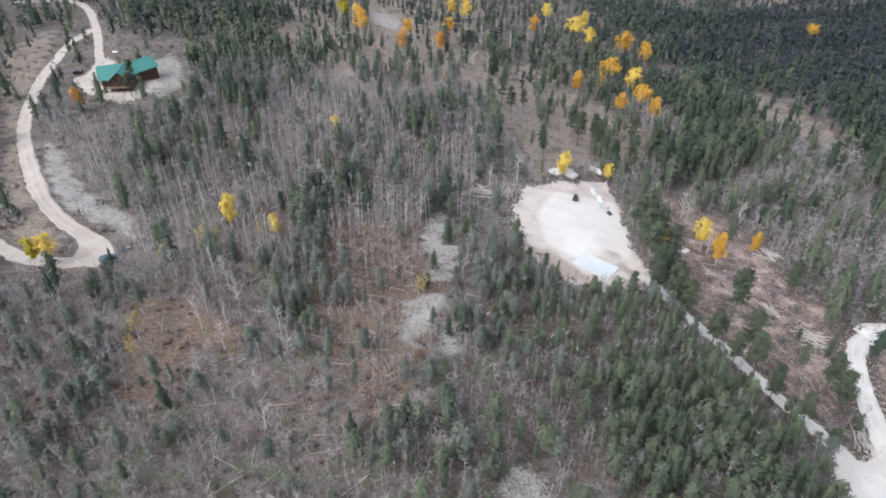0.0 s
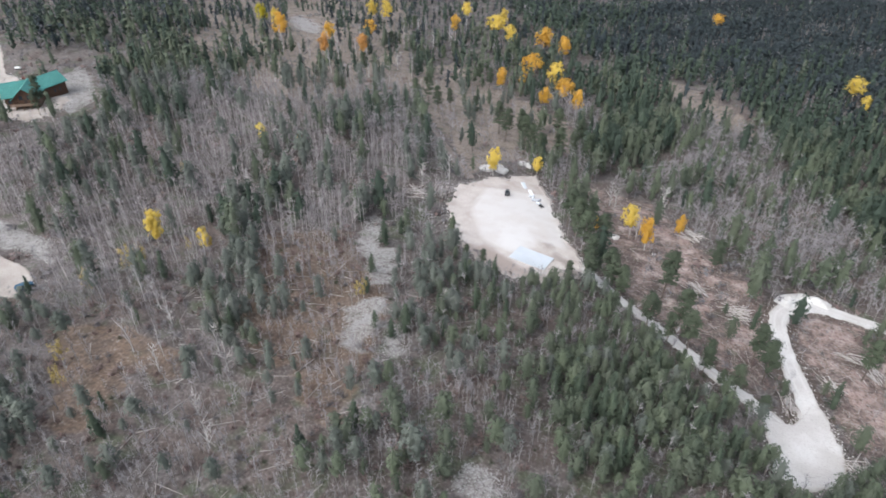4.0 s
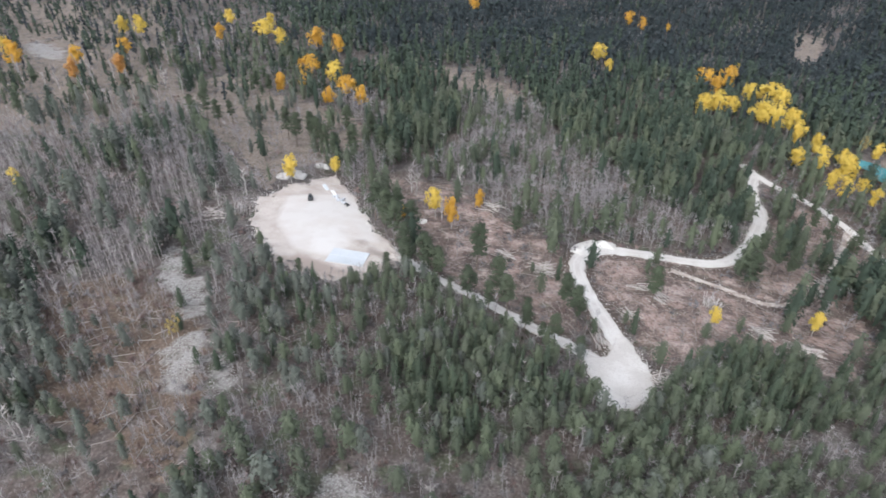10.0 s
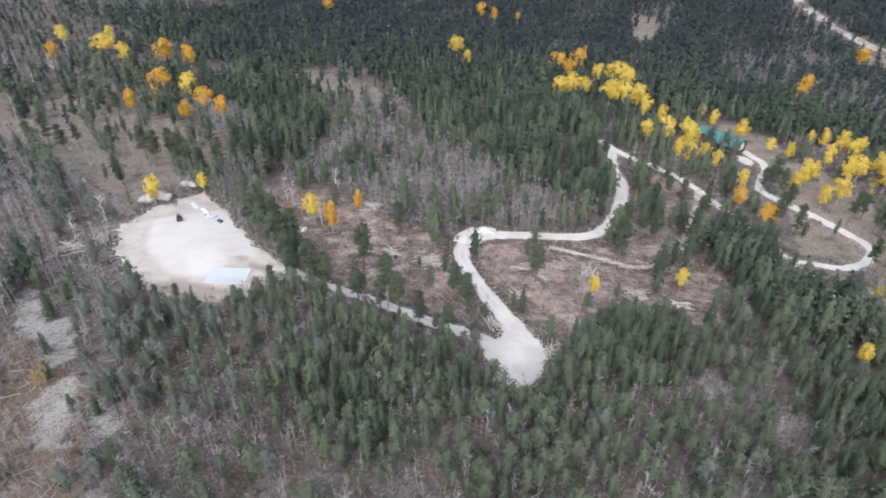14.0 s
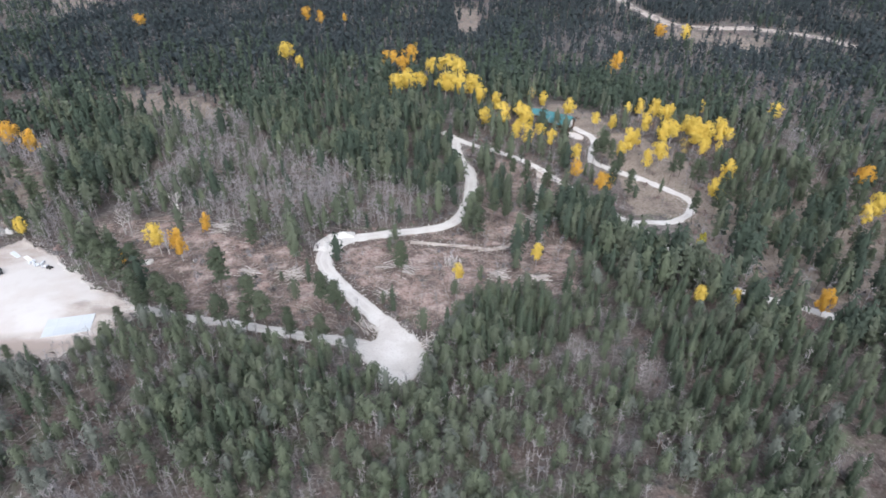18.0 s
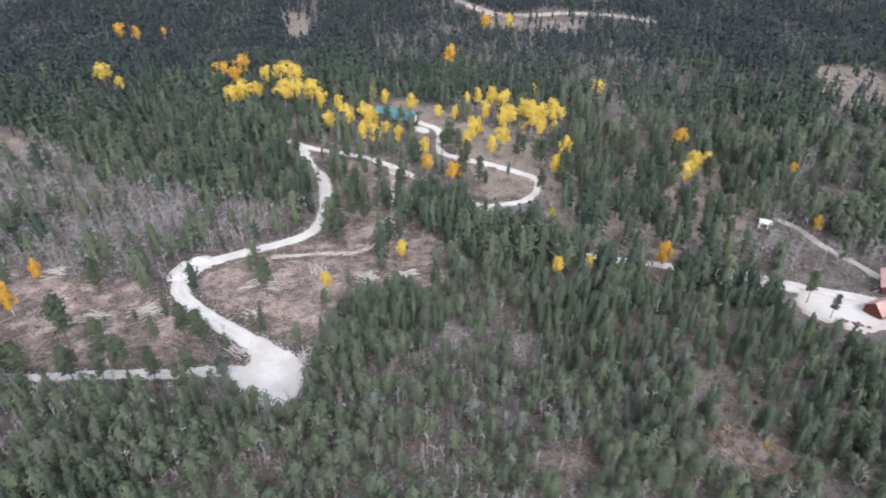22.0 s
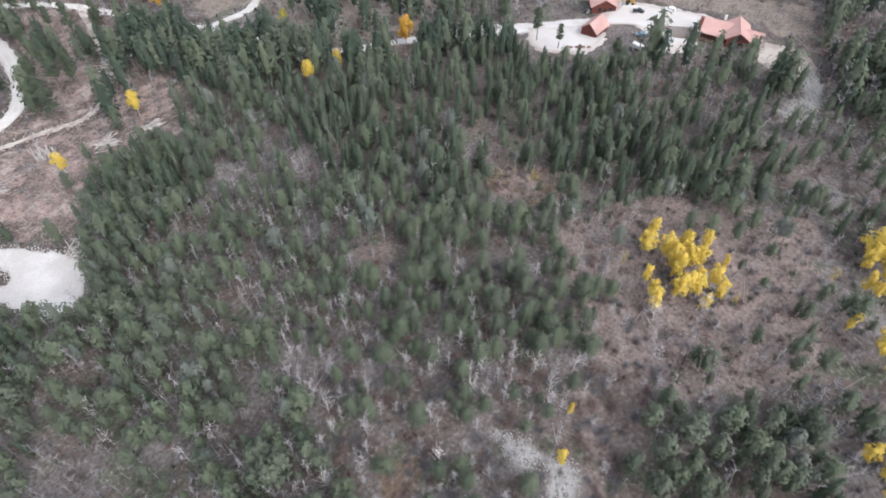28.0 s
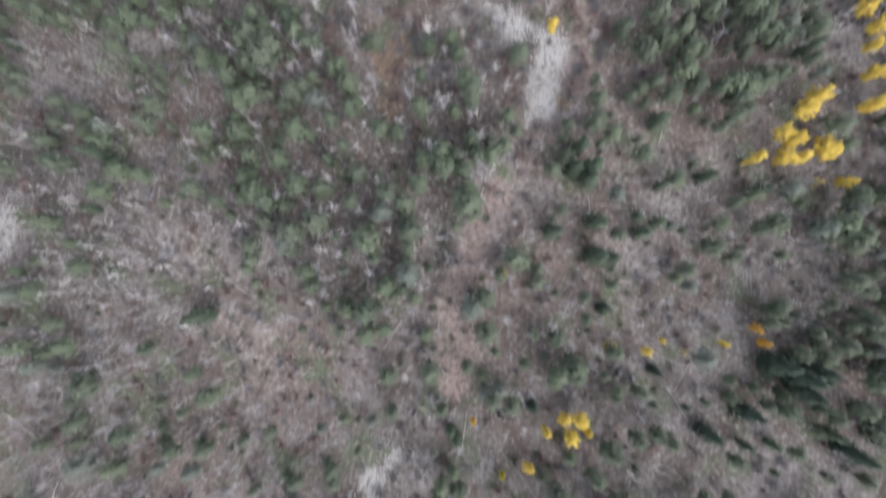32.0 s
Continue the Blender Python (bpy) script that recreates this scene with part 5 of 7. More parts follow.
stuff("bare_woods", layers_for(far_lilac, BARE_FAR, LILACTWIGS, 5, 10, (1.0, 1.6), PALE_STEM, PALEBARK) + layers_for(far_plain, BARE_FAR, DIMTWIGS, 6, 11, (0.9, 1.4), PALE_STEM, GREYBARK), "grey leafless trees on the slope", "woods")
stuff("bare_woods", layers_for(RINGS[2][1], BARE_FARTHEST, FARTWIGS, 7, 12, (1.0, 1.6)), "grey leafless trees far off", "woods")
own_brush = pick(near_brush, 260)
shrub_meshes = [foliage_mesh("shrub", brush_dome(90, template_rng(270 + s), 130), BRUSH if s < 2 else GREYBRUSH) for s in range(4)]
for n, p in enumerate(near_brush[own_brush]):
    ob = new("shrub", shrub_meshes[n % 4])
    h = random.uniform(0.8, 2.0)
    ob.location, ob.scale, ob.rotation_euler = (p[0], p[1], float(ground(*p)) - 0.05), (h * 1.15, h * 1.15, h), (0, 0, random.uniform(0, 6.28))
    tagged(ob, "reddish-brown leafless shrub on the forest floor" if n % 4 < 2 else "grey leafless shrub on the forest floor", "shrub", "shrubs of the forest floor")
rest = near_brush[~own_brush]
sere = zone("tan_brush tan_brush_b", rest[:, 0], rest[:, 1]) & (RNG.random(len(rest)) < 0.75)
tan_part, rest = rest[sere], rest[~sere]
reddish = RNG.random(len(rest)) < 0.35 + 0.4 * ramp(20, 80, -rest[:, 0])
red_part, rest = rest[reddish], rest[~reddish]
grey_part, green_part = split(rest, 0.7)
stuff("brush", layers_for(tan_part, SHRUB, TANBRUSH, 1.2, 2.6, (0.8, 1.4)) + layers_for(red_part, SHRUB, BRUSH, 0.8, 2.0, (0.8, 1.5)) + layers_for(grey_part, SHRUB, GREYBRUSH, 0.8, 2.2, (0.8, 1.5)) + layers_for(green_part, SHRUB, LOWGREEN, 0.6, 1.5, (0.9, 1.6)), "grey and reddish-brown leafless brush with low juniper", "brush")
far_red, far_grey = split(np.vstack([RINGS[1][2], RINGS[2][2]]), 0.5)
stuff("brush", layers_for(far_red, SHRUB_FAR, BRUSH, 1.0, 2.4, (0.9, 1.6)) + layers_for(far_grey, SHRUB_FAR, GREYBRUSH, 1.0, 2.6, (0.9, 1.6)), "brown and grey leafless brush far off", "brush")

# Autumn aspens, each a thing of its own.
def aspen_crown(s, thin):
    """A dense oval of leaves with lumps standing out of it; a fading tree keeps only some of its leaves."""
    lumps = leaf_crown(240 if thin else 480, template_rng(150 + s), 0.2 + 0.03 * s, 0.235 + 0.012 * s, 0.034)
    if thin:
        return lumps
    return join(lumps, plume(220, template_rng(160 + s), 0.24 + 0.03 * s, 0.165 + 0.01 * s, 0.42 + 0.05 * (s % 3), 0.2, 0.034, 5))


aspen_trunk = mesh_from("aspen_trunk", *cone((0, 0, 0), (0, 0, 0.9), 0.013, 0.003, 6), [PALEBARK])
for tone, spots, m in (("bright yellow", YELLOW, GOLD), ("amber yellow", AMBER, AMBERLEAF), ("greenish yellow", LIME, LIMELEAF), ("fading pale yellow", PALE, PALELEAF), ("rusty orange", ORANGE, ORANGELEAF)):
    crowns = [foliage_mesh("aspen_crown", aspen_crown(s, m == PALELEAF), m) for s in range(5)]
    for n, (x, y, r) in enumerate(spots):
        h = min(max(2.2 * r + 4.5, 6), 15)
        tree_thing("aspen_tree", (x, y), h * random.uniform(0.95, 1.1), 0.92 * r / 0.25, aspen_trunk, crowns[n % 5], tone + " autumn aspen with a slim pale trunk", "aspen tree", "autumn aspens")


# ---- tall single trees ----
tall_crowns = [foliage_mesh("pine_crown", limbed_crown(44, 46, template_rng(320 + s), 0.32 + 0.03 * s, 0.180 - 0.008 * s, 0.0205), TALLNEEDLES) for s in range(4)]


def tall_pine(x, y, h, spread=1.0):
    n = int(abs(x * 7 + y * 3)) % 5
    tree_thing("pine_tree", (x, y), h, h * 0.95 * spread, trunk_mesh, tall_crowns[n % 4], "tall dark-green pine with a bare lower trunk", "pine tree", "tall pines beside the gravel track")


for x, y, h in [(-33.4, 152.6, 12.3), (-27.9, 151.7, 15.5), (-23.7, 150.0, 12.4), (-13.6, 160.8, 17.5), (-6.5, 147.1, 14.6), (-2.5, 138.5, 14.4), (3.1, 137.9, 8.7), (13.5, 146.2, 14.0), (16.8, 139.8, 14.5),
                (40.0, 155.8, 14.5), (-2.3, 185.6, 13.0), (-46.7, 178.6, 16.0), (-41.2, 169.6, 16.5), (-51.6, 184.3, 16.0), (-36.6, 158.3, 14.0), (72.4, 172.7, 15.5), (-37.0, 174.5, 15.0), (-44.0, 187.0, 14.0)]:
    tall_pine(x, y, h, 1.15)
for x, y, h in [(-274.4, 145.6, 17.0), (-272.4, 142.1, 12.0), (-281.1, 135.4, 5.5), (-317.3, 134.5, 9.0), (-354.7, 158.9, 10.0), (-402.0, 186.0, 12.0), (-372.0, 168.0, 11.0), (-369.0, 176.0, 9.0), (169.5, 60.5, 12.0), (166.0, 52.0, 9.0), (160.0, 33.0, 11.0), (164.0, 22.0, 7.0), (168.5, 14.0, 7.0), (170.0, 5.5, 6.5), (153.3, 223.0, 17.0), (156.5, 219.5, 14.0), (151.0, 226.0, 12.0)]:
    tall_pine(x, y, h, 0.9)
TRACK_PINES = [(-39.0, 148.2, 8.0), (-33.2, 150.1, 12.0), (-27.5, 150.2, 9.0), (-22.2, 147.5, 10.0), (-14.0, 141.3, 13.0), (-7.9, 138.6, 11.0), (-2.6, 137.8, 10.0), (2.6, 131.4, 10.0), (7.2, 128.9, 7.0), (10.8, 128.6, 11.0), (13.9, 127.8, 12.0), (17.3, 124.7, 8.0), (-68.6, 140.5, 6.0), (-62.8, 139.6, 6.5), (-46.6, 138.0, 7.0), (-41.5, 139.3, 7.5)]
for x, y, h in TRACK_PINES:
    if float(road_distance(np.array([x]), np.array([y]))[0]) > 0.6:
        tall_pine(x, y, h, 1.1)
SCREE_PINES = [(-107.4, 140.9, 7.0), (-92.6, 132.8, 10.0), (-87.0, 117.5, 7.0), (-82.8, 108.7, 6.0), (-65.6, 100.6, 10.0), (-92.1, 141.4, 7.0), (-72.8, 98.1, 6.0), (-67.5, 97.0, 6.5)]
for x, y, h in SCREE_PINES:
    tree_thing("spruce_tree", (x, y), h, h * 1.35, trunk_mesh, pointed_meshes[int(h) % 4], "dark green spruce beside the stony patch", "spruce tree", "spruces by the stony patches")
MEADOW_PINES = [(-153.6, 254.8, 13), (-150.0, 260.0, 15), (-139.2, 250.5, 14), (-137.9, 260.5, 12), (-123.3, 258.1, 13), (-109.0, 254.2, 16), (-102.7, 247.1, 17), (-99.9, 257.1, 15), (-92.8, 245.3, 17), (-88.5, 243.6, 15), (-150.1, 318.0, 14), (-142.0, 314.0, 13), (-219.0, 334.9, 13), (-188.3, 345.3, 12), (-82.0, 235.6, 15), (-76.1, 245.6, 16), (-87.3, 332.0, 15), (-160.3, 392.9, 14), (-63.7, 244.5, 17), (-56.4, 244.0, 17), (-85.9, 268.6, 16), (-73.5, 265.2, 15), (-197.8, 274.3, 14), (-236.6, 390.7, 13)]
for x, y, h in MEADOW_PINES:
    tall_pine(x, y, h, 1.05)
TRAIL_PINES = [(96.4, 230.3, 12.3), (94.9, 214.6, 11.6), (94.4, 202.3, 13.2), (108.9, 223.1, 11.9), (118.6, 234.4, 11.4), (80.7, 192.1, 13.2), (83.5, 184.6, 16.0), (88.6, 182.6, 15.4), (117.0, 204.5, 15.2), (126.8, 216.5, 12.2), (134.4, 224.0, 14.0), (120.6, 187.0, 12.5), (115.4, 172.8, 11.9), (119.4, 171.5, 11.6), (130.1, 183.5, 12.2), (142.9, 198.3, 16.1), (150.9, 205.4, 15.6), (135.8, 178.0, 15.4), (145.9, 189.4, 15.4)]
LOOP_PINES = [(99.1, 185.7, 12.1), (98.8, 175.9, 12.7), (85.8, 216.5, 14.4), (94.4, 242.9, 15.0), (170.4, 196.3, 15.7), (167.3, 187.0, 15.8), (178.7, 200.0, 11.5), (176.6, 189.7, 14.3), (177.5, 186.0, 14.7), (159.7, 166.5, 13.8), (145.4, 166.9, 12.0), (148.5, 164.3, 13.6), (169.7, 162.8, 11.5), (176.6, 166.9, 16.1), (189.6, 178.0, 15.8), (176.7, 160.7, 14.0), (189.5, 191.8, 12.7), (132.4, 167.1, 16.0), (109.8, 241.0, 14.1), (109.9, 210.8, 15.9)]
for x, y, h in TRAIL_PINES + LOOP_PINES:
    if float(road_distance(np.array([x]), np.array([y]))[0]) > 1.2:
        tall_pine(x, y, h, 0.85)
scatter = candidates(4.5, 120, 330)
scatter = scatter[zone("tall_scatter", scatter[:, 0], scatter[:, 1]) & (RNG.random(len(scatter)) < 0.3)][::2][:55]
for x, y in scatter:
    tall_pine(float(x), float(y), random.uniform(11, 17), 0.8)
spruce_crown = foliage_mesh("spruce_crown", plume(620, template_rng(301), 0.05, 0.18, 0.14, 0.95, 0.030), SPRUCE)
for x, y, h in [(114.8, 344.1, 16.0), (116.2, 333.7, 13.0), (120.2, 297.5, 15.0), (114.8, 310.2, 13.0), (111.0, 284.9, 14.0), (118.2, 280.7, 15.0), (92.0, 354.3, 14.0), (84.4, 348.4, 15.0), (132.4, 319.8, 13.0), (-182.6, 304.8, 17.0), (-166.0, 66.5, 6.0), (-214.0, 63.0, 7.0), (-320.0, 133.0, 10.0), (8.6, -57.1, 12.0), (8.8, -60.8, 13.0), (10.5, -63.2, 11.0), (7.0, -62.7, 12.0), (-15.8, -24.8, 6.0), (-1.0, -40.2, 6.0), (4.2, -27.8, 6.0), (-6.6, -52.5, 9.0), (-0.6, -56.0, 10.0), (1.2, -74.8, 11.0), (6.4, -79.0, 12.0), (-66.0, 60.0, 8.5)]:
    tree_thing("spruce_tree", (x, y), h, h * 1.05, trunk_mesh, spruce_crown, "dark blue-green spruce with a pointed crown", "spruce tree", "dark spruces")
WEST_SNAGS = [(-154.8, 86.1), (-145.3, 82.5), (-147.7, 87.9), (-149.7, 94.5), (-152.2, 100.9), (-141.9, 96.2), (-149.6, 106.2), (-139.7, 102.0), (-132.3, 99.1), (-134.0, 78.5), (-147.1, 78.0), (-144.2, 73.1), (-169.6, 125.2), (-154.7, 121.8), (-131.0, 111.5), (-183.7, 129.8), (-127.7, 78.2), (-148.7, 134.7), (-116.8, 119.2), (-124.9, 68.5), (-120.5, 63.4), (-113.1, 66.1), (-99.0, 64.3), (-105.7, 81.9)]
BENCH_SNAGS = [(15.1, 46.4, 5.9), (-13.5, 73.3, 5.6), (2.6, 44.8, 4.9), (2.0, 56.5, 7.1), (-9.7, 43.3, 4.5), (2.8, 22.3, 6.0), (31.8, 18.5, 7.2), (1.6, -6.3, 4.7), (-29.4, 32.6, 6.2), (34.2, -41.1, 6.3), (-16.9, -40.4, 4.6), (-18.7, -44.5, 5.6), (-15.7, -47.3, 6.6), (-20.4, -47.5, 5.9), (-48.2, 45.1, 6.7), (45.9, 42.9, 5.0), (40.3, 63.3, 5.2), (46.2, 63.4, 4.8), (46.9, 29.1, 6.0), (56.4, 11.9, 7.3), (53.9, 7.8, 6.3), (71.8, 65.2, 6.8), (66.2, 41.5, 5.7)]
snag_trunk = mesh_from("snag_trunk", *crooked_stem(template_rng(311), 0.022, 6), [PALEBARK])
snag_limbs = mesh_from("snag_limbs", *bare_branches(60, template_rng(312), 0.15, 0.34, 0.009), [PALEBARK])
for x, y, h in [(-25.9, 217.4, 12.0), (-42.4, 212.7, 9.0), (-44.5, 214.0, 10.0), (-195.4, 303.6, 12.0), (-29.2, 192.0, 9.0), (-110.0, 62.0, 8.0), (-96.0, 70.0, 9.0), (-103.0, 74.0, 8.0), (-92.0, 57.0, 7.5), (-84.0, 52.0, 8.5),
                (-120.0, 75.0, 9.5), (-101.0, 190.0, 10.0), (-106.0, 178.0, 9.0), (20.0, 33.0, 7.0), (46.0, 20.0, 6.5), (31.0, 41.0, 7.0), (77.0, -4.0, 8.0), (84.0, -12.0, 8.0)] + BENCH_SNAGS:
    tree_thing("dead_tree", (x, y), h, h, snag_trunk, snag_limbs, "bleached dead tree with crooked bare limbs", "dead tree", "bleached dead trees", "limb_crown")

aspen_stems = [mesh_from("aspen_trunk", *crooked_stem(template_rng(76 + s), 0.017, 5), [PALEBARK]) for s in range(4)]
aspen_twigs = [mesh_from("bare_branches", *bare_branches(90, template_rng(135 + s), 0.25, 0.17, 0.006), [TWIGS]) for s in range(4)]
MEADOW_SNAGS = [(-232.0, 264.6), (-237.3, 278.3), (-239.5, 299.3), (-222.5, 285.4), (-224.3, 304.2), (-232.7, 321.8), (-231.5, 348.5), (-218.7, 335.6), (-219.8, 350.7), (-223.1, 373.9), (-227.3, 392.3), (-208.5, 390.9), (-192.4, 365.8), (-203.1, 405.5), (-253.4, 242.8), (-267.6, 250.7), (-196.3, 276.1), (-183.1, 298.7), (-214.0, 266.6), (-204.1, 360.3), (-256.2, 278.1)]
for n, p in enumerate(WEST_SNAGS + MEADOW_SNAGS):
    h = random.uniform(8, 12) if n < len(WEST_SNAGS) else random.uniform(11, 16)
    tree_thing("bare_tree", p, h, h * random.uniform(0.7, 1.0), aspen_stems[n % 4], aspen_twigs[n % 4], "leafless aspen with a white trunk", "bare tree", "leafless aspens on the west slope", "twig_crown")

# ---- logs and stones ----
def log_mesh(name, length, radius, sides=7):
    v, f = cone((-length / 2, 0, 0), (length / 2, 0, 0), radius, radius * 0.75, sides)
    bm = bmesh.new()
    ring = [bm.verts.new(p) for p in v]
    for t in f:
        bm.faces.new([ring[i] for i in t])
    bm.faces.new(ring[:sides][::-1])
    bm.faces.new(ring[sides:])
    me = bpy.data.meshes.new(name)
    bm.to_mesh(me)
    bm.free()
    me.materials.append(LOGWOOD)
    return me


LOG = log_mesh("log", 6.0, 0.18)
# Bark-dark logs: their colour also stands in for shade in a stack's gaps.
DARKLOG = log_mesh("dark_log", 6.0, 0.16)
DARKLOG.materials[0] = BARK
WORNLOG = log_mesh("worn_log", 6.0, 0.14)
WORNLOG.materials[0] = DEADWOOD


def log_pile(x, y, turn, count, spread, length, messy, label="stack of felled bleached logs on the cleared slope"):
    pile = new("log_pile")
    z0 = float(ground(x, y))
    pile.location = (x, y, z0)
    count = int(count * 2.3)
    for k in range(count):
        row = (k * 5) // count
        a = radians(turn) + random.gauss(0, messy * 0.75)
        off = random.uniform(-spread, spread) * (1 - 0.15 * row)
        px, py = -math.sin(radians(turn)) * off + random.gauss(0, 0.9), math.cos(radians(turn)) * off + random.gauss(0, 0.9)
        ob = new("log", DARKLOG if (k * 7) % 20 < 7 and row < 4 else LOG)
        ob.parent = pile
        ob.location = (px, py, float(ground(x + px, y + py)) - z0 + 0.10 + 0.27 * row + random.uniform(0, 0.15))
        ob.rotation_euler = (random.uniform(0, 6), random.gauss(0, 0.04 + 0.05 * row), a)
        s = length / 6 * random.uniform(0.65, 1.1)
        k2 = random.uniform(0.42, 0.78)
        ob.scale = (s, k2, k2)
    return tagged(pile, label, "log pile", "log piles on the cleared land")


for x, y, turn, count, spread, length, messy in SLOPE_PILES + ROADSIDE_PILES:
    log_pile(x, y, turn, count, spread, length, messy)


def fallen(p, name):
    """Trunks lying on the ground, as one pair of arrays."""
    rng = np.random.default_rng(len(p))
    v, f = cone((-0.5, 0, 0), (0.5, 0, 0), 1, 0.6, 4)
    k = len(p)
    a, ln, r = rng.uniform(0, np.pi, k), rng.uniform(2.0, 7.5, k), rng.uniform(0.05, 0.12, k)
    x, y, z = v[None, :, 0] * ln[:, None], v[None, :, 1] * r[:, None], v[None, :, 2] * r[:, None]
    c, s = np.cos(a)[:, None], np.sin(a)[:, None]
    px, py = x * c - y * s + p[:, :1], x * s + y * c + p[:, 1:]
    out = np.stack([px, py, ground(px, py) + z + r[:, None] * 0.7], -1)
    ob = new(name, mesh_from(name, out.reshape(-1, 3), (f[None] + (np.arange(k) * len(v))[:, None, None]).reshape(-1, 3), [DEADWOOD]))
    return tagged(ob, "bleached fallen trunks and slash lying about", "fallen wood", kind="stuff")


def lying_places():
    p = candidates(3.2, 0, 330)
    west = ramp(30, 90, -p[:, 0])
    chance = 0.05 + 0.16 * west
    chance = np.where(zone("slash_upper slash_lower slash_trail gray_stand red_brush pad_fringe", p[:, 0], p[:, 1]), 0.36, chance)
    chance = np.where(zone("meadow top_meadow barn_field rust_grass " + STONY, p[:, 0], p[:, 1]), 0.02, chance)
    return p[RNG.random(len(p)) < chance]


lying = lying_places()
single = np.zeros(len(lying), bool)
single[np.argsort(np.hypot(lying[:, 0] + 90, lying[:, 1] - 70))[:120]] = True
for x, y in lying[single]:
    ob = new("fallen_log", WORNLOG)
    ob.location = (x, y, float(ground(x, y)) + 0.14)
    ob.rotation_euler = (0, random.gauss(0, 0.05), random.uniform(0, 3.14))
    ob.scale = (random.uniform(0.5, 1.3), random.uniform(0.5, 1.0), random.uniform(0.5, 1.0))
    tagged(ob, "bleached fallen trunk lying on the forest floor", "fallen log", "fallen trunks in the bare wood")
fallen(lying[~single], "fallen_wood")


def litter():
    """Broken branches and chips over the cleared slopes and the bare wood."""
    p = candidates(1.0, 95, 262)
    p = p[RNG.random(len(p)) < np.where(zone("slash_upper slash_lower slash_trail slash_east", p[:, 0], p[:, 1]), 0.85, 0.05)]
    k = len(p)
    a, ln = RNG.uniform(0, 6.3, k), RNG.uniform(0.5, 2.6, k)
    d = np.stack([np.cos(a) * ln, np.sin(a) * ln], -1)
    base = np.concatenate([p, (ground(p[:, 0], p[:, 1]) + 0.05)[:, None]], 1)
    q = p + d
    tip = np.concatenate([q, (ground(q[:, 0], q[:, 1]) + RNG.uniform(0.05, 0.5, k))[:, None]], 1)
    side = np.stack([-d[:, 1], d[:, 0], 0 * a], -1) * (RNG.uniform(0.03, 0.08, k) / ln)[:, None]
    v, f = kites(base, tip, side, np.tile((0.0, 0.0, 0.06), (k, 1)))
    ob = new("branch_litter", mesh_from("branch_litter", v, f, [DEADWOOD, BRUSH], np.repeat(RNG.random(k) < 0.55, 2).astype(int)))
    tagged(ob, "broken branches and wood chips strewn over the ground", "branch litter", kind="stuff")


litter()


def roadside_stones():
    """Loose stones thrown to the edges of the new gravel."""
    pts = []
    for name in ("switchback_road", "ridge_track", "valley_road", "meadow_road", "skid_trail"):
        wide, line = ROADLINES[name]
        d = np.gradient(line, axis=0)
        d /= np.hypot(d[:, :1], d[:, 1:])
        for s in (-1, 1):
            for k in range(4):
                off = s * (wide / 2 + np.abs(RNG.normal(0.2, 0.55, len(line))))
                pts.append(line + np.stack([-d[:, 1], d[:, 0]], -1) * off[:, None] + RNG.normal(0, 0.7, line.shape) * 0.6)
    for name in ("gravel_pad", "turnaround", "cabin_lane", "lodge_pad"):
        edge = spline(PADS[name], 1.0, True)
        for k in range(7):
            pts.append(edge + (edge - edge.mean(0)) * RNG.normal(0.0, 0.045, (len(edge), 1)) + RNG.normal(0, 0.5, edge.shape))
    stones(np.vstack(pts), 0.08, 0.34, "roadside_stones", "pale loose stones along the gravel road edges", WHITEGRAVEL)


def scree(names, step, lo, hi):
    """Angular stones on the stony patches."""
    pts = []
    for name in names.split():
        p = np.array(ZONES[name])
        a, b = p.min(0), p.max(0)
        n = max(4, int((b[0] - a[0]) * (b[1] - a[1]) / step**2))
        q = a + RNG.random((n, 2)) * (b - a)
        pts.append(q[inside(ZONES[name], q[:, 0], q[:, 1])])
    stones(np.vstack(pts), lo, hi, "scree", "pale grey angular stones on the bare patches", ROCK)


def stones(p, lo, hi, name, label, material):
    k = len(p)
    base = np.array([(1, 0, 0), (-1, 0, 0), (0, 1, 0), (0, -1, 0), (0, 0, 0.8), (0, 0, -0.4)], float)
    f = np.array([(0, 2, 4), (2, 1, 4), (1, 3, 4), (3, 0, 4), (2, 0, 5), (1, 2, 5), (3, 1, 5), (0, 3, 5)])
    v = base[None] * RNG.uniform(0.5, 1.2, (k, 6, 3)) * RNG.uniform(lo, hi, (k, 1, 1))
    a = RNG.uniform(0, 6.3, k)[:, None]
    x, y = v[..., 0] * np.cos(a) - v[..., 1] * np.sin(a), v[..., 0] * np.sin(a) + v[..., 1] * np.cos(a)
    out = np.stack([x + p[:, :1], y + p[:, 1:], v[..., 2] + ground(p[:, 0], p[:, 1])[:, None]], -1)
    ob = new(name, mesh_from(name, out.reshape(-1, 3), (f[None] + (np.arange(k) * 6)[:, None, None]).reshape(-1, 3), [material]))
    tagged(ob, label, "stones", kind="stuff")


scree(STONY, 0.46, 0.07, 0.22)
roadside_stones()


def boulder(x, y, r, label):
    bm = bmesh.new()
    bmesh.ops.create_icosphere(bm, subdivisions=3, radius=1)
    for v in bm.verts:
        v.co *= 1 + 0.35 * noise.noise(v.co * 1.3 + Vector((x, y, 0))) + 0.1 * noise.noise(v.co * 4)
        v.co = Vector((v.co.x * r, v.co.y * r * 0.9, max(v.co.z, -0.35) * r * 0.6))
    me = bpy.data.meshes.new("boulder")
    bm.to_mesh(me)
    bm.free()
    me.materials.append(WHITEGRAVEL)
    ob = new("boulder", me)
    ob.location = (x, y, float(ground(x, y)) + 0.1)
    return tagged(ob, label, "boulder")


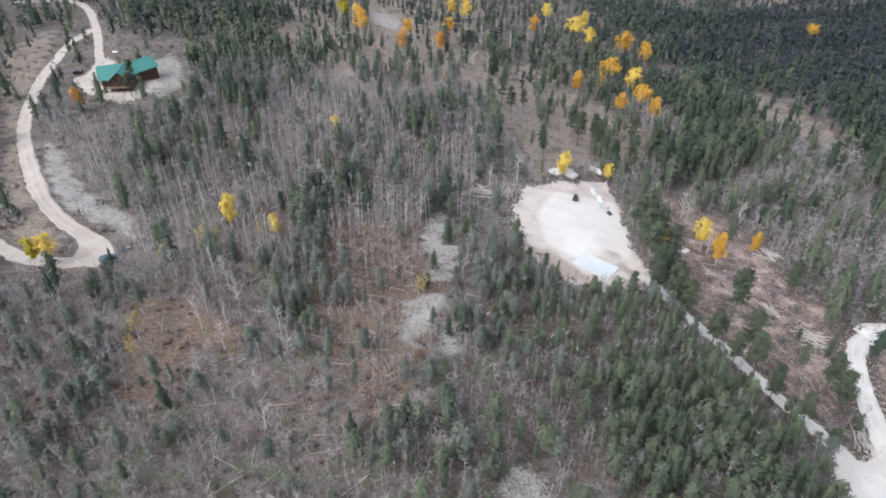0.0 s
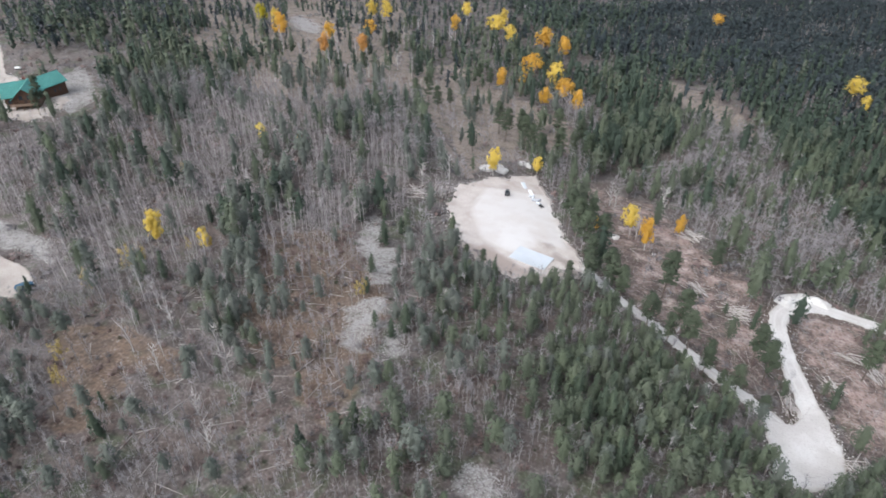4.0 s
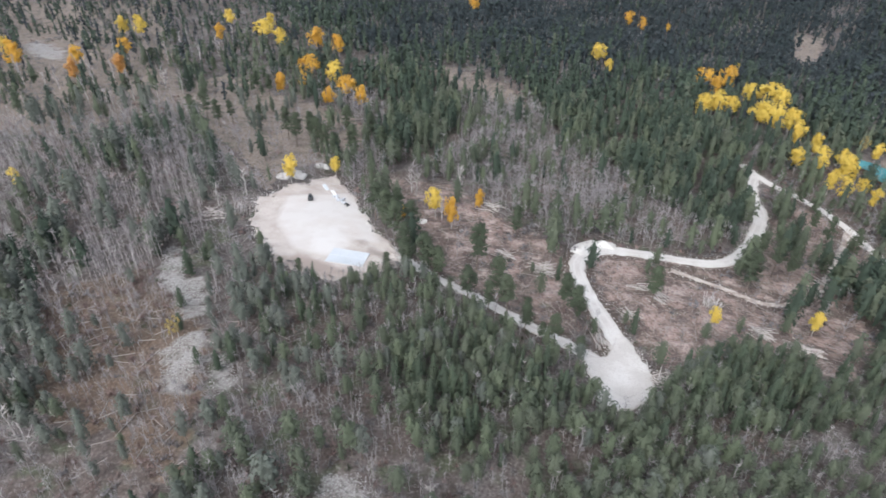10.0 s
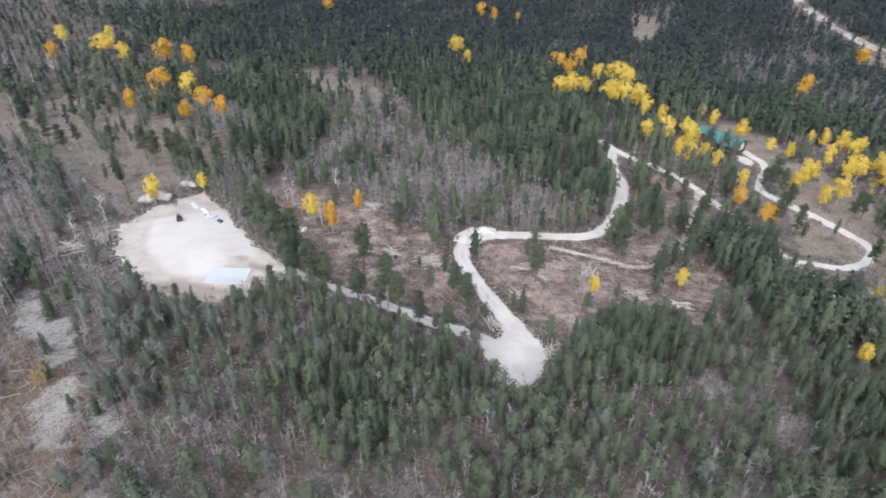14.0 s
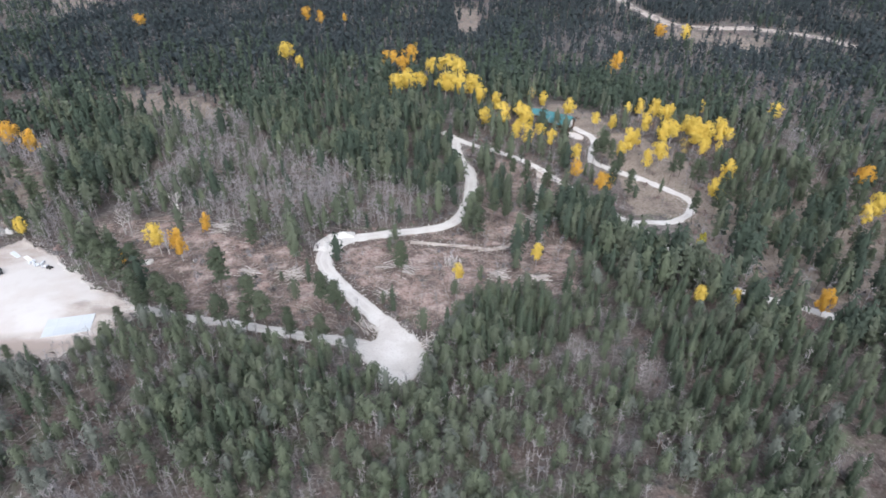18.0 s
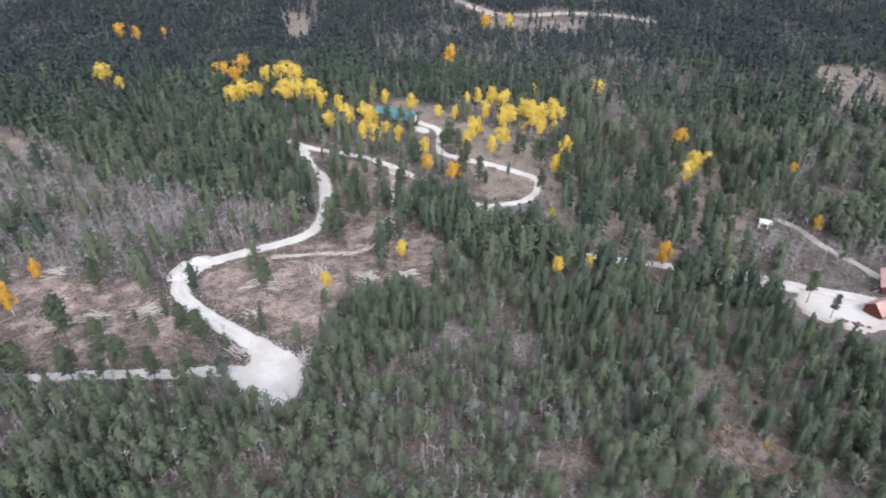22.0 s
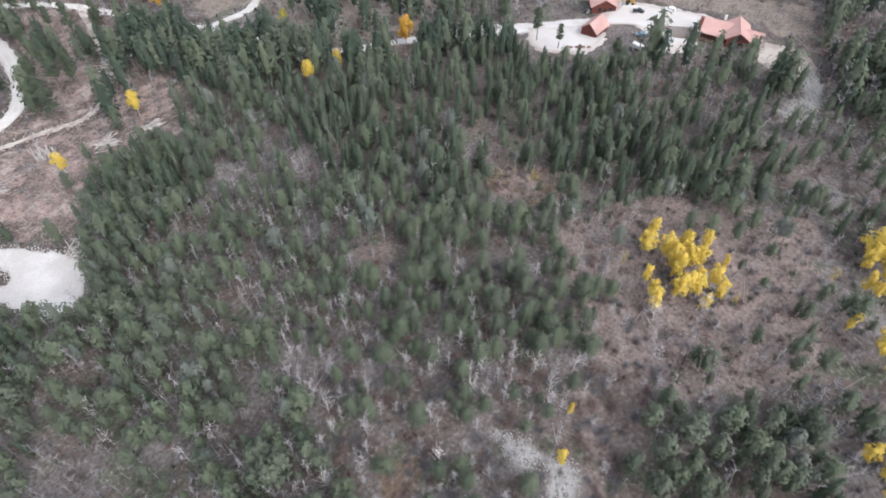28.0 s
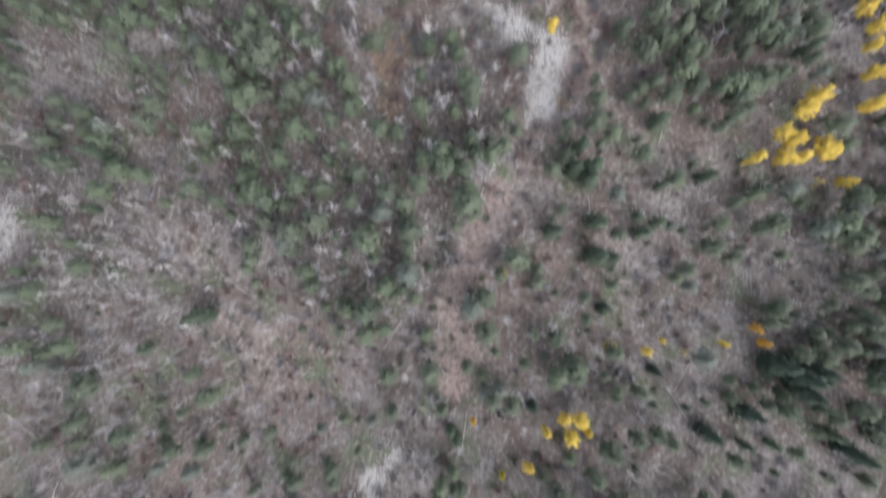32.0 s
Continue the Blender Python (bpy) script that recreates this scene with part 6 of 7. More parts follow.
boulder(-35.9, 189.6, 1.7, "pale rounded boulder on the cleared slope")
boulder(-21.5, 186.0, 0.7, "small pale boulder on the cleared slope")
for x, y, r in [(-94.5, 210.0, 3.0), (-93.1, 214.8, 3.6), (-89.4, 213.2, 2.6), (-87.2, 229.5, 2.2), (-83.3, 229.9, 2.6), (-79.9, 230.4, 2.0)]:
    tagged(boulder(x, y, r, "pale mound of dug-out earth behind the building pad"), category="mound").name = "earth_mound"


def limestone_bank(points, label, wide=4.8, high=1.2):
    """A lumpy bank of dumped limestone along a line, steep on its outer side."""
    line = spline(points, 0.5)
    d = np.gradient(line, axis=0)
    d /= np.hypot(d[:, :1], d[:, 1:])
    across = np.linspace(-0.5, 0.5, 13)
    verts = []
    for k, (p, q) in enumerate(zip(line, d)):
        ends = math.sqrt(max(0.0, 1 - (2 * k / (len(line) - 1) - 1) ** 6))
        for c in across:
            lump = 0.95 + 0.8 * noise.noise(Vector((p[0] * 0.55, p[1] * 0.55, c * 2.2))) + 0.35 * noise.noise(Vector((p[0] * 1.7, p[1] * 1.7, c * 7)))
            off = c * wide * (1 + 0.3 * noise.noise(Vector((k * 0.11, 3.0, c))))
            x, y = p[0] - q[1] * off, p[1] + q[0] * off
            rise = math.cos(math.pi * (c + 0.08 * math.cos(math.pi * c))) ** 0.7 if abs(c) < 0.48 else 0.0
            verts.append((x, y, float(ground(x, y)) + 0.02 + high * ends * max(rise, 0.0) * max(lump, 0.4)))
    me = mesh_from("limestone_mound", np.array(verts), grid_faces(len(line), 13), [WHITEGRAVEL])
    return tagged(new("limestone_mound", me), label, "mound")


limestone_bank([(18.4, 180.0), (19.8, 183.4), (22.0, 186.6), (25.2, 189.0), (28.8, 190.0), (32.4, 189.6)], "white lumpy bank of dumped limestone round the bend")


# ---- buildings and vehicles ----
def part(name, bm, material, parent, label=""):
    me = bpy.data.meshes.new(name)
    bm.to_mesh(me)
    bm.free()
    me.materials.append(material)
    ob = new(name, me)
    ob.parent = parent
    if label:
        ob["label"] = label
    return ob


def box(x0, y0, z0, x1, y1, z1, bevel=0.0):
    bm = bmesh.new()
    bmesh.ops.create_cube(bm, size=1, matrix=Matrix.Translation(((x0 + x1) / 2, (y0 + y1) / 2, (z0 + z1) / 2)) @ Matrix.Diagonal((abs(x1 - x0), abs(y1 - y0), abs(z1 - z0), 1)))
    if bevel:
        bmesh.ops.bevel(bm, geom=bm.edges[:], offset=bevel, segments=2, affect="EDGES", profile=0.6)
    return bm


def prism(points, y0, y1, turn=None):
    """A profile in x and z pushed from y0 to y1."""
    bm = bmesh.new()
    a = [bm.verts.new((x, y0, z)) for x, z in points]
    b = [bm.verts.new((x, y1, z)) for x, z in points]
    n = len(points)
    bm.faces.new(a)
    bm.faces.new(b[::-1])
    for i in range(n):
        bm.faces.new((a[i], b[i], b[(i + 1) % n], a[(i + 1) % n]))
    bmesh.ops.recalc_face_normals(bm, faces=bm.faces[:])
    if turn:
        bmesh.ops.transform(bm, matrix=turn, verts=bm.verts[:])
    return bm


def tube(radius, x0, x1, y, z, sides=14, axis="x"):
    bm = bmesh.new()
    m = Matrix.Translation(((x0 + x1) / 2, y, z)) @ Matrix.Rotation(radians(90), 4, "Y") if axis == "x" else Matrix.Translation((y, (x0 + x1) / 2, z)) @ Matrix.Rotation(radians(90), 4, "X")
    bmesh.ops.create_cone(bm, cap_ends=True, segments=sides, radius1=radius, radius2=radius, depth=abs(x1 - x0), matrix=m)
    return bm


def log_wall(name, a, b2):
    """Stained logs: courses with dark joints."""
    m, n, l, b = mat(name, 0.7)
    co = n.new("ShaderNodeTexCoord").outputs["Object"]
    w = n.new("ShaderNodeTexWave")
    w.bands_direction = "Z"
    w.inputs["Scale"].default_value, w.inputs["Distortion"].default_value = 1.0, 0.4
    l.new(co, w.inputs["Vector"])
    g = noise_node(n, l, 2.5, 5, co)
    c = blend(n, l, g, a, b2)
    c = blend(n, l, band(n, l, w.outputs[0], 0.25, 0.0), c, tuple(0.45 * v for v in a))
    l.new(c, b.inputs["Base Color"])
    bumped(n, l, b, w.outputs[0], 0.6, 0.08)
    return m


def roof_metal(name, a, b2):
    m = plain(name, a, b2, 1.2, 0.45, 0.0, 0.1)
    return m


LOGBROWN = log_wall("brown_log_wall", (0.075, 0.042, 0.028), (0.12, 0.07, 0.045))
LOGRED = log_wall("red_stained_log_wall", (0.12, 0.035, 0.028), (0.17, 0.055, 0.042))
TEAL = roof_metal("teal_metal_roof", (0.05, 0.20, 0.18), (0.075, 0.245, 0.22))
BLUETEAL = roof_metal("blue_green_metal_roof", (0.05, 0.18, 0.20), (0.08, 0.225, 0.25))
SALMON = roof_metal("faded_red_metal_roof", (0.42, 0.26, 0.235), (0.49, 0.32, 0.29))
TRIM = plain("dark_trim", (0.05, 0.035, 0.03), (0.08, 0.055, 0.045), 4)
WOOD = plain("deck_wood", (0.16, 0.11, 0.08), (0.23, 0.17, 0.13), 5)
WHITEPAINT = plain("white_paint", (0.72, 0.72, 0.71), (0.62, 0.62, 0.61), 2, 0.5, 0, 0.05)
STONEWORK = plain("chimney_stone", (0.16, 0.06, 0.05), (0.22, 0.10, 0.085), 6)
PANE = plain("window_glass", (0.03, 0.04, 0.05), (0.05, 0.06, 0.07), 1, 0.08, 0, 0.0)
TYRE = plain("tyre_rubber", (0.02, 0.02, 0.02), (0.035, 0.035, 0.035), 6, 0.9)
RIM = plain("wheel_rim", (0.35, 0.35, 0.36), (0.25, 0.25, 0.26), 6, 0.35, 0.8)
LAMPGLASS = plain("lamp_glass", (0.6, 0.6, 0.58), (0.5, 0.5, 0.48), 3, 0.15, 0, 0)
BLACKSTEEL = plain("black_steel", (0.025, 0.025, 0.027), (0.05, 0.05, 0.05), 4, 0.5)
PALEBLUE = plain("pale_blue_sheet", (0.50, 0.545, 0.585), (0.55, 0.585, 0.615), 0.6, 0.5, 0, 0.05)


def roof_slabs(parent, length, width, eave, rise, material, over=0.6, turn=None, at=(0, 0)):
    """Two ribbed slabs on a ridge that runs along x, and their ridge cap."""
    half, t = width / 2 + over, 0.16
    k = rise / (width / 2)
    m = Matrix.Translation((*at, 0)) @ (turn or Matrix())
    for s in (-1, 1):
        bm = bmesh.new()
        z0, z1 = eave - k * over, eave + rise
        y0 = s * half
        x0, x1 = -length / 2 - over, length / 2 + over
        corners = [(x0, y0, z0), (x1, y0, z0), (x1, 0, z1), (x0, 0, z1)]
        low = [bm.verts.new(c) for c in corners]
        top = [bm.verts.new((c[0], c[1], c[2] + t)) for c in corners]
        bm.faces.new(top if s < 0 else top[::-1])
        bm.faces.new(low[::-1] if s < 0 else low)
        for i in range(4):
            bm.faces.new((low[i], low[(i + 1) % 4], top[(i + 1) % 4], top[i]))
        bmesh.ops.recalc_face_normals(bm, faces=bm.faces[:])
        bmesh.ops.transform(bm, matrix=m, verts=bm.verts[:])
        slope = part("roof_slope", bm, material, parent)
        x = x0 + 0.3
        while x < x1 - 0.1:
            rib = bmesh.new()
            v = [rib.verts.new(p) for p in ((x, y0, z0 + t), (x + 0.06, y0, z0 + t + 0.08), (x + 0.12, y0, z0 + t), (x, 0, z1 + t), (x + 0.06, 0, z1 + t + 0.08), (x + 0.12, 0, z1 + t))]
            for i, j in ((0, 1), (1, 2), (2, 0)):
                rib.faces.new((v[i], v[j], v[j + 3], v[i + 3]))
            rib.faces.new(v[:3][::-1])
            rib.faces.new(v[3:])
            bmesh.ops.recalc_face_normals(rib, faces=rib.faces[:])
            bmesh.ops.transform(rib, matrix=m, verts=rib.verts[:])
            part("rib", rib, material, slope)
            x += 0.6
    cap = box(-length / 2 - over, -0.18, eave + rise + 0.12, length / 2 + over, 0.18, eave + rise + 0.24, 0.05)
    bmesh.ops.transform(cap, matrix=m, verts=cap.verts[:])
    part("ridge_cap", cap, material, parent)


def window(parent, x, y, z, wide, high, out, side="y"):
    """A framed window that stands proud of a wall; out is the way it faces."""
    def turned(bm):
        if side == "x":
            bmesh.ops.transform(bm, matrix=Matrix.Translation((x, y, 0)) @ Matrix.Rotation(radians(90), 4, "Z") @ Matrix.Translation((-x, -y, 0)), verts=bm.verts[:])
        return bm
    frame_ob = part("window", turned(box(x - wide / 2 - 0.1, y, z - 0.1, x + wide / 2 + 0.1, y + out * 0.06, z + high + 0.1)), WHITEPAINT if side == "w" else TRIM, parent)
    part("pane", turned(box(x - wide / 2, y + out * 0.03, z, x + wide / 2, y + out * 0.09, z + high)), PANE, frame_ob)


def block(parent, length, width, eave, rise, wall_mat, roof_mat, turn=0.0, at=(0, 0), over=0.6):
    """One gabled block with its ridge along its own x."""
    m = Matrix.Translation((*at, 0)) @ Matrix.Rotation(radians(turn), 4, "Z")
    prof = [(-width / 2, -1.2), (width / 2, -1.2), (width / 2, eave), (0, eave + rise), (-width / 2, eave)]
    part("wall", prism(prof, -length / 2, length / 2, m @ Matrix.Rotation(radians(90), 4, "Z")), wall_mat, parent)
    roof_slabs(parent, length, width, eave, rise, roof_mat, over, Matrix.Rotation(radians(turn), 4, "Z"), at)


def building(name, x, y, turn, size=1.0):
    base = new(name)
    base.location = (x, y, float(ground(x, y)) + 0.35)
    base.rotation_euler = (0, 0, radians(turn))
    base.scale = (size, size, size)
    return base


def build_lodge():
    h = building("log_lodge", -290.0, 150.0, 63)
    block(h, 10, 11, 4.8, 4.0, LOGBROWN, TEAL, -4, (-4.5, 4.0), 1.0)
    block(h, 12, 9.5, 5.0, 4.0, LOGBROWN, TEAL, 72, (-0.5, -2.0), 0.9)
    block(h, 12, 9, 5.2, 3.4, LOGBROWN, TEAL, 30, (8.0, 7.5), 0.9)
    m = Matrix.Translation((-0.5, -2.0, 0)) @ Matrix.Rotation(radians(-18), 4, "Z")
    front = new("front_side")
    front.parent = h
    front.matrix_basis = m
    for x in (-2.6, 2.6):
        window(front, x, -6.0, 0.8, 1.3, 1.7, -1)
    for x in (-1.5, 1.5):
        window(front, x, -6.0, 4.1, 1.3, 1.7, -1)
    front_parts = list(front.children)
    for o in front_parts:
        o.parent, o.matrix_basis = h, m @ o.matrix_basis
    bpy.data.objects.remove(front)
    for name, shape in (("deck", box(-6.6, -9.0, 2.2, 4.9, -6.1, 2.4)), ("rail", box(-6.6, -9.0, 3.2, 4.9, -8.92, 3.3)), ("rail", box(-6.6, -9.0, 2.75, 4.9, -8.92, 2.83)),
                        ("door", box(-0.6, -6.12, 2.4, 0.6, -6.0, 4.4))):
        bmesh.ops.transform(shape, matrix=m, verts=shape.verts[:])
        part(name, shape, TRIM if name == "door" else WOOD, h)
    for x in (-6.4, -3.6, -0.8, 2.0, 4.7):
        shape = box(x - 0.13, -9.0, -1.5, x + 0.13, -8.74, 3.3)
        bmesh.ops.transform(shape, matrix=m, verts=shape.verts[:])
        part("post", shape, WOOD, h)
    for x in (-8.2,):
        window(h, x, -1.5 - 0.07 * (x + 4.5), 1.4, 1.2, 1.4, -1)
    for x in (10.0, 12.2):
        window(h, x, 2.3 + 0.577 * (x - 8.0), 1.4, 1.2, 1.4, -1)
    part("chimney", box(-0.6, 5.2, 6, 0.7, 6.4, 9.6, 0.05), STONEWORK, h)
    tagged(h, "dark log lodge with a teal metal roof and a deck", "house")


def build_cabins():
    c = building("cabin", 199.0, 49.5, -76)
    block(c, 9.5, 7.8, 2.8, 2.3, LOGRED, SALMON, 103, (0, 0), 0.8)
    window(c, -0.4, -5.0, 0.9, 1.0, 1.1, -1)
    window(c, 3.1, -4.2, 0.9, 1.0, 1.1, -1)
    part("door", box(0.9, -4.95, 0, 1.9, -4.65, 2.05), TRIM, c)
    part("step", box(0.6, -5.8, -0.5, 2.2, -4.95, -0.05, 0.03), WOOD, c)
    tagged(c, "red-stained log cabin with a faded red metal roof", "cabin", "red-roofed cabins")
    c = building("cabin", 180.5, 45.6, -76, 0.84)
    block(c, 8.0, 6.4, 2.7, 2.7, LOGRED, SALMON, 64, (0, 0), 0.6)
    part("door", box(-3.5, -2.3, 0, -2.6, -2.1, 2.0), TRIM, c)
    part("stovepipe", tube(0.12, -0.2, 0.2, 1.2, 4.9), BLACKSTEEL, c)
    tagged(c, "small red-stained log cabin with a faded red metal roof", "cabin", "red-roofed cabins")


def build_red_house():
    h = building("log_house", 188.5, 6.8, -88, 0.76)
    block(h, 11, 8.2, 3.8, 2.6, LOGRED, SALMON, 102, (2.5, 0), 0.8)
    block(h, 10, 7.5, 3.2, 2.2, LOGRED, SALMON, 4, (-5.6, 1.2), 0.8)
    block(h, 6.5, 6.0, 3.0, 1.8, LOGRED, SALMON, 0, (8.6, 1.0), 0.6)
    for x, z in ((2.2, 0.8), (5.2, 0.8), (3.7, 3.4)):
        window(h, x, -5.55 + 0.21 * (x - 3.7), z, 1.3, 1.4, -1)
    for x in (-9.5, -6.5):
        window(h, x, -3.15 + 0.14 * (x + 6.8), 0.9, 1.2, 1.2, -1)
    part("chimney", box(-12.4, -2.6, -1.2, -11.0, -1.2, 7.0, 0.06), STONEWORK, h)
    part("porch_floor", box(-11.5, -6.0, -0.4, -2.6, -3.6, -0.1), WOOD, h)
    for x in (-11.2, -8.4, -5.6, -2.9):
        part("post", box(x - 0.1, -5.9, -0.4, x + 0.1, -5.7, 3.0), WOOD, h)
    part("porch_roof", prism([(-11.8, 3.0), (-2.4, 3.0), (-2.4, 3.15), (-11.8, 3.15)], -6.3, -3.0), SALMON, h)
    part("vent_box", box(-4.2, 2.0, 5.6, -3.2, 3.0, 7.4, 0.05), WHITEPAINT, h, "white rooftop vent box")
    tagged(h, "red-stained log house with faded red metal roofs and a chimney", "house")


def build_barns():
    b = building("barn", 156.0, 268.0, -52)
    block(b, 12, 9, 4.2, 3.0, LOGBROWN, BLUETEAL, 0, (0, 0), 0.7)
    part("gable_panel", box(6.02, -1.9, 2.0, 6.1, 1.9, 5.2), WHITEPAINT, b, "white gable panel")
    part("barn_door", box(6.03, -1.6, -0.8, 6.16, 1.6, 1.9), TRIM, b)
    for x in (-3.5, 0, 3.5):
        window(b, x, -4.5, 1.4, 1.0, 1.0, -1)
    tagged(b, "dark barn with a blue-green metal roof and a white gable", "barn")
    s = building("shed", 149.1, 284.8, -33)
    block(s, 14, 6, 2.8, 1.8, LOGBROWN, BLUETEAL, 0, (0, 0), 0.5)
    for x in (-4.5, 0, 4.5):
        part("shed_door", box(x - 1.2, -3.08, -0.6, x + 1.2, -3.0, 2.1), TRIM, s)
    tagged(s, "long low shed with a blue-green metal roof", "shed")
    w = building("shed", 211.0, 99.0, -60)
    block(w, 4.2, 3.0, 2.3, 0.5, WHITEPAINT, WHITEPAINT, 0, (0, 0), 0.2)
    part("shed_door", box(-0.5, -1.58, -0.3, 0.5, -1.5, 1.9), TRIM, w)
    tagged(w, "small white garden shed among bare brush", "shed")


def vehicle(x, y, turn, paint, label, long=4.6, wide=1.85, high=1.6, kind="car", size=1.0):
    c = new(kind)
    c.scale = (size, size, size)
    c.location = (x, y, float(ground(x, y)) + 0.3)
    c.rotation_euler = (0, 0, radians(turn))
    a = long / 2
    if kind == "pickup_truck":
        prof = [(-a, 0.45), (a, 0.45), (a, 0.95), (a * 0.45, 1.05), (a * 0.2, high), (-a * 0.18, high), (-a * 0.22, 1.05), (-a, 1.05)]
    else:
        prof = [(-a, 0.4), (a, 0.4), (a, 0.85), (a * 0.55, 1.0), (a * 0.22, high), (-a * 0.7, high), (-a, 1.0)]
    body = prism(prof, -wide / 2, wide / 2)
    bmesh.ops.bevel(body, geom=body.edges[:], offset=0.09, segments=2, affect="EDGES")
    shell = part("body", body, paint, c)
    z0, z1 = 1.08, high - 0.12
    if kind == "pickup_truck":
        part("bed", box(-a + 0.15, -wide / 2 + 0.15, 0.95, -a * 0.27, wide / 2 - 0.15, 1.08), BLACKSTEEL, c)
        glass = [(a * 0.40, z0), (a * 0.19, z1), (-a * 0.15, z1), (-a * 0.17, z0)]
    else:
        glass = [(a * 0.48, z0), (a * 0.20, z1), (-a * 0.66, z1), (-a * 0.9, z0)]
    for s in (-1, 1):
        part("side_window", prism(glass, s * (wide / 2 - 0.02), s * (wide / 2 + 0.02)), PANE, c)
        part("headlight", box(a - 0.1, s * wide * 0.36 - 0.18, 0.68, a + 0.02, s * wide * 0.36 + 0.18, 0.84, 0.02), LAMPGLASS, c)
    front = [(a * 0.56, z0 - 0.02), (a * 0.24, z1 + 0.03), (a * 0.21, z1 + 0.03), (a * 0.5, z0 - 0.02)]
    part("windscreen", prism(front, -wide * 0.42, wide * 0.42), PANE, c)
    for sx in (-0.62, 0.62):
        for s in (-1, 1):
            w = part("wheel", tube(0.36, s * (wide / 2 - 0.22), s * (wide / 2 + 0.03), sx * a, 0.36, 14, "y"), TYRE, c)
            part("rim", tube(0.2, s * (wide / 2 - 0.1), s * (wide / 2 + 0.045), sx * a, 0.36, 10, "y"), RIM, w)
    return tagged(c, label, kind.replace("_", " "))


def paint(name, a):
    return plain(name, a, tuple(min(1, v * 1.15 + 0.005) for v in a), 1.5, 0.25, 0.0, 0.0)


def build_vehicles():
    vehicle(-169.0, 66.8, 75, paint("blue_paint", (0.035, 0.085, 0.14)), "dark blue car parked at the bend of the gravel road")
    vehicle(-327.0, 147.0, 60, paint("black_paint", (0.015, 0.016, 0.018)), "black car parked beside the lodge")
    vehicle(201.2, 27.5, 100, paint("white_car_paint", (0.75, 0.75, 0.75)), "white car on the gravel yard", 4.3, size=0.76)
    vehicle(197.7, 36.7, -78, paint("grey_paint", (0.05, 0.055, 0.06)), "dark grey pickup truck on the gravel yard", 4.9, 1.85, 1.7, "pickup_truck", size=0.76)
    vehicle(179.4, 25.2, 160, paint("maroon_paint", (0.09, 0.04, 0.035)), "dark maroon pickup truck beside the brush", 5.2, 1.95, 1.8, "pickup_truck", size=0.76)
    vehicle(181.5, 31.0, 100, paint("slate_paint", (0.16, 0.22, 0.27)), "slate blue car parked by the trees", 4.5, size=0.76)
    vehicle(181.0, 22.5, 95, paint("silver_paint", (0.38, 0.39, 0.40)), "silver car parked by the trees", 4.5, size=0.76)
    build_trailer(173.8, 29.8, 75)
    build_loader(-78.0, 192.9, 110)
    build_tractor(202.8, 41.4, -70)
    build_quad(-64.5, 193.3, 140)


def build_trailer(x, y, turn):
    t = new("trailer")
    t.scale = (0.76, 0.76, 0.76)
    t.location = (x, y, float(ground(x, y)))
    t.rotation_euler = (0, 0, radians(turn))
    part("box_body", box(-2.2, -1.0, 0.55, 2.2, 1.0, 2.2, 0.12), WHITEPAINT, t)
    part("drawbar", box(2.2, -0.08, 0.5, 3.4, 0.08, 0.62), BLACKSTEEL, t)
    for s in (-1, 1):
        part("wheel", tube(0.34, s * 0.85, s * 1.08, -0.3, 0.34, 12, "y"), TYRE, t)
    tagged(t, "white enclosed trailer parked by the trees", "trailer")


def build_loader(x, y, turn):
    t = new("skid_loader")
    t.location = (x, y, float(ground(x, y)) + 0.25)
    t.rotation_euler = (0, 0, radians(turn))
    dark = plain("loader_paint", (0.05, 0.055, 0.06), (0.09, 0.09, 0.09), 3, 0.5)
    part("chassis", prism([(-1.5, 0.35), (1.0, 0.35), (1.1, 0.9), (0.2, 1.0), (-1.0, 1.3), (-1.6, 1.2)], -0.62, 0.62), dark, t)
    part("cab", prism([(-0.7, 1.0), (0.65, 1.0), (0.45, 2.05), (-0.6, 2.1)], -0.52, 0.52), PANE, t)
    part("cab_roof", box(-0.75, -0.58, 2.06, 0.6, 0.58, 2.16, 0.04), dark, t)
    for s in (-1, 1):
        part("lift_arm", prism([(-1.5, 1.3), (-1.3, 1.5), (0.9, 1.15), (1.6, 0.4), (1.45, 0.3), (0.8, 0.95)], s * 0.66, s * 0.80), dark, t)
    part("bucket", prism([(1.5, 0.1), (2.3, 0.05), (2.3, 0.12), (1.65, 0.2), (1.6, 0.75), (1.5, 0.75)], -0.95, 0.95), BLACKSTEEL, t)
    for sx in (-0.85, 0.6):
        for s in (-1, 1):
            w = part("wheel", tube(0.42, s * 0.62, s * 0.92, sx, 0.42, 14, "y"), TYRE, t)
            part("rim", tube(0.22, s * 0.7, s * 0.94, sx, 0.42, 10, "y"), RIM, w)
    tagged(t, "dark compact skid loader on the white building pad", "skid loader")


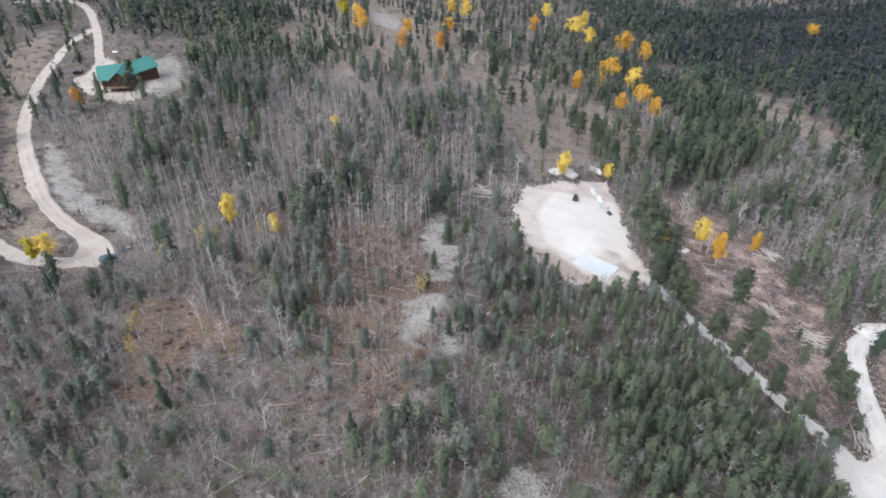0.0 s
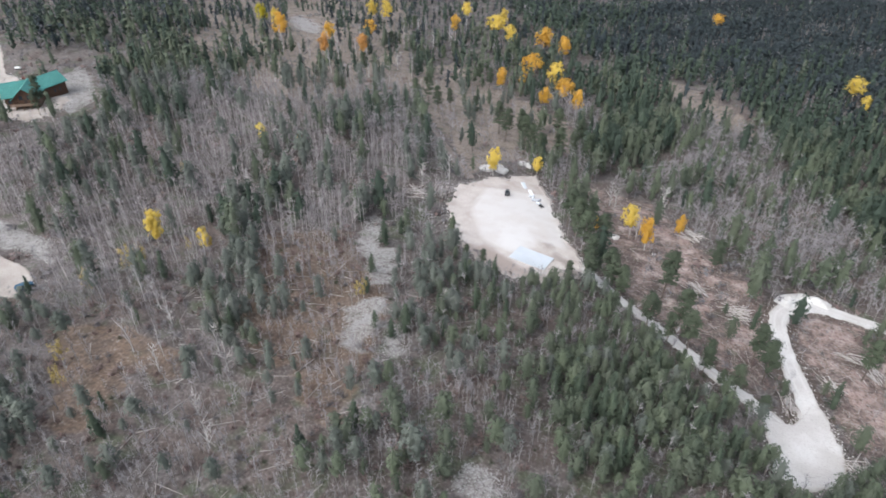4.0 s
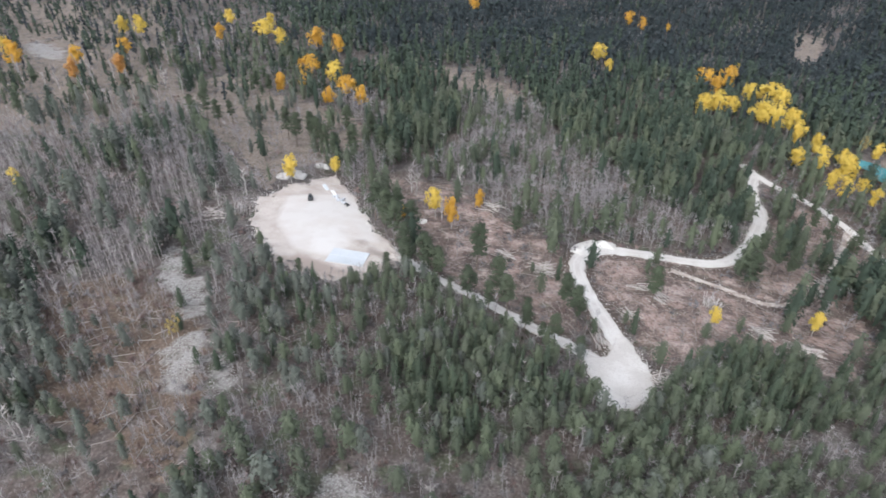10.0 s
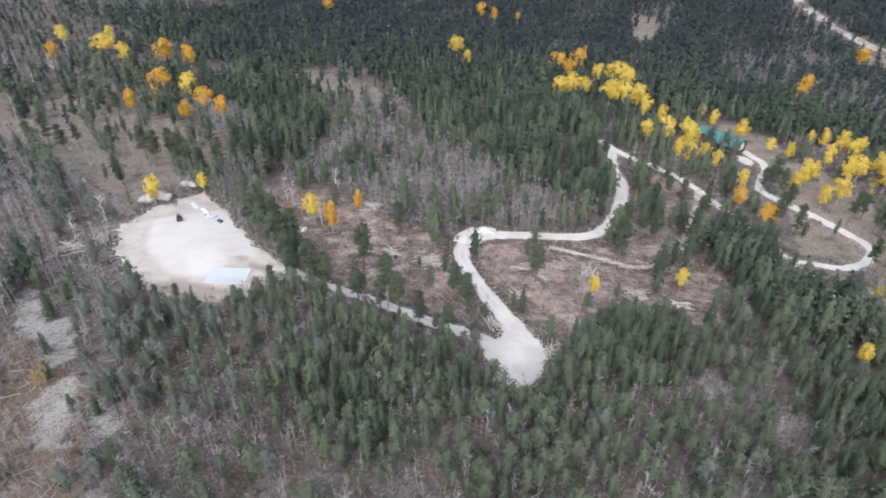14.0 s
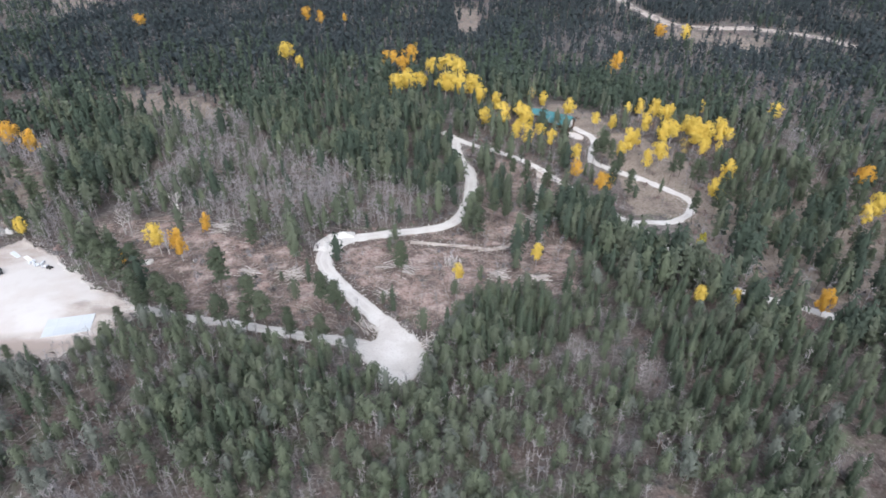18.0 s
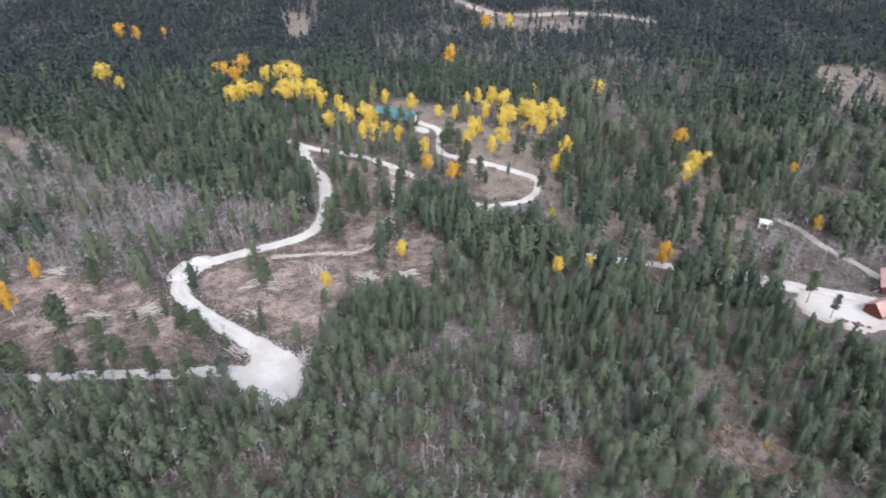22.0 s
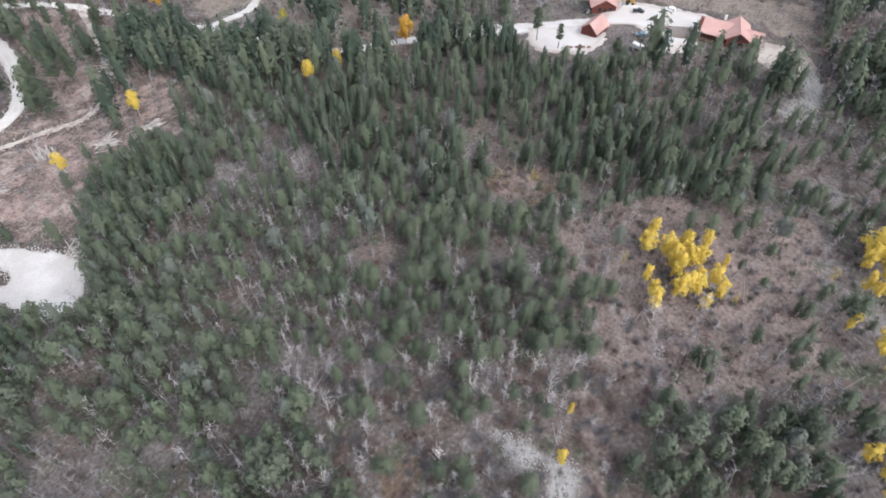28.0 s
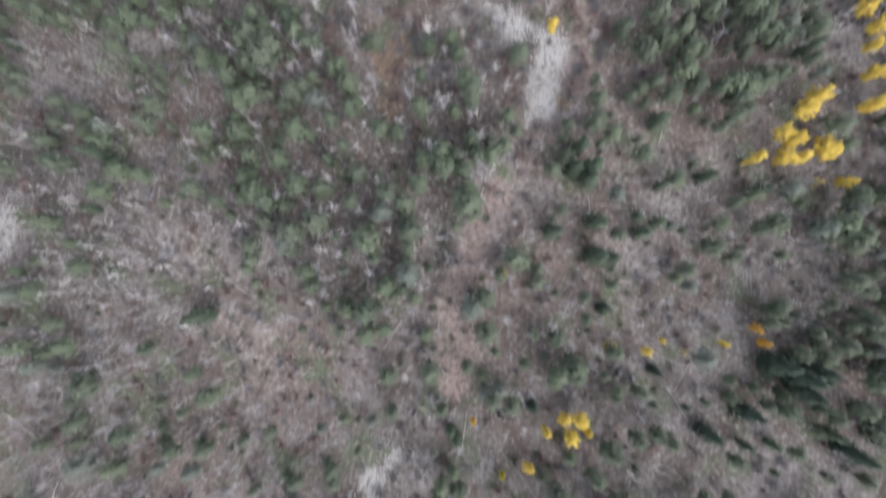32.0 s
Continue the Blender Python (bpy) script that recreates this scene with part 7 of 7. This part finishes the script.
def build_tractor(x, y, turn):
    t = new("backhoe")
    t.scale = (0.8, 0.8, 0.8)
    t.location = (x, y, float(ground(x, y)) + 0.25)
    t.rotation_euler = (0, 0, radians(turn))
    yellow = plain("machine_yellow", (0.42, 0.24, 0.05), (0.50, 0.30, 0.07), 3, 0.5)
    part("hood", box(0.2, -0.45, 0.8, 2.0, 0.45, 1.5, 0.08), yellow, t)
    part("cab", box(-1.1, -0.7, 0.9, 0.2, 0.7, 2.5, 0.08), PANE, t)
    part("cab_roof", box(-1.2, -0.78, 2.5, 0.3, 0.78, 2.62, 0.04), yellow, t)
    for s in (-1, 1):
        part("loader_arm", prism([(0.4, 1.5), (0.6, 1.6), (2.9, 0.6), (2.8, 0.4)], s * 0.6, s * 0.72), yellow, t)
    part("bucket", prism([(2.7, 0.1), (3.5, 0.05), (3.5, 0.12), (2.85, 0.2), (2.8, 0.8), (2.7, 0.8)], -1.05, 1.05), BLACKSTEEL, t)
    part("boom", prism([(-1.3, 0.8), (-1.1, 0.9), (-2.4, 2.7), (-2.6, 2.6)], -0.12, 0.12), yellow, t)
    part("dipper", prism([(-2.6, 2.7), (-2.4, 2.6), (-3.0, 0.8), (-3.2, 0.85)], -0.1, 0.1), yellow, t)
    for sx, r in ((-0.8, 0.68), (1.5, 0.45)):
        for s in (-1, 1):
            part("wheel", tube(r, s * 0.6, s * 0.98, sx, r, 16, "y"), TYRE, t)
    tagged(t, "weathered yellow backhoe at the edge of the yard", "backhoe")


def build_quad(x, y, turn):
    t = new("quad_bike")
    t.location = (x, y, float(ground(x, y)) + 0.25)
    t.rotation_euler = (0, 0, radians(turn))
    part("body", prism([(-0.9, 0.5), (0.9, 0.5), (0.95, 0.8), (0.3, 0.85), (0.1, 0.75), (-0.9, 0.85)], -0.35, 0.35), BLACKSTEEL, t)
    part("seat", box(-0.7, -0.2, 0.83, 0.1, 0.2, 0.98, 0.05), TYRE, t)
    part("handlebar", tube(0.03, -0.4, 0.4, 0.35, 1.1, 8, "y"), BLACKSTEEL, t)
    for sx in (-0.65, 0.65):
        for s in (-1, 1):
            part("wheel", tube(0.32, s * 0.38, s * 0.62, sx, 0.32, 12, "y"), TYRE, t)
    tagged(t, "black quad bike on the white building pad", "quad bike")


def build_yard_things():
    t = new("propane_tank")
    t.location = (-338.0, 174.1, float(ground(-338.0, 174.1)))
    t.rotation_euler = (0, 0, radians(30))
    shell = tube(0.6, -1.7, 1.7, 0, 1.0, 20)
    bmesh.ops.bevel(shell, geom=[e for e in shell.edges if len(e.link_faces) == 2 and max(len(f.verts) for f in e.link_faces) > 4], offset=0.35, segments=4, affect="EDGES")
    part("tank_shell", shell, WHITEPAINT, t)
    part("valve_dome", box(-0.25, -0.25, 1.55, 0.25, 0.25, 1.8, 0.06), WHITEPAINT, t)
    for x in (-1.0, 1.0):
        part("foot", box(x - 0.1, -0.45, 0, x + 0.1, 0.45, 0.5), BLACKSTEEL, t)
    tagged(t, "white propane tank on low feet near the lodge", "propane tank")
    # foundation sheet on the building pad
    s = new("foundation_sheet")
    c = (-52.7, 153.6)
    s.location = (*c, float(ground(*c)) + 0.42)
    g = [(float(ground(c[0] + d, c[1])) - float(ground(*c))) / d for d in (5,)][0]
    k = (float(ground(c[0], c[1] + 5)) - float(ground(*c))) / 5
    s.rotation_euler = (math.atan(k), -math.atan(g), radians(-2))
    part("base_slab", box(-5.9, -4.5, -0.25, 5.9, 4.5, -0.02, 0.03), WHITEGRAVEL, s)
    for i in range(4):
        for j in range(2):
            part("sheet", box(-5.8 + i * 2.9 + 0.02, -4.4 + j * 4.4 + 0.02, 0.0, -5.8 + (i + 1) * 2.9 - 0.02, -4.4 + (j + 1) * 4.4 - 0.02, 0.06, 0.02), PALEBLUE, s)
    tagged(s, "pale blue insulation sheets on a new foundation slab", "foundation")
    # pale goods left at the edge of the building pad
    for x, y, turn, n in ((-76.9, 207.0, 125, 4), (-72.0, 202.0, 125, 3)):
        st = new("panel_stack")
        st.location = (x, y, float(ground(x, y)) + 0.3)
        st.rotation_euler = (0, 0, radians(turn))
        for i in range(n):
            part("panel", box(-2.4 + random.uniform(-0.1, 0.1), -0.65, 0.02 + i * 0.12, 2.4, 0.65, 0.12 + i * 0.12, 0.015), PALEBLUE if i % 2 else WHITEPAINT, st)
        tagged(st, "stack of pale wrapped panels on the building pad", "panel stack", "building goods on the pad")
    # timber and a bin beside the white shed
    for x, y, turn, n in [(225.3, 101.4, 20, 12), (221.0, 102.7, -60, 8), (228.3, 103.9, 35, 8)]:
        st = new("timber_stack")
        st.location = (x, y, float(ground(x, y)) + 0.05)
        st.rotation_euler = (0, 0, radians(turn))
        for i in range(n):
            part("board", box(-1.9 + random.uniform(-0.2, 0.2), -0.5 + 0.24 * (i % 4), 0.1 + 0.1 * (i // 4), 1.9, -0.3 + 0.24 * (i % 4), 0.19 + 0.1 * (i // 4), 0.01), WOOD if i % 3 else DEADWOOD, st)
        for x0 in (-1.3, 1.3):
            part("bearer", box(x0 - 0.06, -0.6, 0, x0 + 0.06, 0.6, 0.1), WOOD, st)
        tagged(st, "weathered boards stacked on bearers beside the white shed", "timber stack", "timber by the shed")
    bin_at = (232.1, 100.9)
    bn = new("storage_bin")
    bn.location = (*bin_at, float(ground(*bin_at)))
    part("bin_body", box(-0.9, -0.7, 0.05, 0.9, 0.7, 1.2, 0.06), WHITEPAINT, bn)
    part("bin_lid", box(-0.95, -0.75, 1.2, 0.95, 0.75, 1.3, 0.04), WHITEPAINT, bn)
    tagged(bn, "white storage bin among the timber", "storage bin")
    roll_paint = plain("wrapped_roll", (0.55, 0.58, 0.62), (0.45, 0.48, 0.52), 2, 0.6)
    for i, (x, y) in enumerate(((-68.3, 196.0), (-67.2, 197.2), (-69.5, 197.6), (-66.0, 194.6), (-70.5, 199.0))):
        r = new("wrapped_roll", None)
        r.location = (x, y, float(ground(x, y)) + 0.3)
        r.rotation_euler = (0, 0, radians(20 + 50 * i))
        part("roll_body", tube(0.42, -1.0, 1.0, 0, 0.42, 16), roll_paint, r)
        for sx in (-0.55, 0.55):
            part("strap", tube(0.435, sx - 0.04, sx + 0.04, 0, 0.42, 16), BLACKSTEEL, r)
        tagged(r, "pale grey wrapped roll lying on the building pad", "wrapped roll", "building goods on the pad")
    # pallets near the small cabin
    for i in range(4):
        x, y = 167.9 + 0.6 * i, 48.5 - 1.7 * i
        p = new("pallet")
        p.location = (x, y, float(ground(x, y)) + 0.2)
        p.rotation_euler = (0, 0, radians(-70))
        for k in range(5):
            part("slat", box(-0.6, -0.6 + 0.26 * k, 0.1, 0.6, -0.44 + 0.26 * k, 0.14), LOGRED, p)
        for xx in (-0.55, 0, 0.55):
            part("bearer", box(xx - 0.05, -0.6, 0, xx + 0.05, 0.6, 0.1), WOOD, p)
        tagged(p, "red-stained wooden pallet on the gravel apron", "pallet", "pallets on the apron")


build_lodge()
build_cabins()
build_red_house()
build_barns()
build_vehicles()
build_yard_things()
